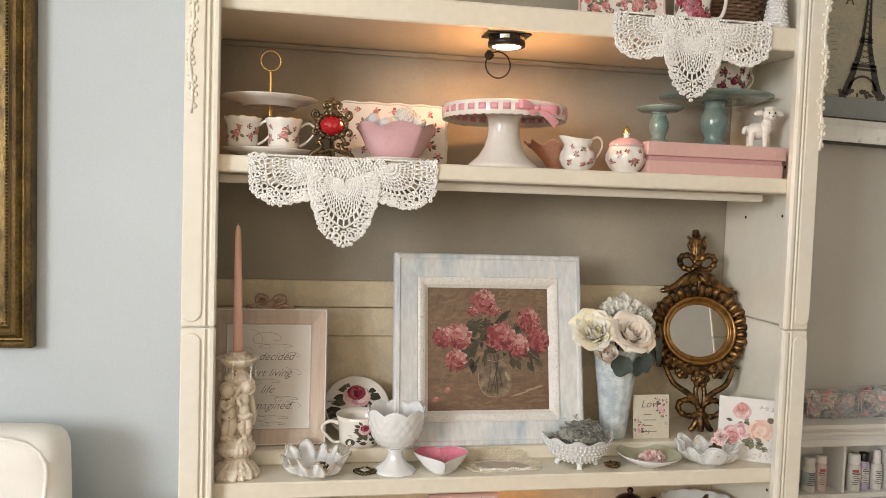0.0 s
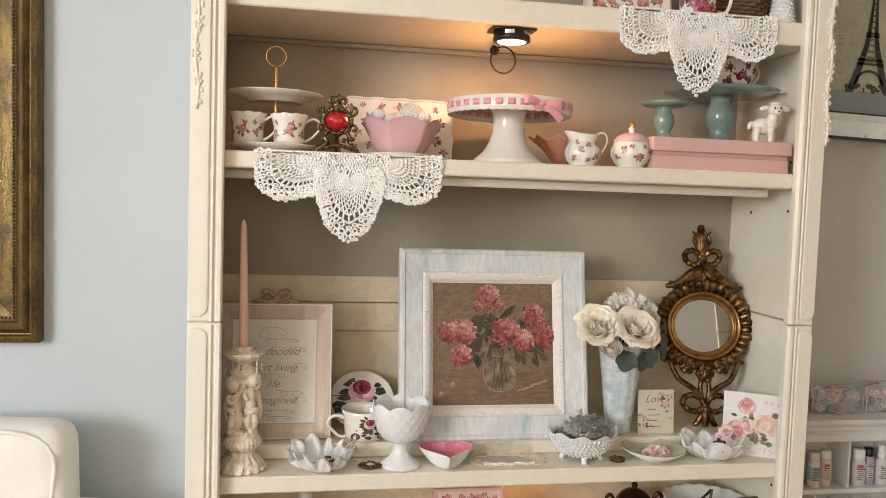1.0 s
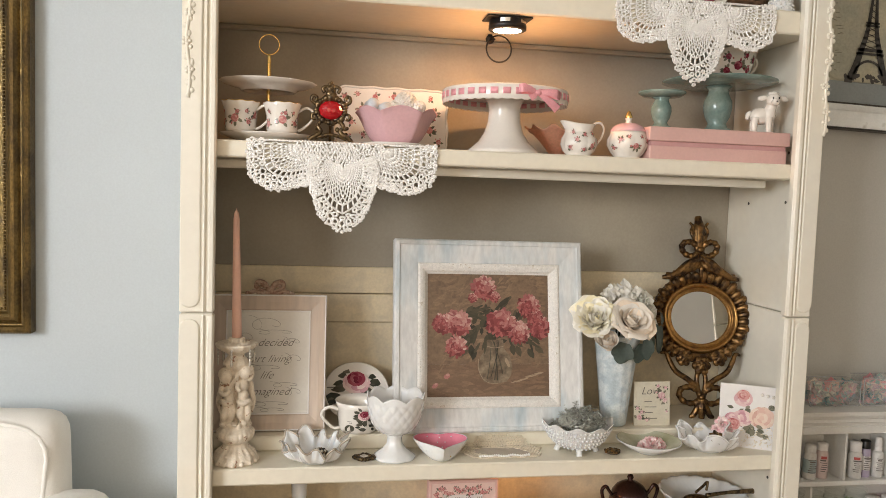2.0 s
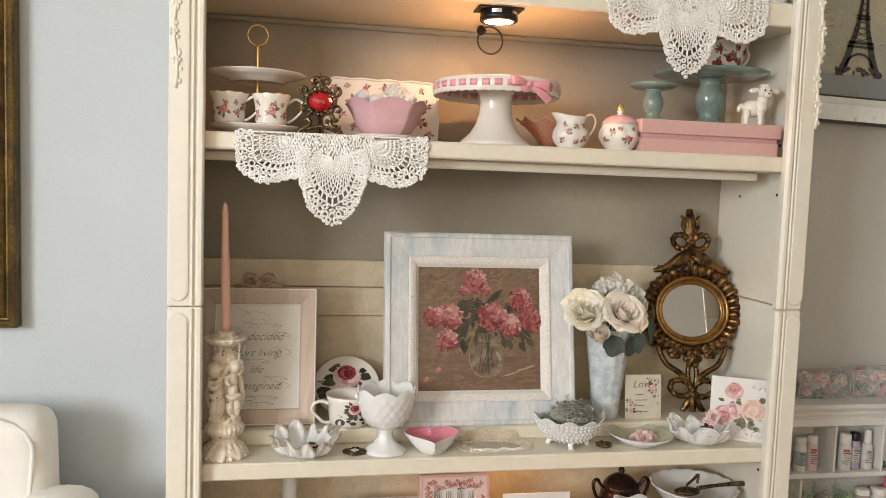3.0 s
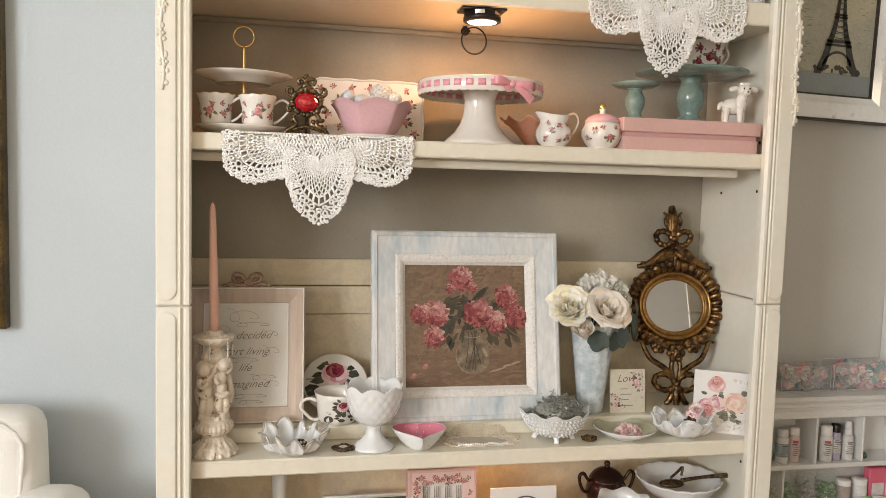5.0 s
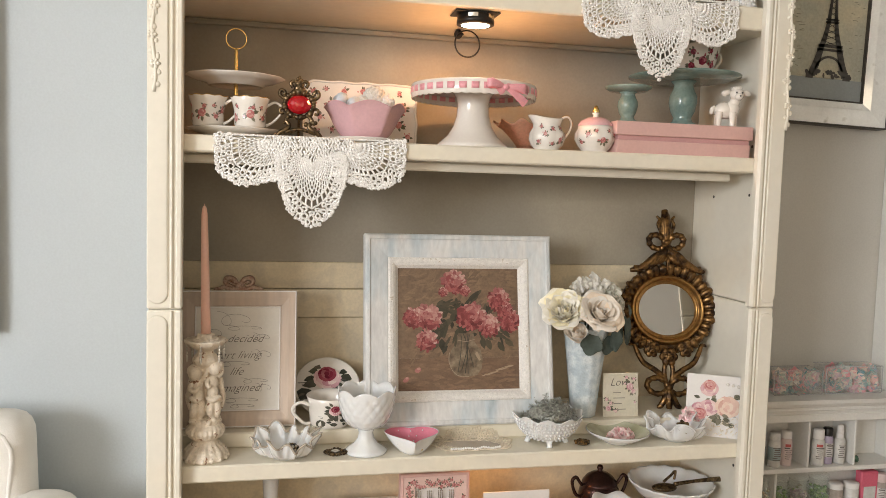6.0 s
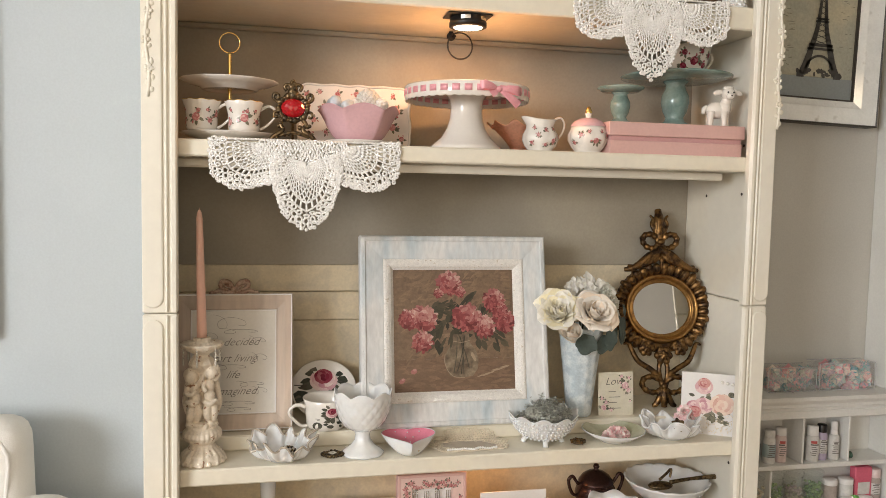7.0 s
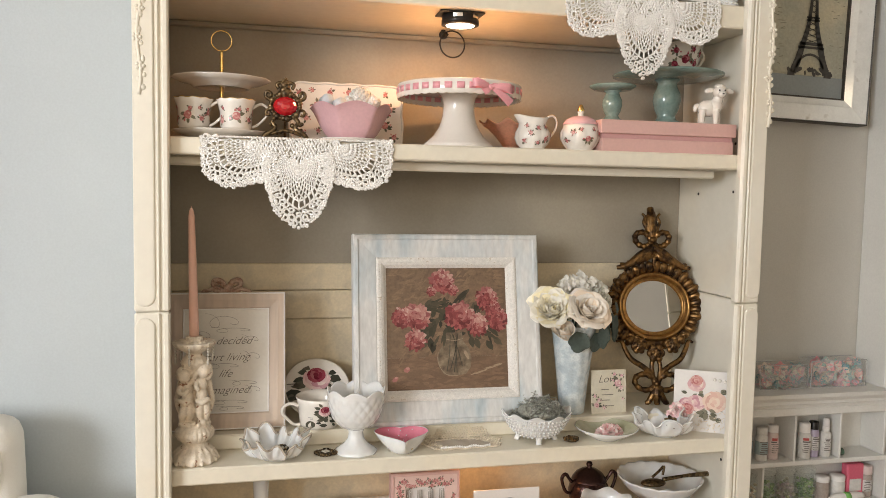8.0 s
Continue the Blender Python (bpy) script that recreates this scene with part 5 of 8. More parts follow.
for k in range(46):
    u, v, a = random.choice(((-0.05, 0.19, 4.1), (-0.02, 0.185, 4.5), (0.055, 0.19, 5.2), (0.085, 0.185, 5.4), (0.10, 0.19, 5.8), (-0.015, 0.255, 3.4), (0.03, 0.262, 0.9), (0.06, 0.245, 1.2), (-0.03, 0.245, 3.0)))
    blob(g, PL, u + rnd(-0.014, 0.014), v + rnd(-0.012, 0.012), rnd(0.012, 0.019), rnd(0.0022, 0.0036), a + rnd(-0.4, 0.4), 0.0006 + 0.000004 * k, 0, 8, 0.1)
part("painted_leaves", g, PAINTLEAF, pf)
g = Geo()
outline = [(0.017 * 1, 0.19), (0.019, 0.172), (0.032, 0.155), (0.037, 0.135), (0.034, 0.115), (0.024, 0.102), (0.0, 0.098)]
pts = [PL(0.014 + x, z, 0.0006) for x, z in outline] + [PL(0.014 - x, z, 0.0006) for x, z in reversed(outline[:-1])]
g.add(pts, [tuple(range(len(pts)))])
part("painted_jar", g, PAINTGLASS, pf)
g = Geo()
for x0, z0, x1, z1 in ((0.005, 0.185, -0.004, 0.108), (0.012, 0.185, 0.018, 0.105), (0.022, 0.188, 0.004, 0.112), (0.008, 0.19, 0.030, 0.118), (0.018, 0.185, 0.012, 0.106)):
    tube(g, [PL(x0, z0, 0.0008), PL((x0 + x1) / 2 + 0.002, (z0 + z1) / 2, 0.0008), PL(x1, z1, 0.0008)], 0.0009, 4)
part("painted_stems", g, PAINTLEAF, pf)
g = Geo()
tube(g, [PL(x, z, 0.0009) for x, z in ((-0.022, 0.150), (-0.023, 0.13), (-0.014, 0.110), (0.0, 0.1), (0.02, 0.099))], 0.0008, 4)
tube(g, [PL(x, z, 0.0009) for x, z in ((-0.004, 0.176), (0.014, 0.173), (0.033, 0.177))], 0.0008, 4)
part("painted_jar_outline", g, PAINTLIGHT, pf)
g = Geo()
blob(g, PL, 0.040, 0.142, 0.004, 0.010, 0.4, 0.0009, 0, 7, 0.2)
part("painted_glint", g, PAINTLIGHT, pf)
g = Geo()
for k in range(14):
    blob(g, PL, 0.056 + 0.0042 * k + rnd(-0.003, 0.003), 0.100 + 0.0016 * k + rnd(-0.002, 0.002), rnd(0.006, 0.011), rnd(0.0008, 0.0016), 0.25, 0.0004 + 0.00002 * k, 0, 8, 0.3)
part("painted_light_streak", g, PAINTLIGHT, pf)
for i, (u, v, r, m) in enumerate(((-0.012, 0.300, 0.026, 0), (0.013, 0.281, 0.012, 0.4), (-0.034, 0.278, 0.010, 0.5), (-0.098, 0.224, 0.022, 0.3), (-0.066, 0.225, 0.028, 0), (-0.070, 0.176, 0.023, 0.2), (0.026, 0.226, 0.031, 0.8), (0.066, 0.206, 0.024, 0), (0.088, 0.262, 0.025, 0.6), (0.112, 0.216, 0.024, 1.0), (0.100, 0.240, 0.018, 0.9))):
    g = Geo()
    peony(g, u, v, r, m, 0.0010 + 0.0001 * i)
    part("painted_peony", g, [PEONYPALE, PEONY, PEONYDARK], pf)
for u, v in ((-0.115, 0.095), (-0.090, 0.114)):
    g = Geo()
    blob(g, PL, u, v, 0.008, 0.005, 0.6, 0.0006, 0, 7, 0.2)
    blob(g, PL, u + 0.002, v + 0.003, 0.004, 0.003, 0.3, 0.0007, 1, 6, 0.2)
    part("painted_petal", g, [PEONY, PEONYPALE], pf)

# rose saucer and mug
SEPIALEAF = material("sepia_leaf_print", (0.1, 0.1, 0.06), 0.3, bump=0, vary=0.15, scale=80, island=[(0.028, 0.034, 0.026), (0.06, 0.065, 0.045), (0.13, 0.115, 0.085)])
SA = [(0.0, 0.004), (0.035, 0.004), (0.038, 0.002), (0.045, 0.004), (0.069, 0.011), (0.0695, 0.0125), (0.067, 0.0125), (0.045, 0.007), (0.0, 0.0065)]
sc = thing("rose_saucer", "cream china saucer with a large crimson rose, standing on edge", "saucer", (-0.298, 0.172, ZL), tilt=-42)
sc.scale = (1.02, 1.02, 1.02)
face = Matrix.Translation((0, 0, 0.0690)) @ pose(0, 0, 0, 90)
part("dish", lathe(Geo(), SA, 56, M=face), CHINA, sc)
g = Geo()
SP = flat_place(-0.0085)


def cabbage_rose(place, u, v, s, h):
    """A botanical print of radius s: dark toothed leaves, pale outer petals and a deep crimson heart."""
    for k, (a, d, l) in enumerate(((2.6, 0.7, 1.1), (3.1, 0.8, 0.9), (3.7, 0.7, 1.2), (4.4, 0.7, 0.9), (5.0, 0.6, 1.1), (5.6, 0.7, 1.0), (6.1, 0.8, 1.2), (0.3, 0.9, 0.8), (2.1, 0.8, 0.9), (4.7, 0.9, 1.2))):
        leaf_print(g, place, u + d * s * math.cos(a), v + d * s * math.sin(a), l * s, a + rnd(-0.5, 0.5), h + 0.00004 * k, 1)
    k = 0
    for ring, count, size, m, up in ((0.70, 9, 0.42, 2, -0.10), (0.52, 8, 0.40, 2, 0.0), (0.46, 8, 0.30, 0, 0.22), (0.26, 6, 0.28, 0, 0.26), (0.05, 3, 0.2, 0, 0.28)):
        for i in range(count):
            a = 6.283 * i / count + ring * 3
            blob(g, place, u + ring * s * math.cos(a), v + (0.85 * ring * math.sin(a) + up) * s, size * s, size * s * 0.72, a + 1.57, h + 0.0005 + 0.00004 * k, m, 8, 0.12)
            k += 1


cabbage_rose(SP, 0.0, 0.092, 0.030, 0.0008)
blob(g, SP, -0.050, 0.052, 0.017, 0.013, 0.5, 0.0035, 1, 9, 0.12)
for k in range(5):
    leaf_print(g, SP, -0.048 + rnd(-0.004, 0.004), 0.05 + rnd(-0.004, 0.004), 0.016, rnd(0, 6.2), 0.0036 + 0.0001 * k, 1)
part("rose_print", g, [DEEPROSE, SEPIALEAF, PALEROSE], sc)
g = Geo()
for x, z, w in ((-0.062, 0.077, 0.03), (-0.054, 0.072, 0.014), (0.028, 0.083, 0.012)):
    box(g, (x, -0.0135, z), (x + w, -0.0122, z + 0.0016), 0.0003)
part("caption_bars", g, INK, sc)

MG = [(0.0, 0.002), (0.032, 0.0), (0.036, 0.001), (0.039, 0.008), (0.041, 0.03), (0.043, 0.055), (0.047, 0.070), (0.0463, 0.0705), (0.041, 0.055), (0.038, 0.01), (0.0, 0.006)]
mug = thing("rose_mug", "cream china cup with a crimson rose spray and looped handle", "cup", (-0.297, 0.132, ZL))
mug.scale = (1.04, 1.04, 0.90)
part("bowl", lathe(Geo(), MG, 48), CHINA, mug)
part("handle", tube(Geo(), [(-0.042, -0.008, 0.050), (-0.056, -0.010, 0.057), (-0.070, -0.011, 0.050), (-0.073, -0.011, 0.036), (-0.062, -0.010, 0.020), (-0.050, -0.009, 0.008), (-0.038, -0.008, 0.008)], [0.0045, 0.004, 0.0035, 0.0033, 0.0033, 0.0035, 0.004], 8), CHINA, mug)
g = Geo()
MP = round_place(MG[2:7], -1.62)
cabbage_rose(MP, 0.010, 0.046, 0.013, 0.0003)
for k in range(14):
    leaf_print(g, MP, 0.012 + rnd(-0.012, 0.014), 0.022 + rnd(-0.010, 0.012), rnd(0.010, 0.017), rnd(0, 6.28), 0.0003 + 0.00002 * k, 1)
blob(g, MP, -0.020, 0.014, 0.011, 0.009, 0.3, 0.0006, 1, 9, 0.1)
for u, v, w in ((-0.024, 0.030, 0.010), (-0.020, 0.027, 0.006)):
    g.add([MP(u, v, 0.0004), MP(u + w, v, 0.0004), MP(u + w, v + 0.0009, 0.0004), MP(u, v + 0.0009, 0.0004)], [(0, 1, 2, 3)], 1)
part("rose_print", g, [DEEPROSE, SEPIALEAF, PALEROSE], mug)

# milk glass goblet
QP = [(0.0, 0.004), (0.030, 0.003), (0.041, 0.001), (0.043, 0.0), (0.0435, 0.003), (0.036, 0.009), (0.024, 0.018), (0.016, 0.030), (0.0145, 0.042), (0.018, 0.050)]
QB = [(0.018, 0.050), (0.030, 0.055), (0.040, 0.063), (0.048, 0.075), (0.053, 0.090), (0.0565, 0.108), (0.0585, 0.126), (0.0592, 0.135), (0.0575, 0.1355), (0.0555, 0.126), (0.053, 0.108), (0.046, 0.077), (0.03, 0.062), (0.0, 0.056)]


fine_out = fine_profile(QB[:8], 0.0025)


def quilt(a, r, z, i):
    k = 1.0
    if i < len(fine_out) and 0.056 < z < 0.122:
        p, q = math.sin(9 * a + z * 120), math.sin(9 * a - z * 120)
        k = 1 + 0.034 * (abs(p * q) ** 0.5) - 0.012
    t = max(0.0, (z - 0.110) / 0.025)
    return r * k, z + 0.006 * t * (abs(math.cos(4 * a + 0.6)) * 1.6 - 0.9)


gob = thing("goblet", "white milk glass goblet with quilted bowl and scalloped rim", "goblet", (-0.231, 0.050, Z3))
gob.scale = (0.97, 0.97, 0.94)
part("foot", lathe(Geo(), QP, 8 * 6, mod=lambda a, r, z, i: (r * (1 + 0.02 * math.cos(8 * a)), z)), MILK, gob)
part("bowl", lathe(Geo(), fine_out + QB[8:], 144, mod=quilt), MILK, gob)


def ruffled(loc, r, h, n, turn, label, name="ruffled_dish", edge=None):
    d = thing(name, label, "dish", loc, turn)
    prof = fine_profile([(0.0, 0.003), (r * 0.42, 0.0), (r * 0.48, 0.004), (r * 0.66, h * 0.20), (r * 0.84, h * 0.46), (r * 0.94, h * 0.72), (r * 1.0, h * 0.95)], 0.004)
    inner = [(q[0] - 0.002, q[1] + 0.0022) for q in reversed(prof[1:])] + [(0.0, 0.006)]

    def crimp(a, q, z, i):
        t = max(0.0, (q / r - 0.5) / 0.5) ** 1.6
        a = a + 0.10 * math.sin(2 * a + n) + 0.05 * math.sin(5 * a + 1)
        w = (0.75 + 0.5 * math.sin(3 * a + 2)) * math.sin(n * a) + 0.35 * math.sin(2 * n * a + 1.1) + 0.25 * math.sin(3 * a)
        return q * (1 + 0.15 * t * w), z + h * 0.22 * t * math.sin(n * a + 0.9) + h * 0.14 * t * math.sin(3 * a + 2)
    part("bowl", lathe(Geo(), prof + inner, 160, mod=crimp), MILK, d)
    k = len(prof) - 1
    rim = []
    for s in range(160):
        a = 6.283185 * s / 160
        q, z = crimp(a, *prof[k], k)
        rim.append((q * math.cos(a), q * math.sin(a), z + 0.001))
    part("rim", tube(Geo(), rim, 0.0021, 6, closed=True), edge or MILK, d)
    return d


CLEAREDGE = material("clear_crimped_edge", (0.52, 0.46, 0.38), 0.08, vary=0.1, bump=0, coat=1.0)
ruffled((-0.386, 0.040, Z3), 0.062, 0.038, 11, 10, "white crimped milk glass dish with a clear edge", edge=CLEAREDGE)
ruffled((0.438, 0.046, Z3), 0.059, 0.038, 8, 25, "white ruffled milk glass dish holding a bronze flower")


def jewel_cluster(loc, r, n, mats, label, flat=0.5):
    g = Geo()
    for k in range(n):
        a, q = k * 2.4, r * math.sqrt(k / n)
        ball(g, (q * math.cos(a), q * math.sin(a) * 0.8, r * 0.35 + r * flat * (1 - k / n)), rnd(0.14, 0.24) * r, 7, 5, mat=k % len(mats))
    ball(g, (0, 0, r * 0.3), (r * 0.95, r * 0.8, r * 0.3), 14, 8, mat=0)
    return single("brooch", g, mats, label, "brooch", loc)


jewel_cluster((-0.378, 0.000, Z3 + 0.022), 0.016, 34, [BRONZE, CRYSTAL, BLACK], "dark metal cluster brooch set with glass stones")
jewel_cluster((0.220, 0.034, Z3), 0.017, 26, [BRONZE, ANTIQUE], "small amber and bronze oval brooch lying on the shelf", 0.2)
br = thing("stone_brooch", "dark filigree brooch with a square white stone", "brooch", (-0.291, 0.040, Z3), -8)
g = Geo()
for k in range(18):
    a = 6.283 * k / 18
    rr = 0.0175 * (1 + 0.15 * math.cos(4 * a))
    ball(g, (rr * math.cos(a), 0.78 * rr * math.sin(a), 0.004), rnd(0.0032, 0.0046), 7, 5)
for s in (-1, 1):
    tube(g, [(s * 0.012, -0.009, 0.004), (s * 0.019, -0.002, 0.006), (s * 0.012, 0.008, 0.004)], 0.0028, 6)
box(g, (-0.012, -0.009, 0.0), (0.012, 0.009, 0.005), 0.001)
part("setting", g, BRONZE, br)
part("stone", box(Geo(), (-0.0065, -0.0065, 0.005), (0.0065, 0.0065, 0.008), 0.0015, M=pose(0, 0, 0, 0, 0, 45)), CRYSTAL, br, "milky white square stone")


# heart dish
def heart(t):
    x = 16 * math.sin(t) ** 3
    y = 13 * math.cos(t) - 5 * math.cos(2 * t) - 2 * math.cos(3 * t) - math.cos(4 * t)
    return x / 16.5, (y + 2.5 + 5.0 * math.exp(-(math.sin(t / 2) / 0.24) ** 2)) / 15.5


def heart_at(t, k):
    """The dish's outline at scale k: a heart at the rim, rounder towards the foot."""
    w = min(1.0, max(0.0, (k - 0.35) / 0.6))
    x, y = heart(t)
    return 0.057 * k * (w * x + (1 - w) * 0.85 * math.sin(t)), 0.059 * k * (w * y + (1 - w) * (0.85 * math.cos(t)))


def heart_shell(g, levels, mat, n=72):
    v, f = [], []
    for k, z in levels:
        for i in range(n):
            v.append((*heart_at(6.28318 * i / n, k), z))
    for i in range(len(levels) - 1):
        for q in range(n):
            j = (q + 1) % n
            f.append((i * n + j, i * n + q, (i + 1) * n + q, (i + 1) * n + j))
    return g.add(v, f, mat)


hd = thing("heart_dish", "white heart-shaped dish, pink inside with white dots", "dish", (-0.139, 0.036, Z3), -4)
part("shell", heart_shell(Geo(), [(0.05, 0.001), (0.42, 0.0), (0.50, 0.002), (0.66, 0.009), (0.80, 0.0165), (0.91, 0.0245), (1.0, 0.033), (0.985, 0.0345), (0.97, 0.033)], 0), MILK, hd)
part("lining", heart_shell(Geo(), [(0.97, 0.0330), (0.90, 0.0262), (0.80, 0.0192), (0.66, 0.0118), (0.46, 0.0060), (0.05, 0.0050)], 0), HEARTPINK, hd, "pink glazed inside")
for k in range(34):
    t = 6.283 * ((k * 0.381) % 1)
    s, z = ((0.91, 0.0278), (0.79, 0.0192), (0.64, 0.0116))[k % 3]
    x, y = heart_at(t, s)
    part("dot", ball(Geo(), (x, y, z), 0.0015, 6, 4), MILK, hd)
g = Geo()
for k in range(10):
    ball(g, (rnd(-0.016, 0.016), rnd(-0.022, 0.006), 0.011 + rnd(0, 0.005)), (0.005, 0.004, 0.003), 7, 5)
single("gold_trinkets", g, GOLD, "small gold trinkets lying in the heart dish", "trinkets", (-0.139, 0.036, Z3 - 0.004), -4)


# small lace mat draped up the ledge
def drape(x, s):
    """Along s the cloth lies on the shelf, climbs the ledge and lies on top of it."""
    if s < 0.070:
        return (x, 0.024 + s, Z3 + 0.0016 + 0.0008 * math.sin(x * 150 + s * 90))
    if s < 0.099:
        return (x, 0.0945, Z3 + 0.0016 + (s - 0.070))
    return (x, 0.0945 + (s - 0.099), ZL + 0.0016)


lm = thing("lace_mat", "ecru lace-edged heart-shaped linen mat draped over the ledge", "doily")
g = Geo()
nx, ns = 22, 14
oval_in = lambda x, q, k: ((x + 0.010) / 0.060) ** 2 + ((q - 0.034 + 0.12 * (x + 0.01)) / 0.030) ** 2 < k
nx, ns = 40, 28
v = [drape(-0.075 + 0.130 * i / nx, 0.002 + 0.068 * j / ns) for j in range(ns + 1) for i in range(nx + 1)]
f = []
for j in range(ns):
    for i in range(nx):
        if oval_in(-0.075 + 0.130 * (i + 0.5) / nx, 0.002 + 0.068 * (j + 0.5) / ns, 1.0):
            f.append((j * (nx + 1) + i, j * (nx + 1) + i + 1, (j + 1) * (nx + 1) + i + 1, (j + 1) * (nx + 1) + i))
g.add(v, f)
part("linen", g, LINEN, lm)
g = Geo()
for j in range(17):
    for k in range(30):
        x, s = -0.094 + 0.0062 * (k + 0.5 * (j % 2)), 0.0058 * j
        out = ((x + 0.008) / 0.086) ** 2 + ((s - 0.044) / 0.052) ** 2
        x, s = x + rnd(-0.001, 0.001), max(0.0, s + rnd(-0.001, 0.001))
        if out > 1.0 + 0.12 * math.sin(9 * math.atan2(s - 0.044, x)) or oval_in(x, s, 0.85):
            continue
        r = rnd(0.0026, 0.0038)
        ringp = [drape(x + r * math.cos(6.283 * q / 9), max(0.0, s + r * math.sin(6.283 * q / 9))) for q in range(9)]
        tube(g, ringp, 0.00115, 5, closed=True)
part("lace_border", g, ECRU, lm, "ecru crocheted border")
g = Geo()
for k in range(22):
    p = drape(-0.060 + 0.0048 * k, 0.006 + 0.002 * math.sin(k))
    ball(g, (p[0], p[1], p[2] + 0.002), 0.0028, 7, 5)
part("edging", g, THREAD, lm, "white bobble edging")

# hobnail bowl with tinsel
HB = [(0.0, 0.009), (0.026, 0.009), (0.043, 0.016), (0.057, 0.030), (0.066, 0.046), (0.073, 0.062), (0.0745, 0.064), (0.072, 0.0635), (0.062, 0.046), (0.045, 0.024), (0.0, 0.015)]
hob = thing("hobnail_bowl", "white hobnail milk glass bowl on small feet, full of tinsel", "bowl", (0.151, 0.062, Z3))
rw = lambda a, r, z, i: (r * (1 + (0.035 * math.cos(10 * a) if z > 0.055 else 0)), z + (0.0045 * math.cos(10 * a) if z > 0.055 else 0))
part("bowl", lathe(Geo(), HB, 100, mod=rw), MILK, hob)
g = Geo()
for j in range(6):
    z = 0.015 + 0.0078 * j
    r = float(np.interp(z, [p[1] for p in HB[1:7]], [p[0] for p in HB[1:7]]))
    n = int(6.283 * r / 0.0092)
    for k in range(n):
        a = 6.283 * (k + 0.5 * (j % 2)) / n
        ball(g, (r * math.cos(a), r * math.sin(a), z), 0.0030, 7, 5)
part("hobnail_relief", g, MILK, hob)
for k in range(4):
    a = 6.283 * k / 4 - 1.75
    part("foot", tube(Geo(), [(0.034 * math.cos(a), 0.034 * math.sin(a), 0.014), (0.039 * math.cos(a), 0.039 * math.sin(a), 0.006), (0.041 * math.cos(a), 0.041 * math.sin(a), 0.0006)], [0.0075, 0.0055, 0.0066], 9), MILK, hob)
g = Geo()
for k in range(620):
    a, q = rnd(0, 6.283), 0.056 * math.sqrt(rnd(0, 1))
    top = 0.052 + 0.036 * max(0.0, 1 - ((q * math.cos(a) - 0.012) / 0.055) ** 2) * rnd(0.35, 1)
    p = Vector((q * math.cos(a), q * math.sin(a), top))
    pts, d = [], Vector((rnd(-1, 1), rnd(-1, 1), rnd(-0.5, 0.5))).normalized()
    for j in range(6):
        pts.append(p.copy())
        d = (d + 0.7 * Vector((rnd(-1, 1), rnd(-1, 1), rnd(-0.8, 0.5)))).normalized()
        p = p + d * 0.0030
        if math.hypot(p.x, p.y) > 0.064:
            p.x, p.y = p.x * 0.9, p.y * 0.9
    tube(g, pts, 0.0007, 3, flatten=2.4, round_=False)
ball(g, (0.006, 0.0, 0.060), (0.046, 0.046, 0.016), 20, 10)
single("tinsel_nest", g, TINSEL, "nest of crinkled silver tinsel heaped in the hobnail bowl", "tinsel", (0.151, 0.062, Z3))

# green plate with a pink blossom
gp = thing("green_plate", "pale green glazed shallow dish on the shelf", "plate", (0.303, 0.044, Z3))
part("dish", lathe(Geo(), [(0.0, 0.003), (0.026, 0.0), (0.030, 0.003), (0.046, 0.011), (0.067, 0.0245), (0.0668, 0.0262), (0.064, 0.0255)], 56), MILK, gp)
part("lining", lathe(Geo(), [(0.0655, 0.0266), (0.060, 0.0230), (0.044, 0.0140), (0.028, 0.0075), (0.0, 0.0065)], 56), GREENPLATE, gp, "pale green glaze inside")
g = rose_head(Geo(), (0.004, -0.008, 0.020), 0.019, (0.1, -0.6, 1), 4, 4, 1, 8, 92, 0.09)
rose_head(g, (0.024, -0.002, 0.019), 0.015, (0.5, -0.4, 1), 4, 4, 1, 8, 92, 0.09)
rose_head(g, (-0.014, -0.006, 0.017), 0.013, (-0.5, -0.4, 1), 3, 4, 1, 8, 92, 0.09)
single("pink_blossom", g, FLOWERPINK, "pale pink fabric blossom lying in the green dish", "flower", (0.303, 0.044, Z3))
g = Geo()
for k in range(6):
    petal(g, Matrix.Translation((0, 0, 0.002)) @ pose(0, 0, 0, 18, 0, 60 * k), 0.014, 0.011, 0.4, 0.2)
ball(g, (0, 0, 0.005), 0.004, 8, 6)
single("bronze_flower", g, BRONZE, "dark bronze flower charm in the ruffled dish", "charm", (0.430, 0.004, Z3 + 0.037), tilt=45).scale = (1.25, 1.25, 1.25)

# cards
def printed_card(loc, w, h, turn, tilt, name, label):
    c = thing(name, label, "card", loc, turn, tilt=tilt)
    part("sheet", box(Geo(), (-w / 2, -0.0012, 0.0), (w / 2, 0.0012, h), 0.0004), CARD, c)
    return c


lc = thing("love_card", "small ivory card with script verse and faint roses", "card", (0.345, 0.122, ZL), tilt=-6)
IVORY = material("aged_ivory_card", (0.69, 0.645, 0.53), 0.7, vary=0.08, scale=40, bump=0.04, tint=(0.61, 0.565, 0.44))
part("sheet", box(Geo(), (-0.042, -0.0012, 0.0), (0.042, 0.0012, 0.096), 0.0004), IVORY, lc)
lettering("Love", 0.024, -0.026, 0.068, -0.0016, lc, INK)
g = Geo()
for x, z, w in ((-0.018, 0.052, 0.018), (-0.018, 0.040, 0.028), (-0.018, 0.028, 0.020), (-0.018, 0.015, 0.030)):
    box(g, (x, -0.0022, z), (x + w, -0.0013, z + 0.0013), 0.0003)
part("verse_bars", g, PENINK, lc)
g = Geo()
CP = flat_place(-0.0014)
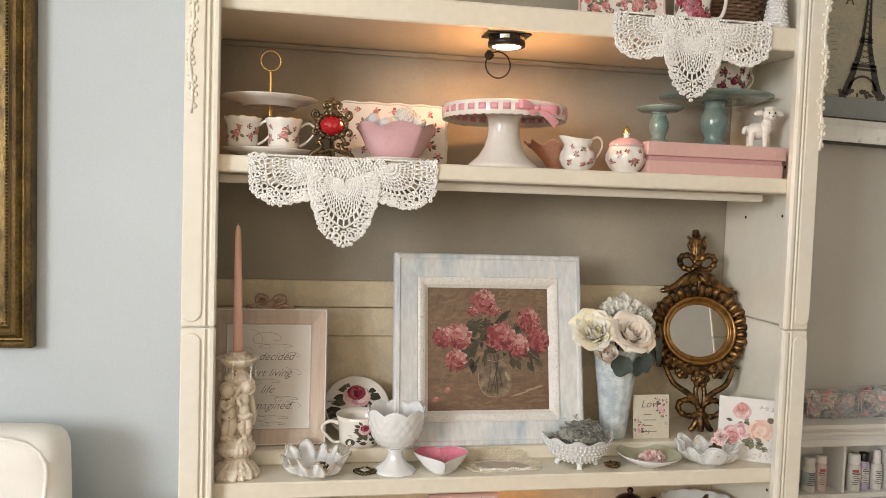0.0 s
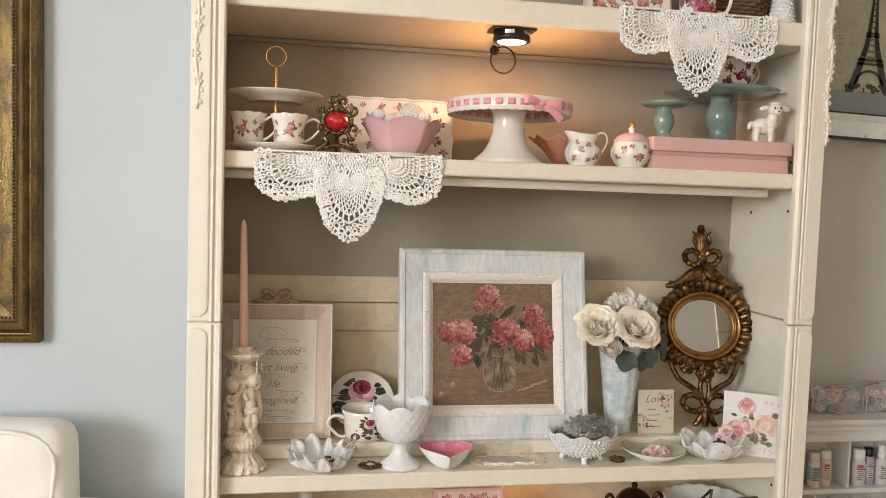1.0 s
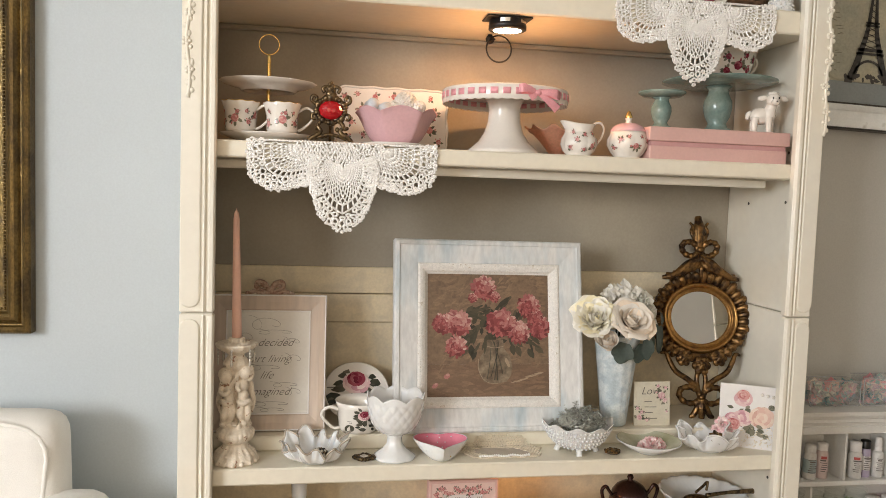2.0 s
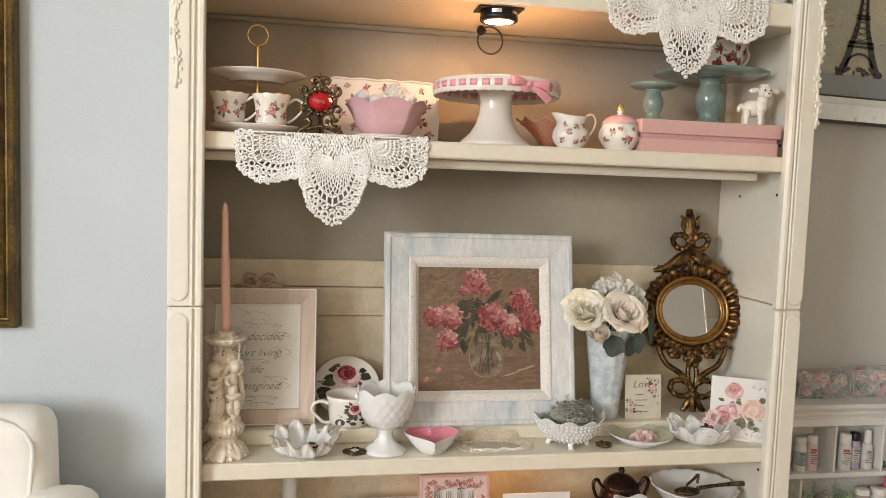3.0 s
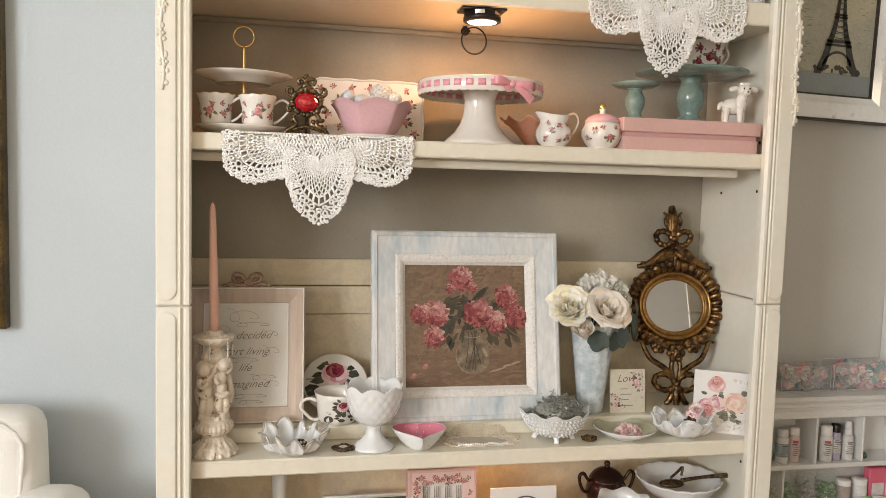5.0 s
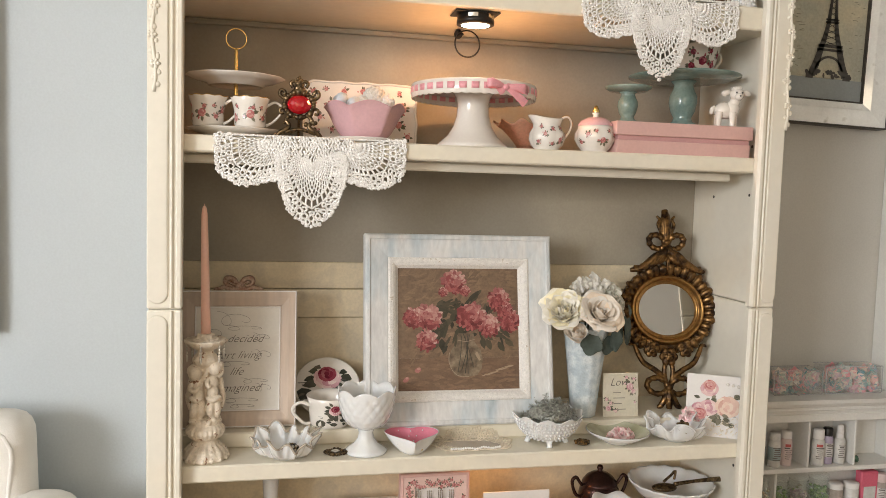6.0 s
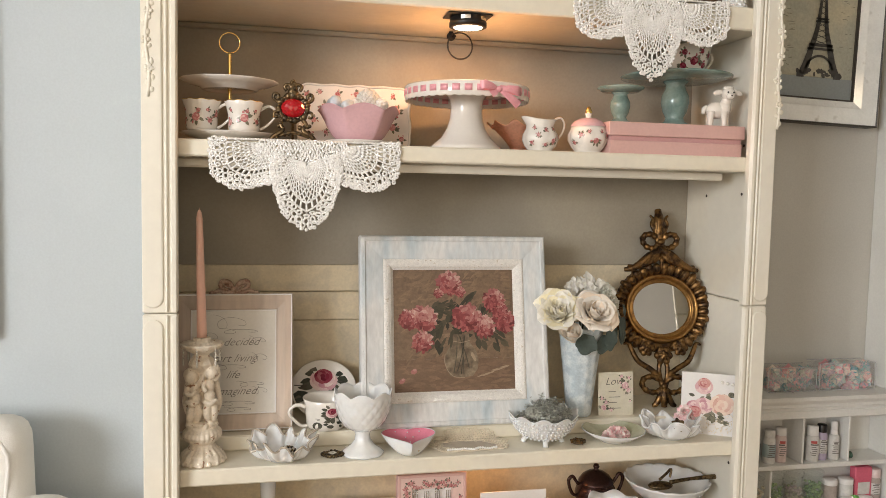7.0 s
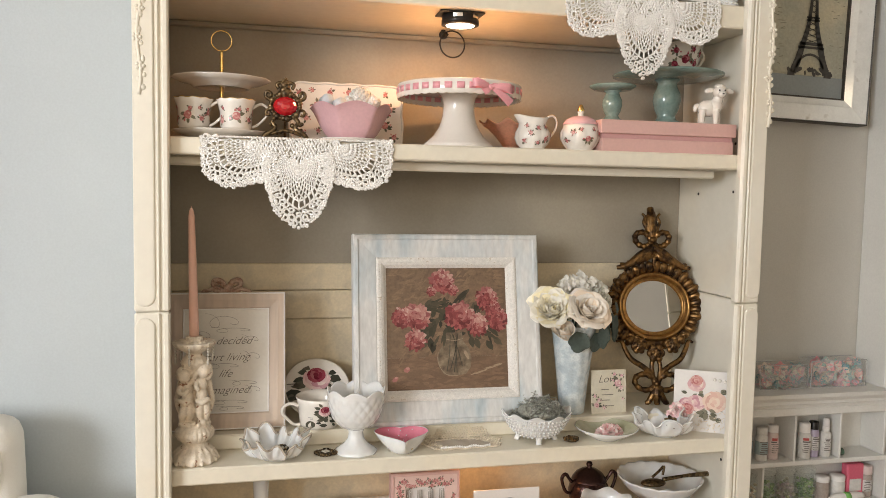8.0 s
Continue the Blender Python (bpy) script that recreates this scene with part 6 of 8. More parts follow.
for u, v, s in ((0.022, 0.066, 0.009), (0.030, 0.055, 0.006), (-0.030, 0.018, 0.007), (-0.024, 0.030, 0.004), (0.032, 0.082, 0.004), (0.014, 0.086, 0.004), (-0.034, 0.038, 0.004), (-0.012, 0.012, 0.004), (0.034, 0.03, 0.003)):
    rose_print(g, CP, u, v, s, 4, 0.0001)
part("rose_print", g, [PALEROSE, LEAFPRINT], lc)

PEACHROSE = material("peach_rose_print", (0.7, 0.5, 0.42), 0.4, bump=0, vary=0.05, island=[(0.60, 0.33, 0.27), (0.70, 0.46, 0.38), (0.76, 0.58, 0.48), (0.80, 0.68, 0.58)])
rcard = printed_card((0.532, 0.051, Z3), 0.119, 0.134, -28, -8, "rose_card", "white greeting card with pink roses and three pearls, leaning")
g = Geo()
CP = flat_place(-0.0014)
for k in range(26):
    leaf_print(g, CP, rnd(-0.04, 0.04), rnd(0.035, 0.095), rnd(0.012, 0.024), rnd(0, 6.28), 0.0001 + 0.00001 * k, 1)


def soft_rose(u, v, s, mi, h):
    k = 0
    for ring, count, size in ((0.75, 10, 0.42), (0.5, 8, 0.38), (0.28, 6, 0.3), (0.06, 3, 0.22)):
        for i in range(count):
            a = 6.283 * i / count + ring * 5
            blob(g, CP, u + ring * s * math.cos(a), v + ring * s * 0.85 * math.sin(a), size * s, size * s * 0.65, a + 1.57, h + 0.00003 * k, mi, 8, 0.12)
            k += 1


for u, v, s, mi, h in ((-0.012, 0.062, 0.020, 2, 0.0004), (-0.032, 0.058, 0.017, 2, 0.0012), (0.027, 0.067, 0.026, 3, 0.0004), (-0.012, 0.104, 0.019, 2, 0.0004), (-0.012, 0.112, 0.013, 0, 0.0016), (-0.030, 0.048, 0.014, 0, 0.0024), (0.036, 0.028, 0.006, 1, 0.0003), (0.046, 0.09, 0.007, 1, 0.0003)):
    soft_rose(u, v, s * 1.0, mi, h)
for k in range(12):
    leaf_print(g, CP, 0.004 + rnd(-0.012, 0.014), 0.045 + rnd(-0.008, 0.008), 0.016, rnd(3.2, 6.2), 0.0026 + 0.00001 * k, 1)
part("rose_print", g, [PRINT, LEAFPRINT, PALEROSE, PEACHROSE], rcard)
for k in range(3):
    part("pearl", ball(Geo(), (0.026 + 0.011 * k, -0.0022, 0.116 - 0.0015 * k), 0.0036, 12, 8), CHINA, rcard, "white pearl bead")
e = []
for k in range(90):
    u, v = rnd(-0.055, 0.05), rnd(0.003, 0.042)
    e.append(((u, -0.002, v), (u + rnd(-0.006, 0.006), -0.002, v + rnd(-0.005, 0.005))))
part("lace_print", strands(e, 0.0007), ECRU, rcard)
g = rose_head(Geo(), (0, 0, 0), 0.0155, (-0.3, -1, 0.3), 4, 4, 1, 8, 92, 0.10)
rose_head(g, (0.016, -0.005, -0.009), 0.0135, (0.3, -1, 0.2), 4, 4, 1, 8, 92, 0.10)
rose_head(g, (-0.011, 0.002, -0.011), 0.011, (-0.5, -1, 0), 3, 4, 1, 8, 92, 0.10)
ball(g, (0.002, 0.004, -0.024), (0.010, 0.008, 0.022), 10, 8)
single("pink_fabric_flower", g, FLOWERPINK, "gathered pink fabric flower before the rose card", "flower", (0.486, 0.074, Z3 + 0.046))

# vase of flowers
vz = [(0.0, 0.004), (0.024, 0.0), (0.0275, 0.003), (0.0285, 0.012), (0.034, 0.07), (0.041, 0.13), (0.0475, 0.185), (0.0505, 0.200), (0.0485, 0.201), (0.045, 0.18), (0.03, 0.06), (0.0, 0.02)]
single("flower_vase", lathe(Geo(), fine_profile(vz, 0.006), 12 * 6, mod=lambda a, r, z, i: (r * (1 + 0.012 * math.cos(12 * a)), z)), VASEBLUE, "tapered frosted pale blue vase holding artificial roses", "vase", (0.262, 0.140, ZL))
bq = thing("bouquet", "bunch of cream peony and peach roses with grey-green leaves", "flowers", (0.262, 0.140, ZL))
part("peony", rose_head(Geo(), (-0.068, -0.042, 0.236), 0.0570, (-0.32, -0.80, 0.75), 8, 3, 0.5, 2, 60, 0.060, 0.1, span=1.8, shut_in=0.7), FLOWERYELLOW, bq, "cream and pale yellow peony")
part("rose", rose_head(Geo(), (0.002, -0.064, 0.236), 0.0550, (0.05, -0.85, 0.78), 8, 2, 0.5, 0, 64, 0.030, 1.2, span=1.6, shut_in=0.7), FLOWERPEACH, bq, "peach open rose")
part("rose_bud", rose_head(Geo(), (-0.046, -0.062, 0.190), 0.0360, (-0.35, -0.55, 0.85), 6, 2, 0.5, 0, 40, 0.03, 0.1, span=1.8, shut_in=0.9, free=0.7), FLOWERPEACH, bq, "small blush rose bud")
g = Geo()
for k in range(40):
    a, b = rnd(0, 6.28), rnd(0, 1) ** 0.6
    c = (0.012 + 0.048 * math.cos(a) * b, 0.004 + rnd(-0.03, 0.02), 0.275 + 0.035 * math.sin(a) * b)
    for j in range(4):
        petal(g, Matrix.Translation(c) @ Vector((rnd(-0.4, 0.5), -1, rnd(0.1, 0.9))).to_track_quat("Z", "Y").to_matrix().to_4x4() @ pose(0, 0, 0, 12, 0, 90 * j + rnd(-10, 10)), 0.0135, 0.0115, 0.35, 0.25, nu=4, nv=4)
part("hydrangea", g, FLOWERWHITE, bq, "white hydrangea head")
part("sage_bloom", rose_head(rose_head(Geo(), (0.060, -0.022, 0.238), 0.036, (0.8, -0.7, 0.1), 5, 4, 0.6, 10, 95, 0.10), (0.046, -0.012, 0.274), 0.034, (0.4, -0.8, 0.6), 5, 4, 0.6, 10, 95, 0.10), FLOWERSAGE, bq, "pale sage white blooms")
for p, up, l, w in (((-0.004, -0.052, 0.190), (-0.1, -1, 0.1), 0.046, 0.050), ((0.040, -0.040, 0.186), (0.3, -1, 0), 0.044, 0.044), ((0.066, -0.03, 0.205), (0.5, -1, 0.1), 0.05, 0.036), ((0.085, -0.015, 0.200), (0.6, -0.9, 0), 0.05, 0.03), ((0.060, -0.01, 0.180), (0.4, -1, -0.2), 0.042, 0.03), ((0.093, -0.01, 0.250), (0.8, -0.6, 0.4), 0.03, 0.022), ((0.075, -0.03, 0.225), (0.6, -0.8, 0.2), 0.055, 0.026), ((0.090, -0.02, 0.222), (0.5, -0.9, 0.0), 0.050, 0.020), ((0.050, -0.042, 0.200), (0.1, -1, 0.1), 0.050, 0.032), ((-0.03, -0.02, 0.205), (-0.2, -1, -0.2), 0.03, 0.03)):
    M = Matrix.Translation(p) @ Vector(up).to_track_quat("Z", "Y").to_matrix().to_4x4() @ pose(0, 0, 0, 0, 0, rnd(150, 215))
    part("leaf", petal(Geo(), M, l, w, 0.12, 0.15, nu=6, nv=6), LEAF, bq, "grey-green leaf")
g = Geo()
for k in range(6):
    a = 6.283 * k / 6
    tube(g, [(0.012 * math.cos(a), 0.012 * math.sin(a), 0.04), (0.02 * math.cos(a), 0.02 * math.sin(a), 0.19), (0.034 * math.cos(a), 0.02 * math.sin(a) - 0.02, 0.225)], 0.0022, 6)
part("stems", g, LEAF, bq)

# gilt mirror
mr = thing("gilt_mirror", "antique gilt carved oval mirror with bow crest, leaning", "mirror", (0.479, 0.160, ZL), turn=-10, tilt=-12)
GX, GZ, RX, RZ = 0.001, 0.231, 0.066, 0.060


def oval(rx, rz, n, y):
    return [(GX + rx * math.cos(6.283185 * k / n), y, GZ + rz * math.sin(6.283185 * k / n)) for k in range(n)]


g = Geo()
v = [(GX, -0.006, GZ)] + oval(RX + 0.004, RZ + 0.004, 64, -0.006)
g.add(v, [(0, 1 + (k + 1) % 64, 1 + k) for k in range(64)], 0, None, True)
part("looking_glass", g, MIRROR, mr, "silvered mirror glass")
g = Geo()
prof = [(1.0, 0.006), (1.03, 0.011), (1.08, 0.012), (1.11, 0.008), (1.14, 0.009), (1.19, 0.016), (1.24, 0.0185), (1.29, 0.016), (1.33, 0.009), (1.36, 0.003)]
n = 72
v = [(GX + RX * s * math.cos(6.283185 * k / n), -y, GZ + (RZ + RX * (s - 1)) * math.sin(6.283185 * k / n)) for s, y in prof for k in range(n)]
g.add(v, [(i * n + k, i * n + (k + 1) % n, (i + 1) * n + (k + 1) % n, (i + 1) * n + k) for i in range(len(prof) - 1) for k in range(n)])
part("inner_moulding", g, GILT, mr, "smooth gilt oval moulding")
g = Geo()
for k in range(32):
    a = radians(-64 + 308 * k / 31)
    c, s = math.cos(a), math.sin(a)
    ri, ro = 1.30, 1.66 + 0.05 * math.sin(a * 2) + (0.06 if k % 2 else 0)
    p0 = Vector((GX + RX * ri * c, -0.005, GZ + (RZ + RX * (ri - 1)) * s))
    p1 = Vector((GX + RX * ro * c, -0.004, GZ + (RZ + RX * (ro - 1)) * s))
    q = Vector((-s, 0, c)) * 0.0012
    tube(g, [p0, p0.lerp(p1, 0.35) + Vector((0, -0.006, 0)), p0.lerp(p1, 0.75) + Vector((0, -0.009, 0)) + q, p1 + q], [0.0054, 0.0080, 0.0098, 0.0062], 9)
    ball(g, tuple(p1 + q * 1.2 + Vector((0, -0.004, 0))), 0.0062, 9, 7)
back = []
for k in range(48):
    a = 6.283185 * k / 48
    back.append((GX + RX * 1.66 * math.cos(a), GZ + (RZ + RX * 0.66) * math.sin(a)))
prism(g, back[::-1], -0.0035, 0.006)
fuse(part("shell_rim", g, ANTIQUE, mr, "gilt rim carved with shell flutes"), 0.0011, 2)
g = Geo()
for s in (-1, 1):
    for k in range(9):
        t = k / 8
        tube(g, [(GX, -0.010, GZ + 0.150 - 0.0025 * k), (GX + s * (0.006 + 0.020 * t), -0.014 - 0.007 * (k % 2), GZ + 0.134 - 0.008 * t), (GX + s * (0.014 + 0.048 * t), -0.018, GZ + 0.116 - 0.020 * t), (GX + s * (0.022 + 0.066 * t), -0.012, GZ + 0.108 - 0.018 * t + 0.006 * (k % 2))], [0.005, 0.0080, 0.0082 - 0.0015 * (k % 2), 0.0050], 8)
    lp = []
    for k in range(20):
        a = 6.283 * k / 19
        lp.append((GX + s * (0.004 + 0.026 * (1 - math.cos(a)) * 0.72), -0.010 - 0.004 * math.sin(a), GZ + 0.155 + 0.016 * math.sin(a) + 0.004 * (1 - math.cos(a))))
    tube(g, lp, [0.0062 + 0.002 * (k % 2) for k in range(20)], 8)
    tube(g, [(GX + s * 0.003, -0.008, GZ + 0.158), (GX + s * 0.012, -0.011, GZ + 0.182), (GX + s * 0.019, -0.010, GZ + 0.200), (GX + s * 0.015, -0.009, GZ + 0.213), (GX + s * 0.022, -0.008, GZ + 0.222)], [0.004, 0.0048, 0.0046, 0.004, 0.003], 7)
tube(g, [(GX, -0.008, GZ + 0.150), (GX - 0.001, -0.013, GZ + 0.18), (GX - 0.002, -0.013, GZ + 0.21), (GX - 0.002, -0.008, GZ + 0.236)], [0.007, 0.010, 0.0105, 0.008], 9)
tube(g, [(GX + 0.005, -0.012, GZ + 0.156), (GX + 0.008, -0.015, GZ + 0.19), (GX + 0.006, -0.012, GZ + 0.226)], [0.003, 0.0045, 0.0025], 7)
tube(g, [(GX - 0.007, -0.012, GZ + 0.156), (GX - 0.011, -0.015, GZ + 0.19), (GX - 0.009, -0.012, GZ + 0.226)], [0.003, 0.0045, 0.0025], 7)
ball(g, (GX, -0.015, GZ + 0.157), (0.009, 0.008, 0.008), 12, 8)
tube(g, [(GX, -0.012, GZ + 0.13), (GX, -0.020, GZ + 0.112), (GX, -0.018, GZ + 0.092)], [0.003, 0.006, 0.003], 7)
fuse(part("bow_crest", g, ANTIQUE, mr, "carved gilt ribbon bow crest"), 0.0011, 2)
g = Geo()


def carved_flower(u, v, r):
    for k in range(6):
        a = 6.283 * k / 6
        ball(g, (u + 0.62 * r * math.cos(a), -0.014, v + 0.62 * r * math.sin(a)), (r * 0.42, r * 0.30, r * 0.42), 8, 6)
    for k in range(5):
        a = 6.283 * k / 5 + 0.4
        ball(g, (u + 0.28 * r * math.cos(a), -0.018, v + 0.28 * r * math.sin(a)), (r * 0.26, r * 0.26, r * 0.26), 7, 5)
    ball(g, (u, -0.021, v), r * 0.2, 8, 6)


for u, v, r in ((GX - 0.040, GZ - 0.094, 0.019), (GX + 0.040, GZ - 0.092, 0.019), (GX, GZ - 0.110, 0.022), (GX - 0.070, GZ - 0.070, 0.011), (GX + 0.068, GZ - 0.066, 0.011)):
    carved_flower(u, v, r)
for s in (-1, 1):
    for k in range(5):
        tube(g, [(GX + s * (0.02 + 0.012 * k), -0.010, GZ - 0.092 + 0.004 * k), (GX + s * (0.03 + 0.014 * k), -0.015, GZ - 0.080 + 0.006 * k), (GX + s * (0.044 + 0.014 * k), -0.010, GZ - 0.084 + 0.009 * k)], [0.003, 0.0055, 0.002], 7)
fuse(part("flower_carving", g, ANTIQUE, mr, "three carved gilt flowers"), 0.0011, 2)
g = Geo()
for s in (-1, 1):
    tube(g, [(GX + s * 0.092, -0.006, GZ - 0.084), (GX + s * 0.080, -0.009, GZ - 0.082), (GX + s * 0.072, -0.010, GZ - 0.100), (GX + s * 0.058, -0.011, GZ - 0.124), (GX + s * 0.030, -0.011, GZ - 0.142), (GX + s * 0.010, -0.011, GZ - 0.160), (GX + s * 0.003, -0.010, GZ - 0.184)], [0.003, 0.005, 0.006, 0.0066, 0.0068, 0.0066, 0.006], 8)
    tube(g, [(GX + s * 0.004, -0.010, GZ - 0.118), (GX + s * 0.010, -0.011, GZ - 0.140), (GX + s * 0.005, -0.011, GZ - 0.175)], [0.0062, 0.0057, 0.0048], 8)
    lp = []
    for k in range(18):
        a = 6.283 * k / 17
        lp.append((GX + s * (0.003 + 0.024 * (1 - math.cos(a))), -0.011 - 0.003 * math.sin(a), GZ - 0.180 + 0.018 * math.sin(a) + 0.003 * (1 - math.cos(a))))
    tube(g, lp, [0.0060 + 0.0018 * (k % 2) for k in range(18)], 8)
    tube(g, [(GX, -0.010, GZ - 0.185), (GX + s * 0.010, -0.013, GZ - 0.205), (GX + s * 0.020, -0.011, GZ - 0.222), (GX + s * 0.028, -0.009, GZ - 0.224)], [0.006, 0.0075, 0.007, 0.004], 8)
tube(g, [(GX, -0.011, GZ - 0.18), (GX, -0.015, GZ - 0.205), (GX, -0.010, GZ - 0.228)], [0.006, 0.009, 0.007], 8)
ball(g, (GX, -0.016, GZ - 0.180), (0.009, 0.008, 0.008), 12, 8)
fuse(part("scroll_stem", g, ANTIQUE, mr, "gilt scrolls tied with a bow"), 0.0011, 2)

# ---- carved trails on the posts ----
def trail(parent, x, z0, z1, s):
    g = Geo()
    pts = []
    n = 40
    for k in range(n):
        t = k / (n - 1)
        pts.append((x + s * 0.003 * math.sin(t * 22), -0.0225, z0 + (z1 - z0) * t))
    tube(g, pts, 0.0034, 6)
    for k in range(1, n - 1):
        p = pts[k]
        d = 1 if k % 2 else -1
        ball(g, (p[0] + d * rnd(0.002, 0.006), p[1] + 0.0015, p[2] + rnd(-0.003, 0.003)), (rnd(0.004, 0.0065), 0.0042, rnd(0.0045, 0.008)), 8, 6)
        if k % 4 == 0:
            for q in range(5):
                e = 6.283 * q / 5
                ball(g, (p[0] + 0.0055 * math.cos(e), p[1] - 0.0005, p[2] + 0.0055 * math.sin(e)), (0.0036, 0.0034, 0.0036), 8, 6)
    return part("carved_trail", g, CREAM, parent, "carved leaf and flower trail")


trail(POST_L, -0.620, 1.625, 2.1, 1)
trail(POST_R, 0.611, 1.615, 2.1, 1)
# flat dark discs give the shade of shelf pin holes as colour; nothing is drilled
for x, y, z in ((0.592, 0.06, 1.48), (0.592, 0.20, 1.475), (0.592, 0.06, 0.88), (0.592, 0.06, 1.585)):
    part("shelf_pin_hole", lathe(Geo(), [(0.0, 0.0), (0.003, 0.0), (0.0034, 0.0008), (0.0, 0.0009)], 12, M=Matrix.Translation((x + 0.0003, y, z)) @ pose(0, 0, 0, 0, -90)), DARK, bookcase)

# ---- top shelf, only its lowest part in view ----
ZT = 1.864
tp = thing("floral_tray", "pale china tray printed with pink and crimson roses", "tray", (0.215, 0.075, ZT), tilt=-10)
part("dish", prism(Geo(), wavy_rect(0.190, 0.150, 0.012, 0.001), -0.002, 0.003, bevel=0.0015), CHINA, tp)
part("border", sweep_frame(Geo(), 0.190, 0.150, [(0, 0.0), (0, 0.004), (0.003, 0.005), (0.005, 0.003)]), PINKBOX, tp)
g = Geo()
for k in range(40):
    rose_print(g, flat_place(-0.002), rnd(-0.082, 0.082), rnd(0.01, 0.14), rnd(0.006, 0.011), 4)
part("rose_print", g, [PRINT, LEAFPRINT], tp)
tm = thing("rose_jar", "white china mug with crimson roses and a cream handle", "mug", (0.356, 0.052, ZT))
TM = [(0.0, 0.002), (0.034, 0.0), (0.036, 0.002), (0.037, 0.05), (0.038, 0.095), (0.0365, 0.096), (0.035, 0.05), (0.0, 0.006)]
part("body", lathe(Geo(), TM, 40), CHINA, tm)
part("handle", tube(Geo(), [(0.036, -0.01, 0.075), (0.058, -0.014, 0.078), (0.066, -0.014, 0.050), (0.056, -0.014, 0.018), (0.036, -0.01, 0.016)], 0.004, 8), CHINA, tm)
g = Geo()
for k in range(22):
    rose_print(g, round_place(TM[2:5], rnd(-3.0, -0.2)), 0, rnd(0.008, 0.085), rnd(0.008, 0.014), 5)
part("rose_print", g, [DEEPROSE, LEAFPRINT], tm)
WICKER = material("brown_wicker", (0.20, 0.115, 0.07), 0.7, vary=0.3, scale=60, bump=0.6, grain=260)
bk = thing("wicker_basket", "brown woven wicker basket on the top shelf", "basket", (0.480, 0.145, ZT))
g = Geo()
for j in range(16):
    pts = []
    for k in range(72):
        a = 6.283185 * k / 72
        r = 0.078 + 0.004 * math.sin(36 * a / 2 + math.pi * j) + 0.0006 * j
        pts.append((r * math.cos(a), 0.7 * r * math.sin(a), 0.005 + 0.0078 * j))
    tube(g, pts, 0.0045, 5, closed=True)
part("weave", g, WICKER, bk)
part("base", lathe(Geo(), [(0.0, 0.0), (0.072, 0.0), (0.074, 0.003), (0.0, 0.004)], 40, M=Matrix.Diagonal((1, 0.7, 1, 1))), WICKER, bk)
hv = thing("hobnail_vase", "white hobnail milk glass bud vase on the top shelf", "vase", (0.538, 0.040, ZT))
HV = [(0.0, 0.002), (0.024, 0.0), (0.026, 0.003), (0.024, 0.012), (0.021, 0.030), (0.017, 0.060), (0.014, 0.09), (0.016, 0.115), (0.014, 0.115), (0.0, 0.1)]
part("body", lathe(Geo(), HV, 40), MILK, hv)
g = Geo()
for j in range(10):
    z = 0.008 + 0.0085 * j
    r = float(np.interp(z, [p[1] for p in HV[2:8]], [p[0] for p in HV[2:8]]))
    for k in range(16):
        a = 6.283 * (k + 0.5 * (j % 2)) / 16
        ball(g, (r * math.cos(a), r * math.sin(a), z), 0.0032, 7, 5)
part("hobnail_relief", g, MILK, hv)

# ---- lower shelf ----
Z4 = 0.66
single("tall_white_vase", lathe(Geo(), [(0.0, 0.0), (0.034, 0.0), (0.035, 0.006), (0.022, 0.018), (0.015, 0.06), (0.0145, 0.14), (0.017, 0.19), (0.023, 0.222), (0.021, 0.222), (0.012, 0.16), (0.0, 0.12)], 36), MILK, "slim white flared vase at the back", "vase", (-0.415, 0.190, Z4))
SLATE = material("grey_slate_board", (0.13, 0.115, 0.12), 0.7, vary=0.12, scale=20, bump=0.1)
sg = thing("slate_sign", "dark grey sign board in a thin cream frame", "sign", (-0.190, 0.190, Z4), tilt=-6)
sg.scale = (1, 1, 0.94)
part("frame", sweep_frame(Geo(), 0.260, 0.140, [(0, -0.006), (0, 0.006), (0.004, 0.008), (0.008, 0.006), (0.009, 0.0)]), WHITE, sg)
part("board", box(Geo(), (-0.126, -0.001, 0.004), (0.126, 0.006, 0.136), 0.0005), SLATE, sg)
g = Geo()
for x in (-0.02, 0.0, 0.02, 0.04):
    box(g, (x, -0.0022, 0.104), (x + 0.010, -0.0009, 0.112), 0.0003)
part("word_bars", g, PINKDARK, sg)
g = Geo()
for k in range(170):
    a, b = rnd(0, 6.28), rnd(-0.2, 1.5)
    d = Vector((math.cos(a) * math.cos(b), math.sin(a) * math.cos(b), math.sin(b)))
    p = d * rnd(0.018, 0.03)
    q = p + (d + 0.5 * Vector((rnd(-1, 1), rnd(-1, 1), rnd(-1, 1)))).normalized() * 0.02
    tube(g, [p, p.lerp(q, 0.5) + Vector((0, 0, 0.002)), q], [0.002, 0.0022, 0.0012], 5)
ball(g, (0, 0, 0.0), (0.028, 0.026, 0.024), 14, 9)
g.v = [(x, y, z + 0.115) for x, y, z in g.v]
tube(g, [(0, 0, 0.0), (0, 0, 0.10)], [0.03, 0.02], 14)
single("coral_ornament", g, SHABBY, "branching cream coral ornament on a stem", "ornament", (-0.245, 0.105, Z4))

fb = thing("fork_set_box", "pink floral gift box with four silver dessert forks", "boxed forks", (-0.072, 0.120, Z4), tilt=-4)
SATIN = material("white_satin", (0.74, 0.70, 0.68), 0.45, vary=0.08, scale=30, bump=0.1)
part("box_rim", sweep_frame(Geo(), 0.150, 0.210, [(0, -0.014), (0, 0.012), (0.002, 0.014), (0.006, 0.014), (0.007, 0.012)]), PINKBOX, fb, "pink outer edge")
FP = material("pink_floral_card", (0.76, 0.55, 0.50), 0.6, vary=0.05)
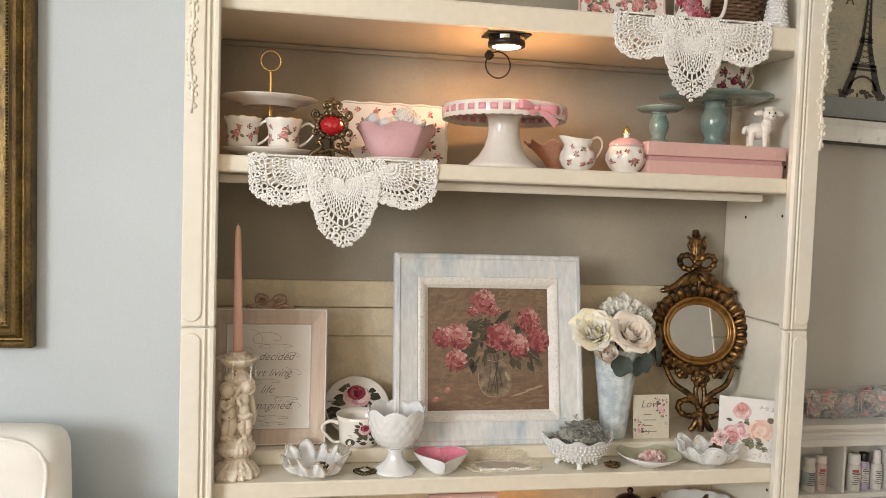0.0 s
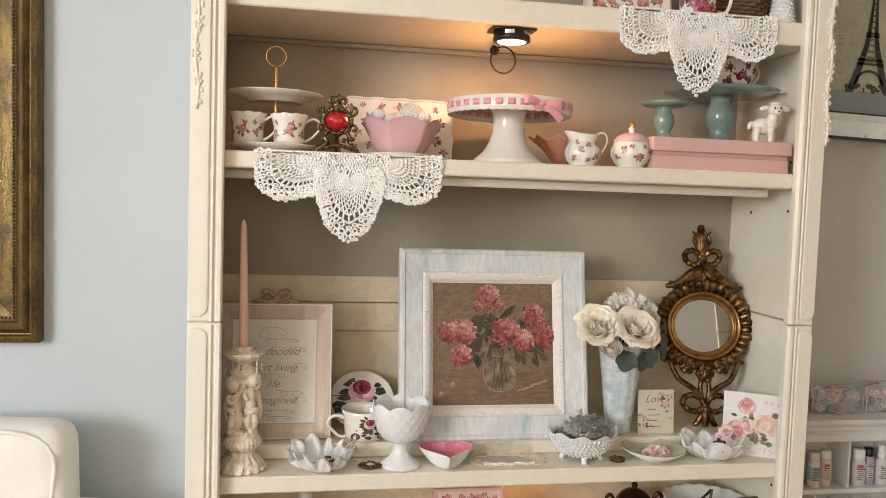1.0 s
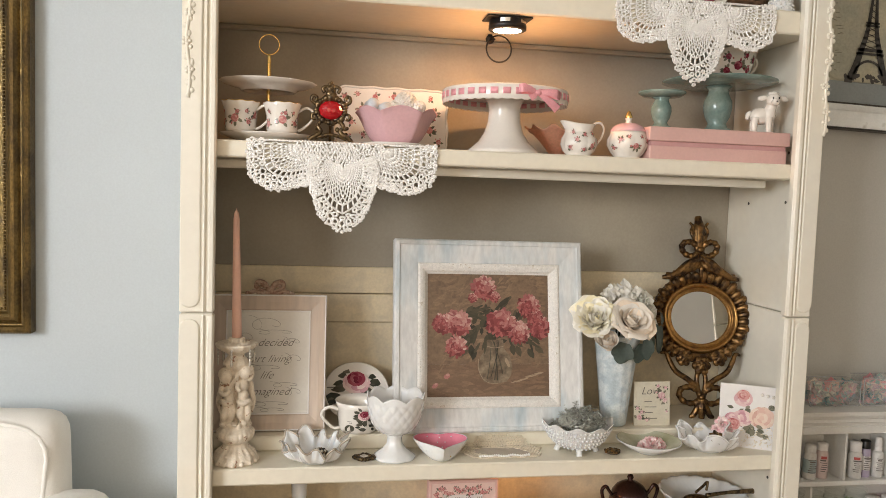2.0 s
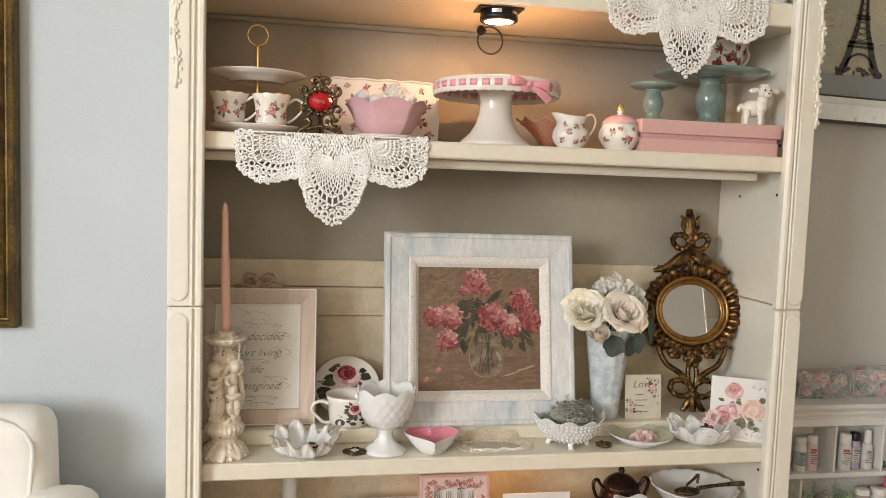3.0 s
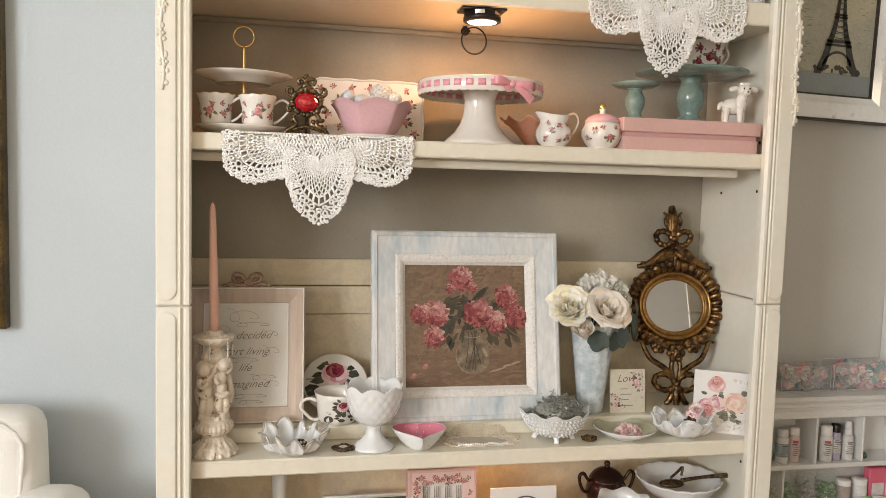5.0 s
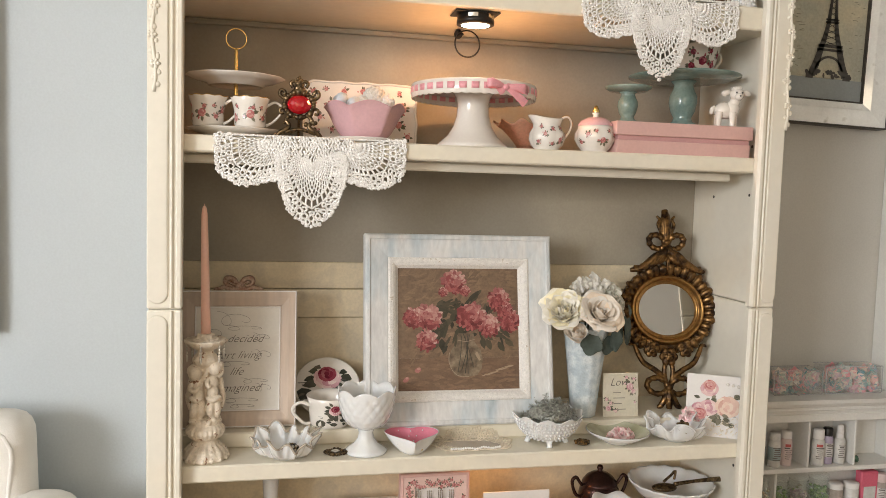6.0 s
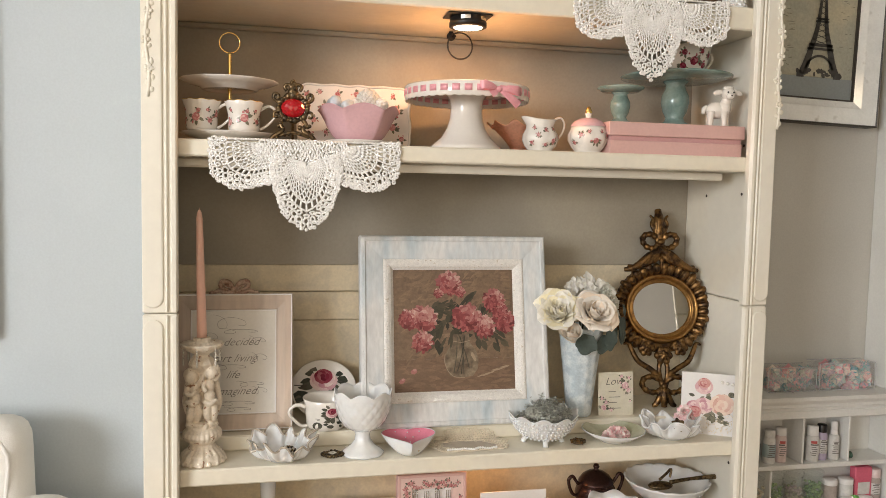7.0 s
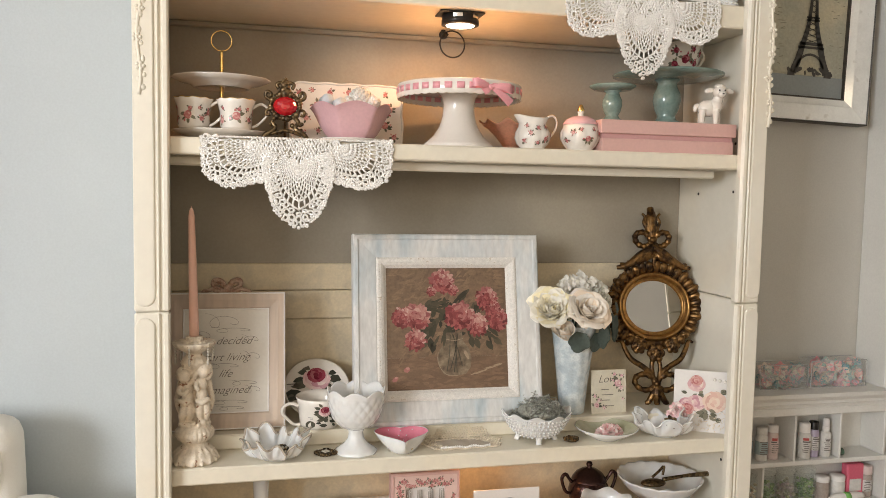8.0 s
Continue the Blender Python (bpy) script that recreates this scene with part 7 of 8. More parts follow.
part("window_border", sweep_frame(Geo(), 0.136, 0.196, [(0, 0.0122), (0.024, 0.0122), (0.025, 0.004), (0.025, 0.0)], z0=0.007), FP, fb)
part("satin_tray", box(Geo(), (-0.066, -0.003, 0.010), (0.066, 0.010, 0.200), 0.001), SATIN, fb, "white satin lining")
for k in range(4):
    x = -0.036 + 0.024 * k
    g = Geo()
    tube(g, [(x, -0.006, 0.030), (x, -0.007, 0.10), (x, -0.006, 0.135), (x, -0.007, 0.142)], [0.0035, 0.0018, 0.0016, 0.004], 7)
    for s in (-1, 0, 1):
        tube(g, [(x, -0.007, 0.141), (x + s * 0.0042, -0.008, 0.148), (x + s * 0.0042, -0.0075, 0.172)], [0.0018, 0.0013, 0.0008], 5)
    part("fork", g, SILVER, fb, "silver dessert fork")
g = Geo()
for k in range(22):
    t = k / 21
    rose_print(g, flat_place(-0.0125), -0.056 + 0.112 * t, 0.186 + rnd(-0.006, 0.008), rnd(0.0025, 0.005), 3)
    rose_print(g, flat_place(-0.0125), random.choice((-0.058, 0.058)) + rnd(-0.005, 0.005), 0.02 + 0.16 * t, rnd(0.0025, 0.005), 3)
part("rose_print", g, [PRINT, LEAFPRINT], fb)

oc = printed_card((0.115, 0.125, Z4), 0.152, 0.156, 0, -5, "oval_picture_card", "cream card with a dark oval ring and coloured shapes")
ovl = [(0.004 + 0.050 * math.cos(6.283 * k / 48), -0.0018, 0.080 + 0.055 * math.sin(6.283 * k / 48)) for k in range(48)]
part("oval_ring", tube(Geo(), ovl, 0.0018, 6, closed=True), SLATE, oc)
BLUEP = material("blue_print", (0.10, 0.10, 0.28), 0.6, bump=0)
YEL = material("yellow_print", (0.66, 0.45, 0.16), 0.6, bump=0)
REDP = material("red_print", (0.5, 0.05, 0.06), 0.6, bump=0)
g = Geo()
OP = flat_place(-0.0013)
blob(g, OP, -0.012, 0.100, 0.010, 0.012, 0.2, 0.0002, 0, 10)
blob(g, OP, 0.016, 0.102, 0.014, 0.005, 0.25, 0.0002, 1, 10)
blob(g, OP, 0.016, 0.108, 0.007, 0.006, 0, 0.0003, 1, 10)
blob(g, OP, 0.002, 0.120, 0.004, 0.004, 0, 0.0002, 2, 8)
blob(g, OP, -0.013, 0.076, 0.012, 0.014, 0, 0.0002, 2, 10)
blob(g, OP, 0.018, 0.078, 0.013, 0.014, 0, 0.0002, 0, 10)
part("coloured_shapes", g, [BLUEP, YEL, REDP], oc)

tb = thing("copper_sugar_pot", "dark copper lustre lidded pot with two scrolled handles", "pot", (0.318, 0.150, Z4))
part("body", lathe(Geo(), [(0.0, 0.0), (0.034, 0.0), (0.036, 0.006), (0.026, 0.014), (0.034, 0.034), (0.052, 0.066), (0.056, 0.090), (0.052, 0.112), (0.046, 0.124), (0.048, 0.128)], 40), COPPER, tb)
ld = part("lid", lathe(Geo(), [(0.048, 0.128), (0.046, 0.134), (0.036, 0.150), (0.022, 0.161), (0.010, 0.165), (0.006, 0.170), (0.009, 0.178), (0.006, 0.186), (0.0, 0.188)], 40), COPPER, tb)
for s in (-1, 1):
    part("handle", tube(Geo(), [(s * 0.050, 0, 0.084), (s * 0.066, 0, 0.092), (s * 0.076, 0, 0.118), (s * 0.078, 0, 0.140), (s * 0.068, 0, 0.150), (s * 0.060, 0, 0.138), (s * 0.050, 0, 0.122)], [0.005, 0.0048, 0.0045, 0.005, 0.0055, 0.0045, 0.005], 8), COPPER, tb)

wb = thing("rose_box", "white lidded keepsake box with printed roses", "box")
part("body", box(Geo(), (0.236, 0.040, Z4), (0.500, 0.240, Z4 + 0.030), 0.002), CARD, wb)
part("lid", box(Geo(), (0.234, 0.038, Z4 + 0.0305), (0.502, 0.242, Z4 + 0.050), 0.002), CARD, wb)
g = Geo()
for k in range(24):
    u, v = rnd(0.245, 0.49), rnd(0.045, 0.23)
    rose_print(g, lambda a, b, h: (a, b, Z4 + 0.0502 + h), u, v, rnd(0.008, 0.014), 5)
part("rose_print", g, [PRINT, LEAFPRINT], wb)
for ob in (tb,):
    ob.matrix_world = pose(0.333, 0.190, Z4 + 0.0515)
    ob.scale = (0.86, 0.86, 0.72)
WC = [(0.0, 0.003), (0.034, 0.0), (0.037, 0.003), (0.044, 0.020), (0.047, 0.05), (0.0505, 0.086), (0.056, 0.102), (0.0545, 0.103), (0.048, 0.086), (0.042, 0.02), (0.0, 0.008)]
wc = thing("milk_glass_cup", "white milk glass cup with a painted pink rose", "cup", (0.315, 0.058, Z4 + 0.0515))
wc.scale = (1, 1, 0.98)
part("bowl", lathe(Geo(), WC, 72, mod=lambda a, r, z, i: (r * (1 + (0.03 * math.cos(6 * a) if z > 0.09 else 0)), z + (0.004 * math.cos(6 * a) if z > 0.09 else 0))), MILK, wc)
g = Geo()
rose_print(g, round_place(WC[2:7], -1.45), 0, 0.052, 0.014, 6)
part("rose_print", g, [PRINT, LEAFPRINT], wc)

pb = thing("pedestal_bowl", "white scalloped milk glass pedestal bowl", "bowl", (0.484, 0.135, Z4 + 0.051))
pb.scale = (1.06, 1.06, 0.88)
PB = fine_profile([(0.020, 0.062), (0.030, 0.066), (0.055, 0.078), (0.074, 0.098), (0.090, 0.124), (0.0895, 0.1265), (0.085, 0.124), (0.068, 0.098), (0.045, 0.080), (0.0, 0.072)], 0.006)
part("bowl", lathe(Geo(), PB, 120, mod=lambda a, r, z, i: (r * (1 + (0.022 * abs(math.sin(9 * a)) * (r > 0.078))), z + 0.003 * abs(math.sin(9 * a)) * (r > 0.078))), MILK, pb)
part("foot", lathe(Geo(), [(0.0, 0.001), (0.046, 0.0), (0.047, 0.004), (0.026, 0.016), (0.017, 0.034), (0.016, 0.052), (0.022, 0.064)], 40), MILK, pb)
sp = thing("serving_spoon", "tarnished silver serving spoon across the pedestal bowl", "spoon", (0.486, 0.135, Z4 + 0.037))
part("handle", tube(Geo(), [(-0.010, -0.03, 0.128), (0.040, -0.028, 0.132), (0.100, -0.024, 0.132), (0.138, -0.022, 0.130)], [0.005, 0.004, 0.006, 0.008], 8), BRONZE, sp)
part("spoon_bowl", ball(Geo(), (-0.034, -0.030, 0.122), (0.030, 0.019, 0.008), 16, 8), BRONZE, sp)
single("dark_key", tube(Geo(), [(-0.02, 0.0, 0.128), (0.0, 0.005, 0.140), (0.012, 0.006, 0.150), (0.006, 0.0, 0.132)], 0.003, 6), BRONZE, "small dark bronze charm in the pedestal bowl", "charm", (0.480, 0.125, Z4 + 0.036))

GREENRIM = material("green_band_glaze", (0.06, 0.13, 0.085), 0.2, vary=0.1, bump=0, coat=0.4)
gm = thing("green_rim_mug", "small white china mug with a green and gold rim", "mug", (0.522, 0.020, Z4 + 0.0))
gm.scale = (0.98, 0.98, 1.14)
GM = [(0.0, 0.002), (0.028, 0.0), (0.030, 0.003), (0.031, 0.05), (0.034, 0.094)]
part("body", lathe(Geo(), GM + [(0.0345, 0.116), (0.033, 0.117), (0.030, 0.09), (0.028, 0.01), (0.0, 0.006)], 40), CHINA, gm)
part("green_band", lathe(Geo(), [(0.0342, 0.100), (0.0349, 0.101), (0.0352, 0.1155), (0.0342, 0.1178)], 40), GREENRIM, gm)
part("gold_band", lathe(Geo(), [(0.0343, 0.0975), (0.0350, 0.0985), (0.0348, 0.1)], 40), GOLD, gm)
part("handle", tube(Geo(), [(0.033, -0.004, 0.088), (0.048, -0.006, 0.094), (0.053, -0.006, 0.075), (0.046, -0.006, 0.050), (0.031, -0.004, 0.044)], 0.0032, 8), GOLD, gm)

# ---- wall unit beside the bookcase ----
hutch = thing("cubby_shelf", "white painted cubby shelf unit with a moulded cornice", "shelf unit")
HY = 0.215


def board(name, a, b, c=0.0015):
    return part(name, box(Geo(), a, b, c), WHITE, hutch)


board("back", (0.68, 0.300, 0.30), (1.45, 0.3085, 0.94), 0.0005)
for z0, z1 in ((0.9205, 0.940), (0.7905, 0.8025), (0.668, 0.680), (0.54, 0.552), (0.30, 0.32)):
    board("shelf", (0.68, HY, z0), (1.45, 0.2995, z1))
for x in (0.68, 0.770, 0.902, 1.036, 1.170, 1.304, 1.438):
    board("divider", (x, HY + 0.002, 0.803), (x + 0.006, 0.2995, 0.9200))
for x in (0.68, 0.815, 1.18, 1.438):
    board("divider", (x, HY + 0.002, 0.6805), (x + 0.006, 0.2995, 0.7900))
cor = [(0.0, 0.940), (0.008, 0.940), (0.010, 0.948), (0.020, 0.952), (0.020, 0.960), (0.030, 0.964), (0.034, 0.972), (0.044, 0.975), (0.046, 0.985), (0.0, 0.985)]
n = len(cor)
v = [(x, 0.2995 if i in (0, n - 1) else HY + 0.012 - d, z) for x in (0.66, 1.47) for i, (d, z) in enumerate(cor)]
f = [(i, (i + 1) % n, n + (i + 1) % n, n + i) for i in range(n)] + [tuple(range(n))[::-1], tuple(range(n, 2 * n))]
part("cornice", Geo().add(v, f, 0, None, True), WHITE, hutch)
slab("trim", (1.148, 0.200, 0.985), (1.235, 0.3095, 2.1), WHITE, "white painted upright trim board above the cubby shelf", "trim", 0.003)

PLAST = material("clear_plastic", (0.80, 0.82, 0.82), 0.12, vary=0.02, bump=0, alpha=0.14)
PLASTEDGE = material("plastic_edge", (0.8, 0.82, 0.82), 0.1, vary=0, bump=0, alpha=0.4)
POSY = material("pastel_blossoms", (0.6, 0.5, 0.5), 0.7, bump=0.05, island=[(0.16, 0.42, 0.40), (0.66, 0.28, 0.30), (0.70, 0.56, 0.46), (0.22, 0.38, 0.33), (0.62, 0.36, 0.40), (0.05, 0.26, 0.30), (0.70, 0.62, 0.54)])


def posy_pack(x0, x1, z1, label):
    p = thing("blossom_pack", label, "craft pack", (x0, 0.232, 0.9855), group="packs of paper blossoms")
    w, h, d = x1 - x0, z1 - 0.9855, 0.055
    g = Geo()
    for k in range(80):
        c = (rnd(0.014, w - 0.014), rnd(0.010, 0.03), rnd(0.010, h - 0.012))
        r = rnd(0.015, 0.026)
        q = Vector((rnd(-0.5, 0.5), -1, rnd(-0.3, 0.8))).to_track_quat("Z", "Y").to_matrix().to_4x4()
        for j in range(6):
            petal(g, Matrix.Translation(c) @ q @ pose(0, 0, 0, 20, 0, 60 * j), r, r * 0.9, 0.3, 0.2, nu=2, nv=3)
    part("blossoms", g, POSY, p, "teal, pink and cream paper blossoms")
    sh = part("clear_box", box(Geo(), (0, 0, 0), (w, d, h), 0.006), PLAST, p, "clear plastic box")
    sh.visible_shadow = False
    g = Geo()
    for z in (0.001, h - 0.001):
        tube(g, [(0.002, 0.001, z), (w - 0.002, 0.001, z)], 0.0012, 5)
        tube(g, [(0.002, d - 0.001, z), (w - 0.002, d - 0.001, z)], 0.0012, 5)
    for x in (0.001, w - 0.001):
        tube(g, [(x, 0.001, 0.002), (x, 0.001, h - 0.002)], 0.0012, 5)
    part("box_edge", g, PLASTEDGE, p, "shiny folded plastic edge")
    return p


posy_pack(0.806, 0.946, 1.048, "clear pack of pastel paper blossoms on the cornice")
posy_pack(0.953, 1.120, 1.056, "larger clear pack of pastel paper blossoms on the cornice")


def bottle(x, z, r, h, cap_r, cap_h, body, cap, band, label, y=0.245, name="craft_bottle", patch_mat=None):
    b = thing(name, label, "bottle", (x, y, z), group="craft bottles in the cubbies")
    part("body", lathe(Geo(), [(0.0, 0.0), (r * 0.94, 0.0), (r, 0.003), (r, h * 0.9), (r * 0.85, h * 0.97), (cap_r * 0.9, h), (0.0, h)], 28), body, b)
    part("cap", lathe(Geo(), [(cap_r, h), (cap_r, h + cap_h * 0.9), (cap_r * 0.9, h + cap_h), (0.0, h + cap_h)], 24), cap, b)
    if band:
        part("label_band", lathe(Geo(), [(r + 0.0001, h * 0.25), (r + 0.0006, h * 0.26), (r + 0.0006, h * 0.74), (r + 0.0001, h * 0.75)], 28), band, b)
        for k in range(7):
            z0, a0, wide = h * (0.27 + 0.075 * k), -2.45 + rnd(0, 0.3), random.choice((5, 6, 8))
            red = patch_mat and k == 6
            v = [((r + 0.0011) * math.cos(a0 + 0.18 * i), (r + 0.0011) * math.sin(a0 + 0.18 * i), z) for z in (z0, z0 + h * (0.10 if red else 0.05 if k == 5 else 0.026)) for i in range(6 if red else wide)]
            m = len(v) // 2
            part("print_bar", Geo().add(v, [(i, i + 1, m + i + 1, m + i) for i in range(m - 1)]), patch_mat if red else PENINK, b)
    return b


TEALBOT = material("teal_bottle", (0.34, 0.42, 0.43), 0.3, vary=0.1, bump=0)
GREYBOT = material("pale_grey_label", (0.64, 0.63, 0.60), 0.5, vary=0.1, bump=0, scale=60)
PINKBOT = material("dull_pink_bottle", (0.66, 0.54, 0.52), 0.4, vary=0.08, bump=0)
REDB = material("red_label", (0.52, 0.10, 0.09), 0.5, vary=0.1, bump=0)
LILAC = material("lilac_bottle", (0.42, 0.36, 0.48), 0.35, vary=0.08, bump=0)
BROWNLAB = material("brown_label", (0.40, 0.34, 0.30), 0.6, vary=0.15, bump=0, scale=80)
ZS = 0.8028
bottle(0.800, ZS, 0.012, 0.062, 0.010, 0.02, GREYBOT, BLACK, TEALBOT, "small dark-capped craft bottle", 0.262)
bottle(0.824, ZS, 0.015, 0.068, 0.0135, 0.018, GREYBOT, GREYBOT, TEALBOT, "craft bottle with a teal label", 0.240)
bottle(0.860, ZS, 0.0145, 0.070, 0.013, 0.018, PINKBOT, CARD, PINKBOT, "pale pink craft bottle with a red patch", 0.245, patch_mat=REDB)
bottle(0.947, ZS, 0.016, 0.068, 0.014, 0.024, GREYBOT, CARD, GREYBOT, "white-capped craft bottle with a printed label", 0.238, patch_mat=REDB)
bottle(0.980, ZS, 0.0135, 0.072, 0.012, 0.02, LILAC, BLACK, GREYBOT, "lilac craft bottle with a black cap", 0.245)
sb = bottle(1.012, ZS, 0.0135, 0.066, 0.009, 0.012, GREYBOT, CARD, GREYBOT, "white spray bottle with a striped label", 0.240, "spray_bottle")
part("nozzle", lathe(Geo(), [(0.008, 0.078), (0.009, 0.082), (0.0075, 0.098), (0.005, 0.1), (0.0, 0.1)], 16), CARD, sb)
single("dark_stone", ball(Geo(), (0, 0, 0.008), (0.011, 0.010, 0.009), 10, 7, mod=lambda a, b: 1 + 0.1 * math.sin(3 * a + 2 * b)), GREENRIM, "small dark green stone in a cubby", "stone", (1.062, 0.242, ZS))

JAR = material("clear_jar_glass", (0.62, 0.72, 0.66), 0.05, vary=0.0, bump=0, alpha=0.10)


def candy_jar(x, colours, label):
    j = thing("button_jar", label, "jar", (x, 0.248, 0.6803), group="glass jars in the cubbies")
    m = material("jar_pieces", colours[0], 0.45, bump=0, island=colours)
    g = Geo()
    for k in range(80):
        a, q = rnd(0, 6.28), 0.022 * math.sqrt(rnd(0, 1))
        ball(g, (q * math.cos(a), q * math.sin(a), rnd(0.006, 0.060)), (rnd(0.004, 0.006), rnd(0.004, 0.006), rnd(0.003, 0.005)), 6, 4)
    part("pieces", g, m, j)
    s = part("glass", lathe(Geo(), [(0.0, 0.0), (0.026, 0.0), (0.028, 0.004), (0.028, 0.068), (0.024, 0.079), (0.0245, 0.084), (0.023, 0.084), (0.0225, 0.077), (0.0265, 0.066), (0.0265, 0.004), (0.0, 0.002)], 32), JAR, j, "clear glass")
    s.visible_shadow = False
    part("lid", lathe(Geo(), [(0.026, 0.084), (0.0265, 0.092), (0.025, 0.094), (0.0, 0.094)], 28), JAR, j, "clear lid").visible_shadow = False


GRN = [(0.05, 0.12, 0.02), (0.14, 0.26, 0.05), (0.30, 0.40, 0.16), (0.10, 0.2, 0.06)]
candy_jar(0.792, [(0.5, 0.2, 0.16), (0.42, 0.4, 0.25), (0.6, 0.5, 0.4)], "clear glass jar of mixed buttons")
candy_jar(0.848, GRN, "clear glass jar of bright green pieces")
candy_jar(0.906, [(0.30, 0.20, 0.24), (0.42, 0.32, 0.34), (0.25, 0.30, 0.14), (0.5, 0.42, 0.40)], "clear glass jar of mauve and green pieces")
candy_jar(0.964, GRN, "clear glass jar of light green pieces")
for x, m in ((1.020, BROWNLAB), (1.068, GREYBOT)):
    bottle(x, 0.6803, 0.019, 0.050, 0.019, 0.014, m, CARD, None, "small squat jar with a white lid", 0.255, "squat_jar")
pbx = thing("pink_packet", "bright pink packet with a pale label", "packet", (1.120, 0.262, 0.6803))
HOT = material("hot_pink_card", (0.66, 0.13, 0.20), 0.5, vary=0.08, bump=0)
part("pack", box(Geo(), (-0.026, -0.012, 0), (0.026, 0.012, 0.09), 0.003), HOT, pbx)
part("label_patch", box(Geo(), (-0.018, -0.0135, 0.018), (0.018, -0.0122, 0.05), 0.0004), GREYBOT, pbx)
bottle(1.160, 0.6803, 0.016, 0.06, 0.016, 0.022, BROWNLAB, PINKBOT, GREYBOT, "brown bottle with a pale label", 0.26)
tu = thing("glue_tube", "white glue tube with a green label, lying down", "tube", (1.075, 0.232, 0.692), 6)
part("body", tube(Geo(), [(-0.055, 0, 0.004), (-0.048, 0, 0.002), (-0.030, 0, 0.001), (0.03, 0, 0), (0.06, 0, -0.003)], [0.002, 0.004, 0.011, 0.011, 0.007], 14), CARD, tu)
part("label_patch", tube(Geo(), [(-0.006, 0, 0.0007), (0.012, 0, 0.0004)], 0.0114, 14), material("green_label", (0.2, 0.5, 0.12), 0.5, bump=0), tu)

# tower picture in a mirrored frame
tw = thing("tower_picture", "vintage print of an iron lattice tower in a mirrored frame", "picture", (0.800, 0.262, 1.674))
tw.matrix_world = pose(0.875, 0.268, 1.665, 0, 1.6, 0)
TW, TH = 0.46, 0.84
OLDEDGE = material("dark_bronze_edge", (0.055, 0.048, 0.04), 0.5, vary=0.3, scale=60, bump=0.1)
part("edge", sweep_frame(Geo(), TW, TH, [(0, -0.030), (0, 0.004), (0.002, 0.006), (0.004, 0.004)]), OLDEDGE, tw, "dark bronze edge")
# near-white and mostly non-metallic: the bright reflection is put into the base colour
OLDMIRROR = material("whitened_antique_mirror", (0.93, 0.94, 0.91), 0.10, 0.25, coat=1.0, vary=0.06, scale=30, bump=0.01, tint=(0.55, 0.53, 0.48), patch=(0.62, 0.8))
part("outer_mirror", sweep_frame(Geo(), TW - 0.008, TH - 0.008, [(0, 0.003), (0.040, -0.004), (0.042, -0.005)], z0=0.004), OLDMIRROR, tw, "bevelled mirror strips")
part("inner_mirror", sweep_frame(Geo(), TW - 0.092, TH - 0.092, [(0, -0.004), (0.016, -0.012), (0.020, -0.020)], z0=0.046), OLDMIRROR, tw, "sloping mirror strips")
part("slip", sweep_frame(Geo(), TW - 0.124, TH - 0.124, [(0, -0.014), (0.001, -0.011), (0.004, -0.011), (0.005, -0.022)], z0=0.062), OLDEDGE, tw)
OLDPAPER = material("aged_print_paper", (0.46, 0.46, 0.37), 0.6, vary=0.16, scale=9, bump=0.05, tint=(0.50, 0.46, 0.33), patch=(0.4, 0.65))
part("print", box(Geo(), (-TW / 2 + 0.05, 0.020, 0.05), (TW / 2 - 0.05, 0.028, TH - 0.05), 0.0005), OLDPAPER, tw, "aged greenish paper")
part("grey_band", box(Geo(), (-TW / 2 + 0.066, 0.0185, 0.066), (TW / 2 - 0.066, 0.0196, 0.118), 0.0003), material("grey_wash", (0.28, 0.31, 0.31), 0.6, vary=0.08), tw)
IRON = material("iron_print", (0.07, 0.067, 0.062), 0.6, vary=0.2, scale=40, bump=0)


def tower(g, cx, z0, s):
    """A lattice tower, its foot at (cx, z0), s metres high, drawn flat."""
    y = 0.0178

    def w(t):
        return s * float(np.interp(t, (0, 0.08, 0.18, 0.26, 0.35, 0.5, 0.7, 1), (0.150, 0.116, 0.085, 0.058, 0.039, 0.025, 0.014, 0.005)))

    def bar(x0, t0, x1, t1, r):
        a, b = Vector((cx + x0, y, z0 + s * t0)), Vector((cx + x1, y, z0 + s * t1))
        d = (b - a).normalized()
        q = Vector((-d.z, 0, d.x)) * r
        g.add([a - q, b - q, b + q, a + q], [(0, 1, 2, 3)])
    n = 26
    for k in range(n):
        t0, t1 = k / n, (k + 1) / n
        for sx in (-1, 1):
            lw = s * (0.040 * (1 - t0) ** 2 + 0.005)
            bar(sx * (w(t0) - lw * 0.5), t0, sx * (w(t1) - lw * 0.5), t1 + 0.004, lw * 0.62)
            if t0 > 0.16:
                bar(sx * w(t0), t0, -sx * w(t1), t1, s * 0.0022)
    for t, e in ((0.170, 0.008), (0.195, 0.010), (0.350, 0.007), (0.368, 0.006), (0.70, 0.004)):
        bar(-w(t) - s * 0.012, t, w(t) + s * 0.012, t, s * e)
    arc = [(w(0.02) * 0.74 * math.cos(math.pi * k / 14), 0.015 + 0.110 * math.sin(math.pi * k / 14)) for k in range(15)]
    for p, q in zip(arc, arc[1:]):
        bar(p[0], p[1], q[0], q[1], s * 0.008)
    for sx in (-1, 1):
        bar(sx * w(0) * 1.08 - s * 0.05 * sx, 0.0, sx * w(0) * 1.12, 0.0, s * 0.022)
    bar(0, 0.97, 0, 1.06, s * 0.004)


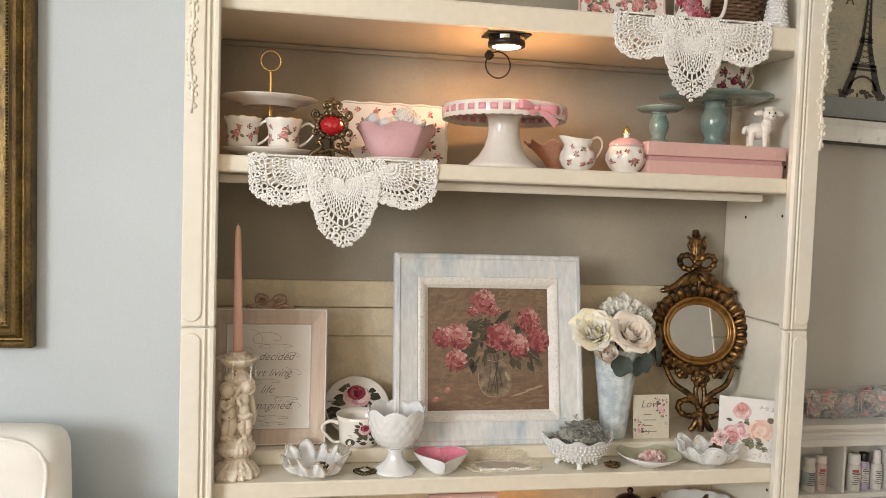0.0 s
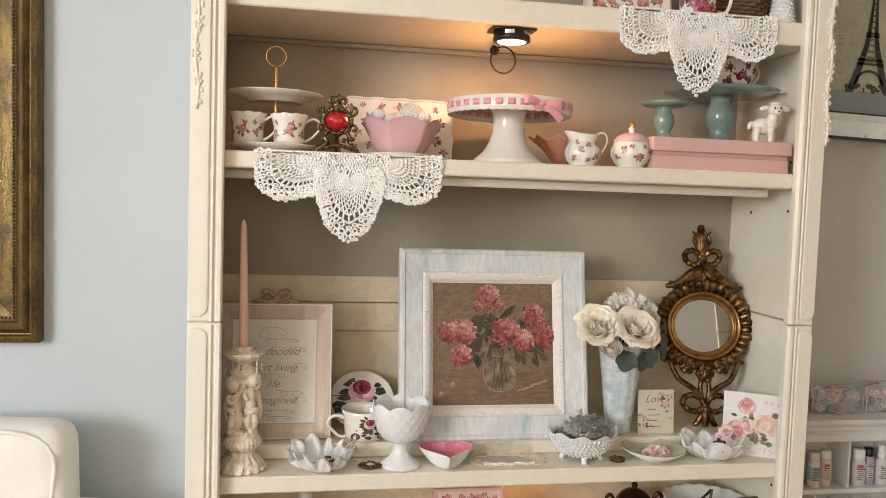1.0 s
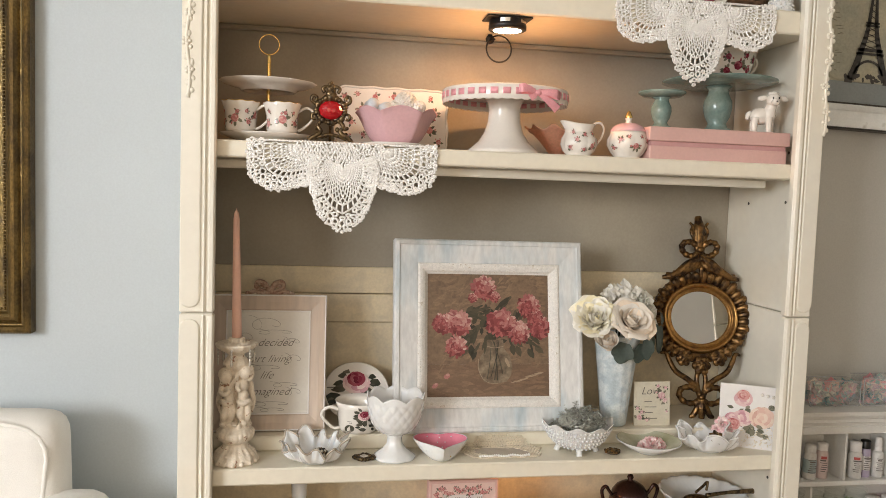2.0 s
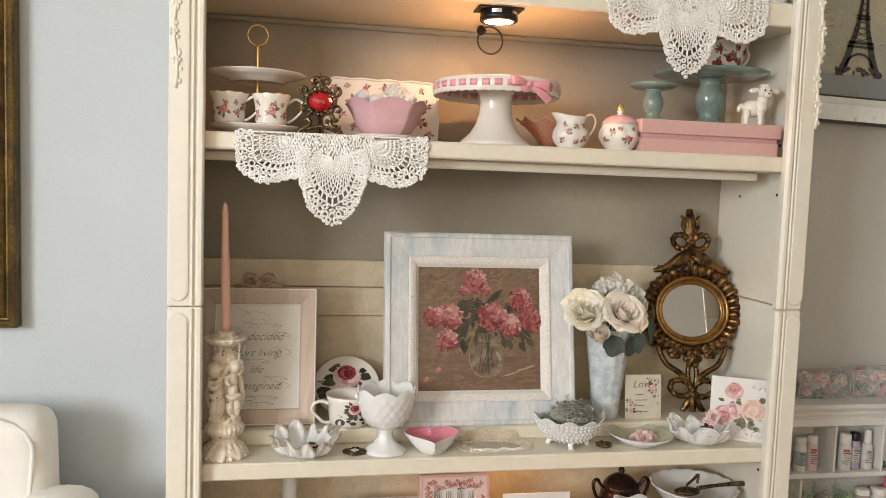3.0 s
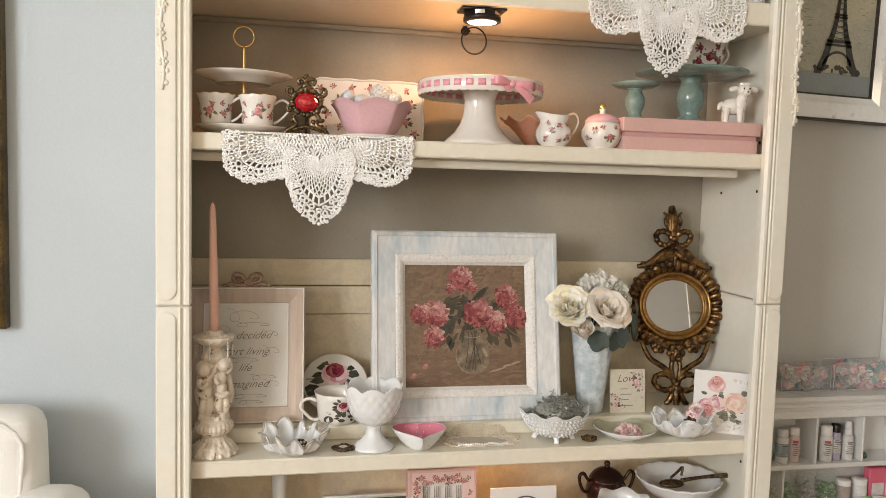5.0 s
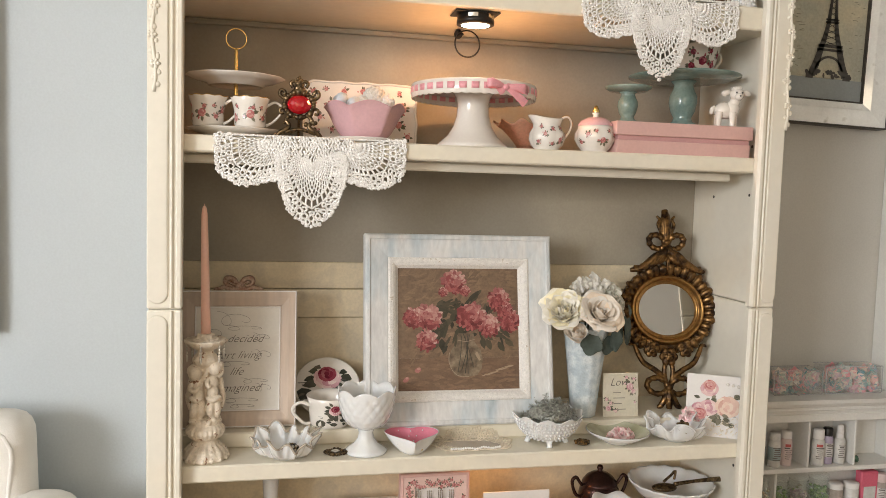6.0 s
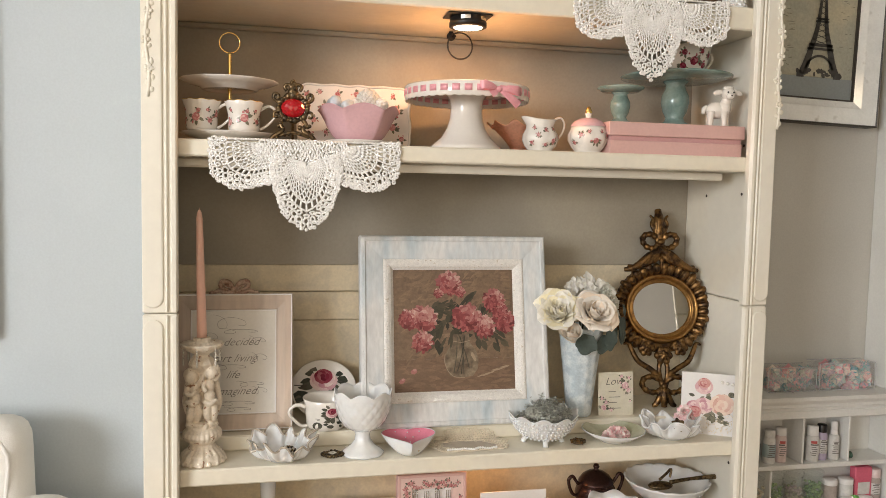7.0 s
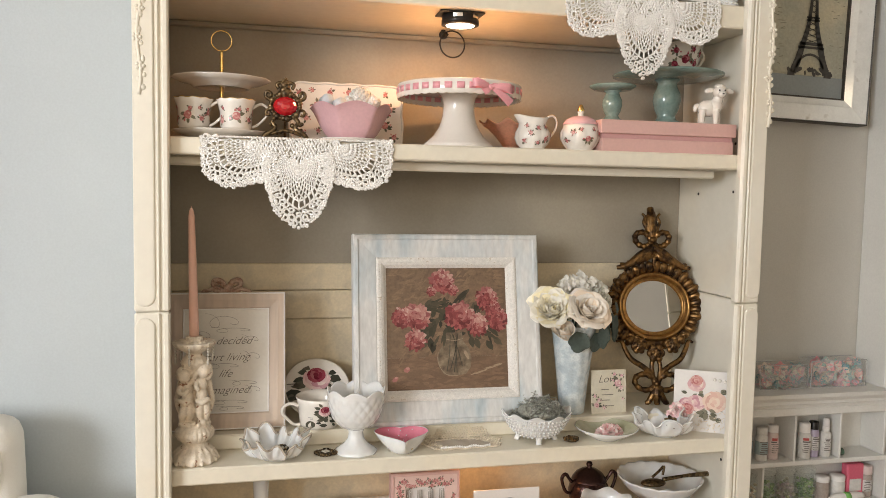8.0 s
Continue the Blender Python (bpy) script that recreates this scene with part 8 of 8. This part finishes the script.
g = Geo()
tower(g, 0.064, 0.124, 0.38)
for k in range(26):
    blob(g, lambda a, b, h: (a, 0.0176 - h, b), 0.064 + rnd(-0.065, 0.065), 0.122 + rnd(0.0, 0.014), rnd(0.004, 0.009), rnd(0.003, 0.006), rnd(0, 3), 0.00002 * k, 0, 7, 0.3)
part("tower_print", g, IRON, tw, "dark iron tower print")
g = Geo()
tower(g, 0.010, 0.345, 0.07)
part("tower_print", g, IRON, tw, "small tower vignette")
g = Geo()
for k in range(60):
    u, v = rnd(-0.09, -0.015), rnd(0.14, 0.40)
    blob(g, lambda a, b, h: (a, 0.0195 - h, b), u, v, rnd(0.004, 0.011), 0.0010, rnd(-0.4, 0.4), 0.0002, 0, 6, 0.2)
for k in range(30):
    u, v = rnd(0.10, 0.155), rnd(0.14, 0.45)
    blob(g, lambda a, b, h: (a, 0.0195 - h, b), u, v, rnd(0.003, 0.008), 0.0009, rnd(-0.4, 0.4), 0.0002, 0, 6, 0.2)
tagged(part("faded_script", g, material("faded_ink", (0.24, 0.23, 0.18), 0.7, bump=0), tw, "faded unreadable script"), kind="stuff")
part("tower_ground", prism(Geo(), [(-0.040, 0.124), (0.010, 0.120), (0.090, 0.119), (0.125, 0.125), (0.122, 0.134), (0.070, 0.136), (-0.010, 0.137), (-0.037, 0.132)][::-1], 0.0180, 0.0184), OLDPAPER, tw)

# ---- left of the bookcase ----
gf = thing("gold_picture_frame", "large antique bronze-gold picture frame on the wall", "picture frame", (-1.349, 0.292, 1.152))
OLDGOLD = material("rubbed_gold_leaf", (0.23, 0.15, 0.05), 0.38, 0.75, vary=0.5, scale=22, bump=0.3, grain=240, tint=(0.075, 0.05, 0.022), patch=(0.42, 0.62), stretch=(1, 1, 0.7))
part("moulding", sweep_frame(Geo(), 0.75, 1.00, [(0, -0.015), (0, 0.014), (0.003, 0.018), (0.009, 0.020), (0.014, 0.017), (0.017, 0.011), (0.020, 0.010), (0.024, 0.015), (0.030, 0.021), (0.036, 0.022), (0.042, 0.018), (0.046, 0.011), (0.050, 0.009), (0.075, 0.002), (0.090, -0.003), (0.094, -0.001), (0.100, -0.004), (0.100, -0.012)]), OLDGOLD, gf)
g = Geo()
for k, (x, z) in enumerate(rect_path(0.75 - 0.104, 1.0 - 0.104, 0.052, 0.0075)):
    ball(g, (x, -0.0095, z), 0.0032, 6, 4)
part("beading", g, OLDGOLD, gf)
part("canvas", box(Geo(), (-0.280, 0.002, 0.095), (0.280, 0.012, 0.905), 0.001), CANVAS, gf, "dark brown painted canvas")

SLIP = material("white_slipcover", (0.80, 0.775, 0.73), 0.85, vary=0.05, scale=7, bump=0.25, grain=500)
ch = thing("armchair", "white cotton slipcovered armchair with piped edges", "armchair", (-1.22, -0.08, 0.0))


def cushion(name, a, b, rad, label="", puff=0.01):
    """A soft upholstered block with rounded edges and a slight swell."""
    bm = bmesh.new()
    bmesh.ops.create_cube(bm, size=1.0)
    for vv in bm.verts:
        vv.co = Vector([(p + q) / 2 + (q - p) * c for p, q, c in zip(a, b, vv.co)])
    bmesh.ops.bevel(bm, geom=bm.edges[:] + bm.verts[:], offset=rad, segments=5, affect="EDGES", profile=0.6)
    bmesh.ops.subdivide_edges(bm, edges=[e for e in bm.edges if e.calc_length() > 0.12], cuts=4, use_grid_fill=True)
    for vv in bm.verts:
        k = noise.noise(vv.co * 7) * 0.006 + noise.noise(Vector((vv.co.x * 6, vv.co.y * 6, vv.co.z * 22))) * 0.003
        vv.co += vv.normal * (k + puff * 0.3)
    me = bpy.data.meshes.new(name)
    bm.to_mesh(me)
    bm.free()
    me.materials.append(SLIP)
    me.polygons.foreach_set("use_smooth", [True] * len(me.polygons))
    ob = new(name, me)
    ob.parent = ch
    return tagged(ob, label)


cushion("back", (-0.44, 0.18, 0.30), (0.350, 0.30, 1.020), 0.057)
cushion("arm", (0.33, -0.52, 0.10), (0.47, 0.10, 0.62), 0.045)
cushion("back_wing", (0.29, 0.10, 0.45), (0.446, 0.26, 0.866), 0.068)
cushion("arm", (-0.47, -0.52, 0.10), (-0.33, 0.10, 0.62), 0.045)
cushion("seat", (-0.33, -0.55, 0.10), (0.33, 0.06, 0.46), 0.05)
pipe = [(0.331 - 0.10 * (0.95 - z), 0.183, z) for z in np.linspace(0.45, 0.940, 12)] + [(0.328, 0.184, 0.962), (0.316, 0.186, 0.984), (0.296, 0.187, 0.999), (0.272, 0.187, 1.007)] + [(x, 0.187, 1.010 + 0.003 * math.sin(9 * x)) for x in np.linspace(0.245, -0.42, 14)]
part("piping", tube(Geo(), pipe, 0.0045, 6), SLIP, ch, "corded white piping")
for x in (-0.36, 0.36):
    for y in (-0.45, 0.2):
        part("leg", lathe(Geo(), [(0.0, 0.0), (0.018, 0.0), (0.026, 0.11), (0.0, 0.11)], 14, (x, y, 0)), WICKER, ch, "turned brown wooden leg")
